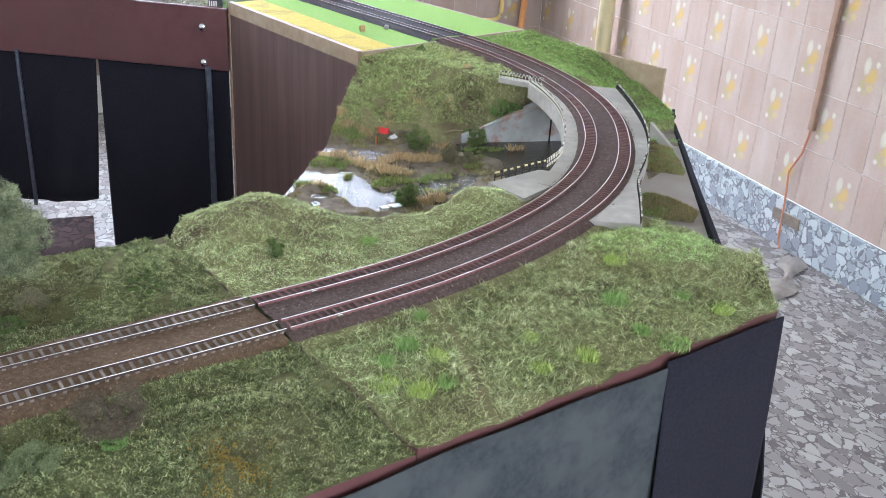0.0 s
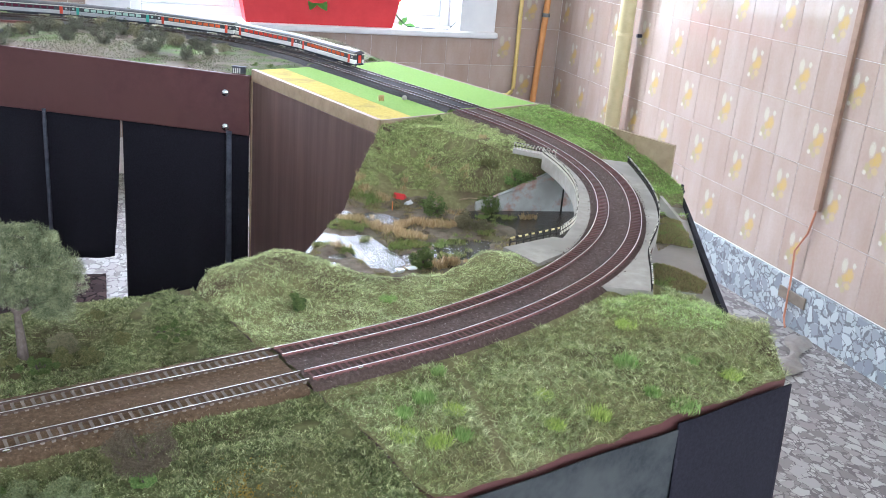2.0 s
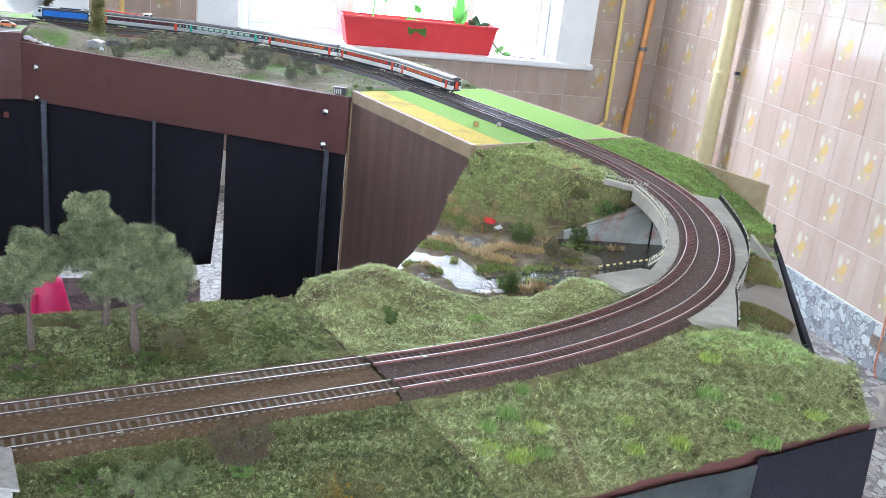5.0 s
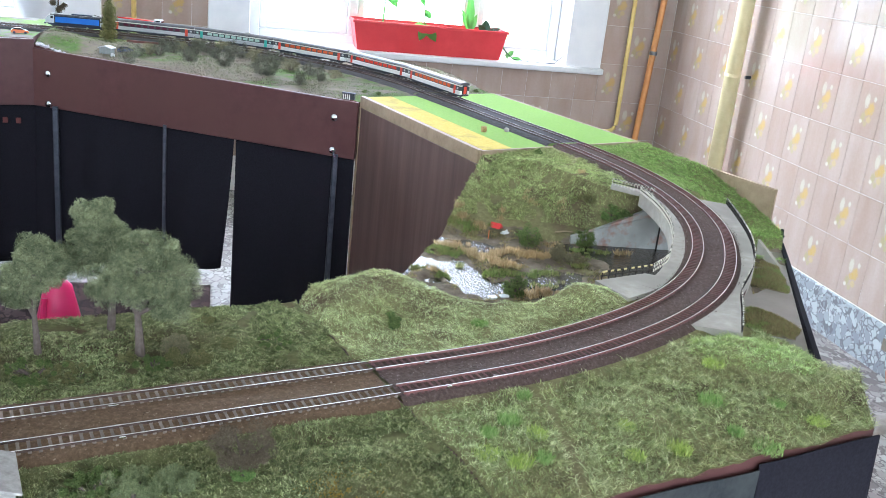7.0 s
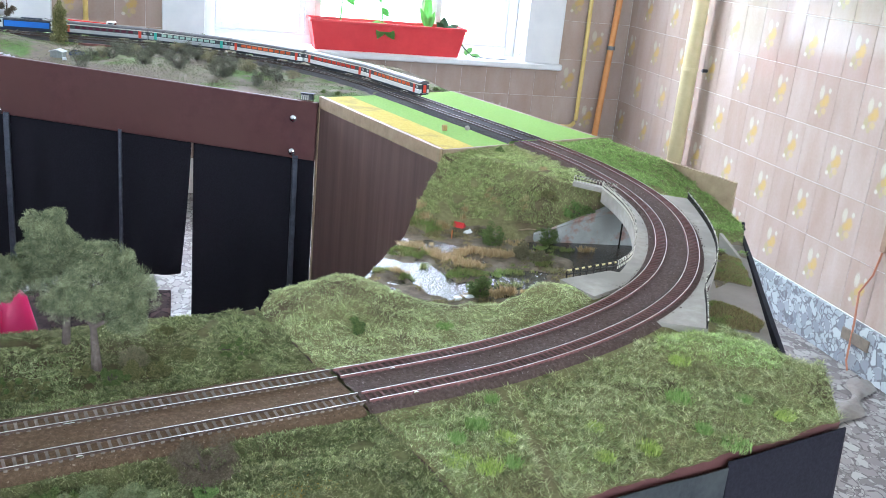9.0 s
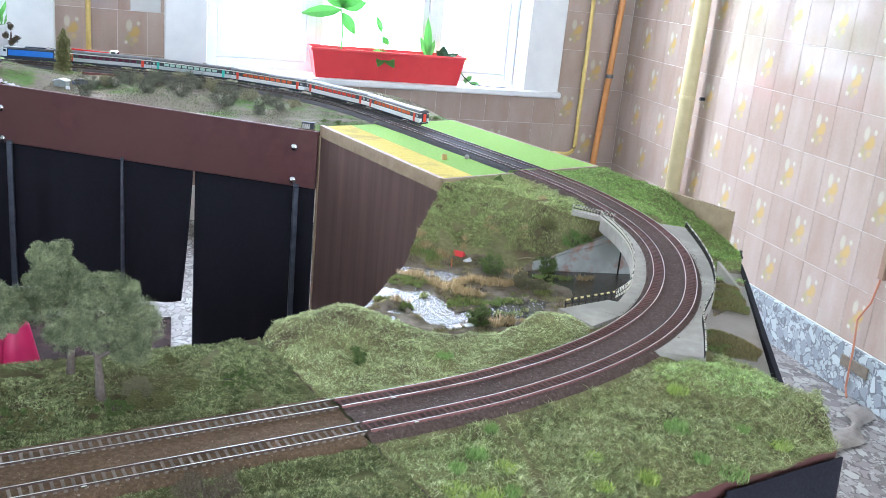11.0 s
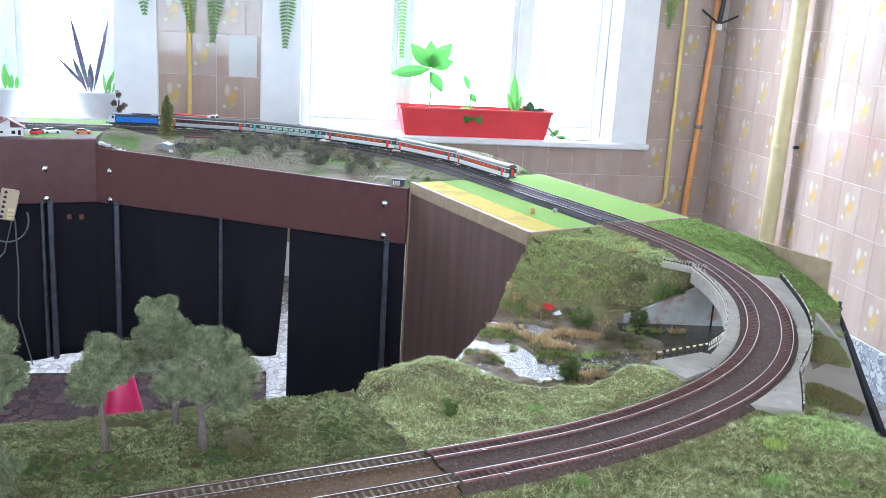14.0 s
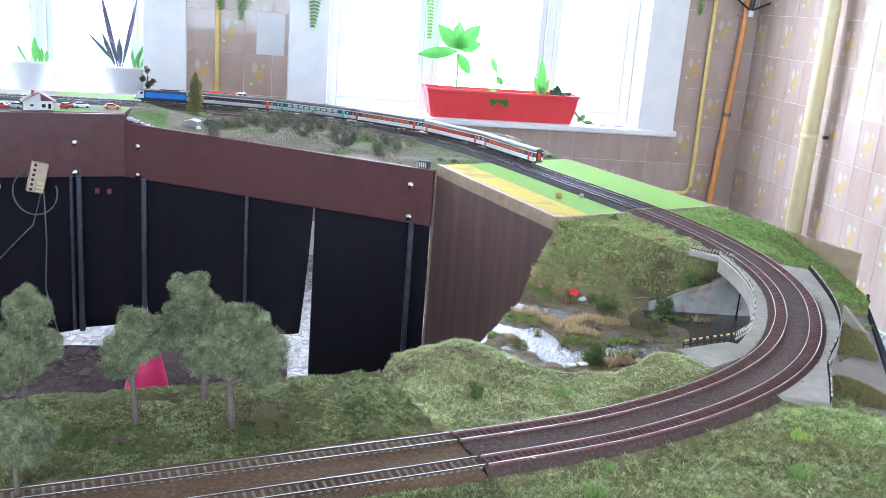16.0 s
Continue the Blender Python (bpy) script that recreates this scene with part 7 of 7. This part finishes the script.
# wire and floor clutter by the plinth
copper = mat("orange_wire", (0.40, 0.15, 0.08), 0.4)
tagged(new("wall_cable", bm_mesh("wall_cable", tube([(XR - 0.010, 2.60, 0.45), (XR - 0.012, 2.615, 0.36), (XR - 0.012, 2.66, 0.28), (XR - 0.018, 2.64, 0.17), (XR - 0.020, 2.632, 0.03), (XR - 0.035, 2.60, 0.006)], 0.004, 8), copper)), "thin orange cable running down the tiled wall", "cable")
tagged(new("cable_cover", bm_mesh("cable_cover", box((XR - 0.016, 2.585, 0.45), (XR - 0.001, 2.612, 1.5), 0.002), dark_pipe)), "narrow brown cable cover fixed to the tiles", "cable cover")
tagged(new("cover_plate", bm_mesh("cover_plate", box((XR - 0.020, 2.548, 0.095), (XR - 0.0125, 2.690, 0.138), 0.002), mottled("brown_plate", (0.13, 0.10, 0.075), (0.19, 0.15, 0.11), 40, 0.5, 0.1))), "small brown plate fixed over the stone plinth", "plate")
bag_mat = mottled("grey_brown_film", (0.17, 0.145, 0.125), (0.25, 0.22, 0.19), 30, 0.35, 0.2)
def film_ribbon(pts, half):
    """A crumpled strip of film that follows plan points on the floor."""
    line = spline(pts, 0.02)
    t = np.gradient(line, axis=0)
    t /= np.hypot(*t.T)[:, None]
    rows = []
    bm = bmesh.new()
    for i, ((x, y), (tx, ty)) in enumerate(zip(line, t)):
        w = half * (0.75 + 0.4 * math.sin(i * 0.55))
        rows.append([bm.verts.new((x + ty * w * k, y - tx * w * k, 0.004 + 0.016 * abs(math.sin(i * 0.8 + k * 2.1)) * (1.2 - abs(k)))) for k in (-1, -0.5, 0, 0.5, 1)])
    for u, w in zip(rows, rows[1:]):
        for k in range(4):
            bm.faces.new((u[k], u[k + 1], w[k + 1], w[k]))
    return bm


film = bm_mesh("film_strip", film_ribbon([(2.262, 2.52), (2.136, 2.390), (1.995, 2.280), (1.90, 2.235)], 0.042), bag_mat, True)
tagged(new("film_strip", film), "crumpled grey-brown strip of plastic film on the floor", "plastic film")
film = bm_mesh("film_strip", film_ribbon([(2.046, 2.489), (2.020, 2.43), (2.000, 2.36), (1.96, 2.27)], 0.024), bag_mat, True)
tagged(new("film_strip", film), "thin crumpled strip of brown plastic film on the floor", "plastic film")

# power strip with cables on the curtain
yb = P2[1] + (-0.795 - P2[0]) * (P3[1] - P2[1]) / (P3[0] - P2[0]) - 0.02
strip = tagged(empty("power_strip", Matrix.Translation((-0.795, yb, 0.742)) @ Matrix.Rotation(0.29, 4, "Z") @ Matrix.Rotation(0.22, 4, "Y")), "beige multi-socket power strip hanging on the curtain", "power strip")
beige = mottled("beige_plastic", (0.48, 0.38, 0.26), (0.56, 0.46, 0.33), 30, 0.4, 0.05)
cream = mat("cream_plug", (0.72, 0.62, 0.36), 0.35)
part("case", box((-0.024, -0.012, -0.045), (0.024, 0.012, 0.045), 0.003), beige, strip)
for i in range(6):
    part("socket", tube([(-0.012, -0.0115, -0.036 + i * 0.0145), (-0.012, -0.0135, -0.036 + i * 0.0145)], 0.0045, 10), under_blue, strip)
for i in range(3):
    part("plug", box((0.002, -0.022, -0.040 + i * 0.011), (0.021, -0.0121, -0.031 + i * 0.011), 0.001), cream, strip)
grey_wire = mat("grey_wire", (0.14, 0.14, 0.15), 0.5)
ring = [(-0.80 + 0.062 * math.cos(a), yb - 0.01, 0.700 + 0.068 * math.sin(a)) for a in np.linspace(1.9, 6.6, 20)]
tagged(new("cable", bm_mesh("cable", tube([(-0.808, yb, 0.698), *ring], 0.0025, 6), grey_wire)), "thin grey cable looped below the power strip", "cable")
tagged(new("cable", bm_mesh("cable", tube([(-0.785, yb, 0.70), (-0.81, yb - 0.005, 0.60), (-0.90, yb - 0.03, 0.50), (-1.0, yb - 0.06, 0.44)], 0.0025, 6), grey_wire)), "thin grey cable hanging across the black curtain", "cable")
tagged(new("cable", bm_mesh("cable", tube([(-0.778, yb, 0.70), (-0.774, yb - 0.005, 0.55), (-0.782, yb, 0.40), (-0.745, yb - 0.01, 0.25)], 0.0022, 6), grey_wire)), "thin grey cable hanging down the black curtain", "cable")
tagged(new("cable_clip", bm_mesh("cable_clip", box((-0.900, yb - 0.050, 0.712), (-0.886, yb - 0.036, 0.728), 0.002), white_paint)), "tiny white cable clip on the curtain", "clip")
for x in (-0.61, -0.645):
    tagged(new("red_tag", bm_mesh("red_tag", box((x, 2.935, 0.690), (x + 0.014, 2.939, 0.706), 0.001), mat("dull_red_tag", (0.14, 0.035, 0.03), 0.6))), "small dull red tag on the black curtain", "tag")

# flower box and plants on the sill
red_plastic = mottled("red_plastic", (0.58, 0.035, 0.045), (0.66, 0.055, 0.06), 10, 0.35, 0.04)
trough = tagged(empty("flower_box", Matrix.Translation((0.985, YW + 0.055, ZS))), "long red plastic flower box standing on the window sill", "flower box")
bm = bmesh.new()
def frustum(bm, w0, d0, w1, d1, z0, z1, flip=False):
    lo = [bm.verts.new((sx * w0 / 2, sy * d0 / 2, z0)) for sx, sy in ((-1, -1), (1, -1), (1, 1), (-1, 1))]
    hi = [bm.verts.new((sx * w1 / 2, sy * d1 / 2, z1)) for sx, sy in ((-1, -1), (1, -1), (1, 1), (-1, 1))]
    for i in range(4):
        q = (lo[i], lo[(i + 1) % 4], hi[(i + 1) % 4], hi[i])
        bm.faces.new(q[::-1] if flip else q)
    return lo, hi
o = frustum(bm, 0.735, 0.13, 0.790, 0.165, 0.0, 0.140)
i_ = frustum(bm, 0.727, 0.122, 0.778, 0.153, 0.01, 0.140, True)
bm.faces.new(o[0][::-1])
bm.faces.new(i_[0])
for k in range(4):
    bm.faces.new((o[1][k], o[1][(k + 1) % 4], i_[1][(k + 1) % 4], i_[1][k]))
part("tub", bm, red_plastic, trough)
rim = bmesh.new()
for lo, hi in (((-0.400, -0.087, 0.134), (0.400, -0.080, 0.147)), ((-0.400, 0.080, 0.134), (0.400, 0.087, 0.147)), ((-0.400, -0.080, 0.134), (-0.392, 0.080, 0.147)), ((0.392, -0.080, 0.134), (0.400, 0.080, 0.147))):
    add_box(rim, lo, hi, 0.001)
part("rim", rim, red_plastic, trough)
part("soil", box((-0.375, -0.068, 0.100), (0.375, 0.068, 0.122)), turf_near, trough, "dark potting soil")

leaf_green = mottled("house_plant_leaf", (0.08, 0.24, 0.03), (0.14, 0.36, 0.06), 30, 0.4, 0.1)


def let_light_through(m, color, amount):
    """Thin leaves glow a little when lit from behind."""
    k = m.node_tree
    tr = k.nodes.new("ShaderNodeBsdfTranslucent")
    tr.inputs[0].default_value = (*color, 1)
    mx = k.nodes.new("ShaderNodeMixShader")
    mx.inputs[0].default_value = amount
    k.links.new(k.nodes["Principled BSDF"].outputs[0], mx.inputs[1])
    k.links.new(tr.outputs[0], mx.inputs[2])
    k.links.new(mx.outputs[0], k.nodes["Material Output"].inputs[0])


let_light_through(leaf_green, (0.33, 0.58, 0.27), 0.5)
leaf_purple = mottled("purple_grey_leaf", (0.10, 0.085, 0.15), (0.17, 0.15, 0.24), 30, 0.45, 0.1)


def leaf(bm, base, tip, width, droop=0.0, normal=(0, -1, 0.3)):
    """One pointed leaf blade with a folded midrib."""
    b, t = Vector(base), Vector(tip)
    d = t - b
    side = d.cross(Vector(normal)).normalized()
    up = side.cross(d).normalized()
    rings = []
    for q, w in ((0.0, 0.12), (0.25, 0.8), (0.5, 1.0), (0.75, 0.7), (1.0, 0.04)):
        c = b + d * q - Vector((0, 0, droop * q * q))
        rings.append((bm.verts.new(c - side * width * w / 2 + up * width * 0.08 * w), bm.verts.new(c), bm.verts.new(c + side * width * w / 2 + up * width * 0.08 * w)))
    for u, v in zip(rings, rings[1:]):
        bm.faces.new((u[0], u[1], v[1], v[0]))
        bm.faces.new((u[1], u[2], v[2], v[1]))


def thick(ob, t=0.0012):
    so = ob.modifiers.new("thickness", "SOLIDIFY")
    so.thickness = t
    return ob


def plant(name, at, stem, leaves, material, label):
    root = tagged(empty(name, Matrix.Translation(at)), label, "plant")
    if stem:
        part("stem", tube(stem, 0.004, 7, 0.0025), leaf_green, root)
    for b, t, w, dr in leaves:
        bm = bmesh.new()
        leaf(bm, b, t, w, dr)
        thick(part("leaf", bm, material, root))
    return root


ty = YW + 0.055
big = plant("potted_plant", (0.745, ty, ZS + 0.118), [(0, 0, -0.01), (0.004, 0, 0.10), (-0.008, 0, 0.20)],
      [((-0.005, 0, 0.19), (-0.175, -0.02, 0.165), 0.055, 0.0), ((-0.005, 0, 0.20), (-0.095, -0.03, 0.30), 0.07, 0), ((-0.005, 0, 0.20), (0.08, -0.02, 0.31), 0.075, 0), ((-0.003, 0, 0.20), (0.10, 0.02, 0.23), 0.06, 0), ((0, 0, 0.18), (0.05, -0.03, 0.09), 0.05, 0.0), ((-0.004, 0, 0.2), (0.0, 0.03, 0.32), 0.06, 0)],
      leaf_green, "broad-leaved green house plant in the flower box")
big.scale = (1.2, 1.2, 1.12)
plant("potted_plant", (0.965, ty, ZS + 0.118), [(0, 0, -0.01), (-0.01, -0.02, 0.06), (-0.02, -0.03, 0.12)],
      [((-0.02, -0.03, 0.12), (-0.055, -0.04, 0.20), 0.030, 0), ((-0.01, -0.05, 0.03), (0.04, -0.10, -0.045), 0.055, 0), ((-0.01, -0.05, 0.03), (-0.045, -0.10, -0.045), 0.05, 0), ((-0.015, -0.03, 0.10), (0.015, -0.05, 0.06), 0.035, 0), ((-0.01, -0.04, 0.02), (-0.07, -0.07, 0.03), 0.03, 0)],
      leaf_green, "small green ivy spilling over the flower box")
plant("potted_plant", (1.20, ty, ZS + 0.118), None,
      [((0, 0, 0), (-0.015, 0, 0.21), 0.045, 0), ((0, 0, 0), (-0.055, -0.01, 0.12), 0.030, 0), ((0, 0, 0), (0.03, 0, 0.10), 0.03, 0), ((0.01, -0.02, 0.02), (0.0, -0.07, 0.01), 0.04, 0)],
      leaf_green, "upright green succulent in the flower box")
plant("potted_plant", (1.285, ty, ZS + 0.118), None,
      [((0, 0, 0), (0.07, -0.02, 0.04), 0.04, 0), ((0, 0, 0), (-0.05, -0.03, 0.05), 0.04, 0), ((0, 0, 0), (0.0, 0.02, 0.075), 0.05, 0), ((0, 0, 0), (0.04, -0.05, 0.03), 0.035, 0), ((0, 0, 0), (-0.03, -0.07, 0.0), 0.04, 0.0)],
      mottled("dark_plant_leaf", (0.02, 0.07, 0.03), (0.05, 0.13, 0.06), 30, 0.4, 0.1), "dark green leafy plant in the flower box")
plant("potted_plant", (1.43, YW + 0.02, ZS + 0.004), [(-0.06, 0.03, 0.08), (-0.02, 0, 0.02), (0.03, -0.01, 0.003)],
      [((-0.02, 0, 0.02), (0.0, -0.02, 0.05), 0.025, 0), ((0.0, 0, 0.01), (0.05, -0.02, 0.008), 0.022, 0), ((-0.03, 0, 0.03), (-0.03, -0.03, 0.008), 0.022, 0)], leaf_green, "thin green trailing shoot on the window sill")
tagged(new("sill_cable", bm_mesh("sill_cable", tube([(1.38, YW + 0.03, ZS + 0.06), (1.43, YW, ZS + 0.012), (1.52, YW, ZS + 0.004), (1.66, YW, ZS + 0.004), (1.70, YW + 0.03, ZS + 0.03), (1.735, YW - 0.006, ZS + 0.075)], 0.0022, 6), under_blue)), "thin black cable lying along the window sill", "cable")


def pot(name, x, y, r, h, label, skew=1.0):
    root = tagged(empty(name, Matrix.Translation((x, y, ZS))), label, "flower pot")
    bm = bmesh.new()
    add_lathe(bm, [(r * 0.66, 0), (r * 0.70, 0.004), (r * 0.97, h * 0.93), (r, h), (r * 0.94, h), (r * 0.90, h * 0.88), (r * 0.1, h * 0.87)], 28)
    part("vessel", bm, mottled("white_ceramic", (0.72, 0.73, 0.74), (0.78, 0.79, 0.80), 8, 0.2, 0.0), root, smooth=True)
    bm = bmesh.new()
    add_lathe(bm, [(r * 0.91, h * 0.87), (r * 0.88, h * 0.90), (r * 0.1, h * 0.905)], 20)
    part("soil", bm, turf_near, root, "dark potting soil")
    return root


pot("flower_pot", -0.878, YW + 0.07, 0.118, 0.148, "white ceramic flower pot on the window sill")
pot("flower_pot", -1.318, YW + 0.07, 0.112, 0.148, "white ceramic flower pot on the window sill")
plant("potted_plant", (-0.90, YW + 0.07, ZS + 0.14), None,
      [((-0.03, 0, 0), (-0.095, 0, 0.17), 0.022, 0), ((-0.03, 0, 0.02), (-0.16, 0, 0.16), 0.016, 0), ((-0.01, 0, 0), (-0.012, 0, 0.14), 0.030, 0), ((0.0, 0, 0), (0.075, 0, 0.34), 0.022, 0), ((-0.02, 0, 0), (-0.10, 0.01, 0.36), 0.026, 0)],
      leaf_purple, "tall narrow purple-grey leaved plant in a white pot")
plant("potted_plant", (-0.845, YW + 0.07, ZS + 0.14), None,
      [((0.0, 0, 0), (0.055, 0, 0.13), 0.018, 0), ((0.0, 0, 0), (0.03, 0, 0.09), 0.016, 0), ((0.0, 0, 0), (-0.01, 0, 0.095), 0.016, 0), ((0.02, 0, 0), (0.02, 0, 0.07), 0.014, 0), ((0.03, 0, 0), (0.065, 0, 0.09), 0.014, 0)],
      leaf_green, "short spiky green aloe in a white pot")
plant("potted_plant", (-1.30, YW + 0.07, ZS + 0.14), None,
      [((-0.04, 0, 0), (-0.085, 0, 0.085), 0.016, 0), ((0.0, 0, 0), (0.0, 0, 0.12), 0.03, 0), ((0.03, 0, 0), (0.03, 0, 0.07), 0.02, 0), ((0.05, 0, 0), (0.055, 0, 0.06), 0.02, 0), ((0.02, 0, 0), (0.015, -0.01, 0.08), 0.022, 0)],
      leaf_green, "short green succulent in a white pot")
# ferns hanging from above the windows, and a folded hanger
fern_mat = mottled("fern_leaf", (0.10, 0.26, 0.04), (0.17, 0.38, 0.07), 40, 0.5, 0.1)


let_light_through(fern_mat, (0.40, 0.58, 0.28), 0.5)


def fern(x, y, z_top, z_tip, spread, label):
    root = tagged(empty("hanging_fern", Matrix.Translation((x, y, z_tip))), label, "fern")
    part("stem", tube([(0, 0, 0), (spread * 0.4, 0, (z_top - z_tip) * 0.5), (spread, 0, z_top - z_tip)], 0.0016, 5), fern_mat, root)
    n = int((z_top - z_tip) / 0.016)
    bm = bmesh.new()
    for i in range(n):
        q = i / n
        c = Vector((spread * q, 0, (z_top - z_tip) * q))
        w = 0.012 + 0.03 * min(1, 2.5 * q)
        for s in (-1, 1):
            leaf(bm, c, c + Vector((s * w, 0, -0.010)), 0.011)
    thick(part("frond", bm, fern_mat, root), 0.0008)
    return root


fern(0.008, YW - 0.05, 1.60, 1.165, 0.02, "green fern frond hanging beside the window")
fern(0.582, YW - 0.012, 2.705, 1.150, -0.04, "pale green trailing fern before the window")
fern(-0.335, YW - 0.010, 1.60, 1.175, 0.03, "green fern frond hanging before the tiles")
fern(-0.425, YW - 0.06, 1.60, 1.215, -0.05, "green fern frond hanging before the tiles")
fern(-0.64, YW - 0.06, 1.60, 1.285, -0.02, "green fern frond hanging beside the window")
fern(1.955, YW - 0.05, 1.75, 1.365, 0.02, "dark green fern tip hanging beside the window")
hanger = tagged(empty("umbrella_hanger", Matrix.Translation((2.205, YW - 0.10, 1.375))), "black folding clothes hanger with wire hooks", "hanger")
part("shaft", tube([(0, 0, 0.02), (0.03, 0, 0.35)], 0.012, 8), under_blue, hanger)
part("hub", box((-0.012, -0.012, -0.010), (0.012, 0.012, 0.022), 0.002), white_paint, hanger)
for dx in (-0.11, 0.13):
    part("arm", tube([(0, 0, 0.02), (dx, -0.02, 0.085)], 0.005, 6), under_blue, hanger)
for s in (-1, 1):
    part("hook", tube([(s * 0.030, 0, 0.01), (s * 0.034, 0, -0.015), (s * 0.055, 0, -0.02), (s * 0.068, 0, 0.0)], 0.0025, 6), chrome, hanger)

# ---- wall tiles, one by one ----
def tile_mesh(name, w, h, material):
    bm = box((-w / 2, 0, -h / 2), (w / 2, 0.008, h / 2))
    front = [e for e in bm.edges if all(v.co.y < 0.001 for v in e.verts)]
    bmesh.ops.bevel(bm, geom=front, offset=0.0007, segments=1, affect="EDGES")
    return bm_mesh(name, bm, material)


GAP = 0.0012
full = {m: tile_mesh("tile", COL - GAP, ROW - GAP, m) for m in (tile_plain, tile_flower)}
grey_tile = tile_mesh("tile", COL - GAP, ROW - GAP, mottled("plain_grey_glaze", (0.52, 0.53, 0.52), (0.58, 0.59, 0.58), 8, 0.15, 0.0))


def lay(parent, me, m):
    """One tile, set by hand: never quite flat."""
    ob = new("tile", me)
    ob.parent = parent
    ob.matrix_basis = m @ Euler((RNG.normal(0, 0.0022), 0, RNG.normal(0, 0.0022))).to_matrix().to_4x4()
    return ob


far_tiles = bmesh.new()
turn_r = Euler((0, 0, radians(-90))).to_matrix().to_4x4()
for r in range(0, 7):
    for c in range(0, 40):
        y = YW - COL * (c + 0.5)
        z = ZBASE + 0.004 + ROW * (r + 0.5)
        flower = (c + r) % 2 == 1
        if c < 24:
            lay(wall_right, full[tile_flower if flower else tile_plain], Matrix.Translation((XR, y, z)) @ turn_r)
        else:
            add_box(far_tiles, (XR, y - COL / 2 + 0.001, z - ROW / 2 + 0.001), (XR + 0.008, y + COL / 2 - 0.001, z + ROW / 2 - 0.001))
for r in range(7, 12):
    for c in range(0, 40):
        y, z = YW - COL * (c + 0.5), ZBASE + 0.004 + ROW * (r + 0.5)
        add_box(far_tiles, (XR, y - COL / 2 + 0.001, z - ROW / 2 + 0.001), (XR + 0.008, y + COL / 2 - 0.001, z + ROW / 2 - 0.001))
tagged(part("tile_field", far_tiles, tile_plain, wall_right), kind="stuff")


def tile_strip(x0, x1, z0, rows, phase, parent, cut_top=None):
    """Courses of tiles on the window wall between two edges, cut at the ends."""
    for r in range(rows):
        z = z0 + ROW * (r + 0.5)
        x = x0
        i = 0
        while x < x1 - 0.01:
            w = min(COL, x1 - x)
            flower = (i + r + phase) % 2 == 0 and w > 0.11
            top = z + ROW / 2
            if w > COL - 0.004 and (cut_top is None or top <= cut_top + 0.002):
                lay(parent, full[tile_flower if flower else tile_plain], Matrix.Translation((x + COL / 2, YW, z)))
            else:
                h = min(top, cut_top if cut_top else top) - (z - ROW / 2)
                if h > 0.01:
                    lay(parent, tile_mesh("tile", w - GAP, h - GAP, tile_plain), Matrix.Translation((x + w / 2, YW, z - ROW / 2 + h / 2)))
            x += COL
            i += 1


Z0 = ZBASE + 0.004
tile_strip(W1[1] + 0.197, XR, Z0, 8, 0, wall_window)
tile_strip(W1[0] - 0.19, W1[1] + 0.197, Z0, 3, 1, wall_window, ZS - 0.034)
tile_strip(W2[1] + 0.197, W1[0] - 0.192, 0.407, 6, 0, wall_window)
tile_strip(W2[0] - 0.19, W2[1] + 0.197, Z0, 3, 1, wall_window, ZS - 0.034)
lay(wall_window, grey_tile, Matrix.Translation((-0.192, YW - 0.0024, 1.107)))
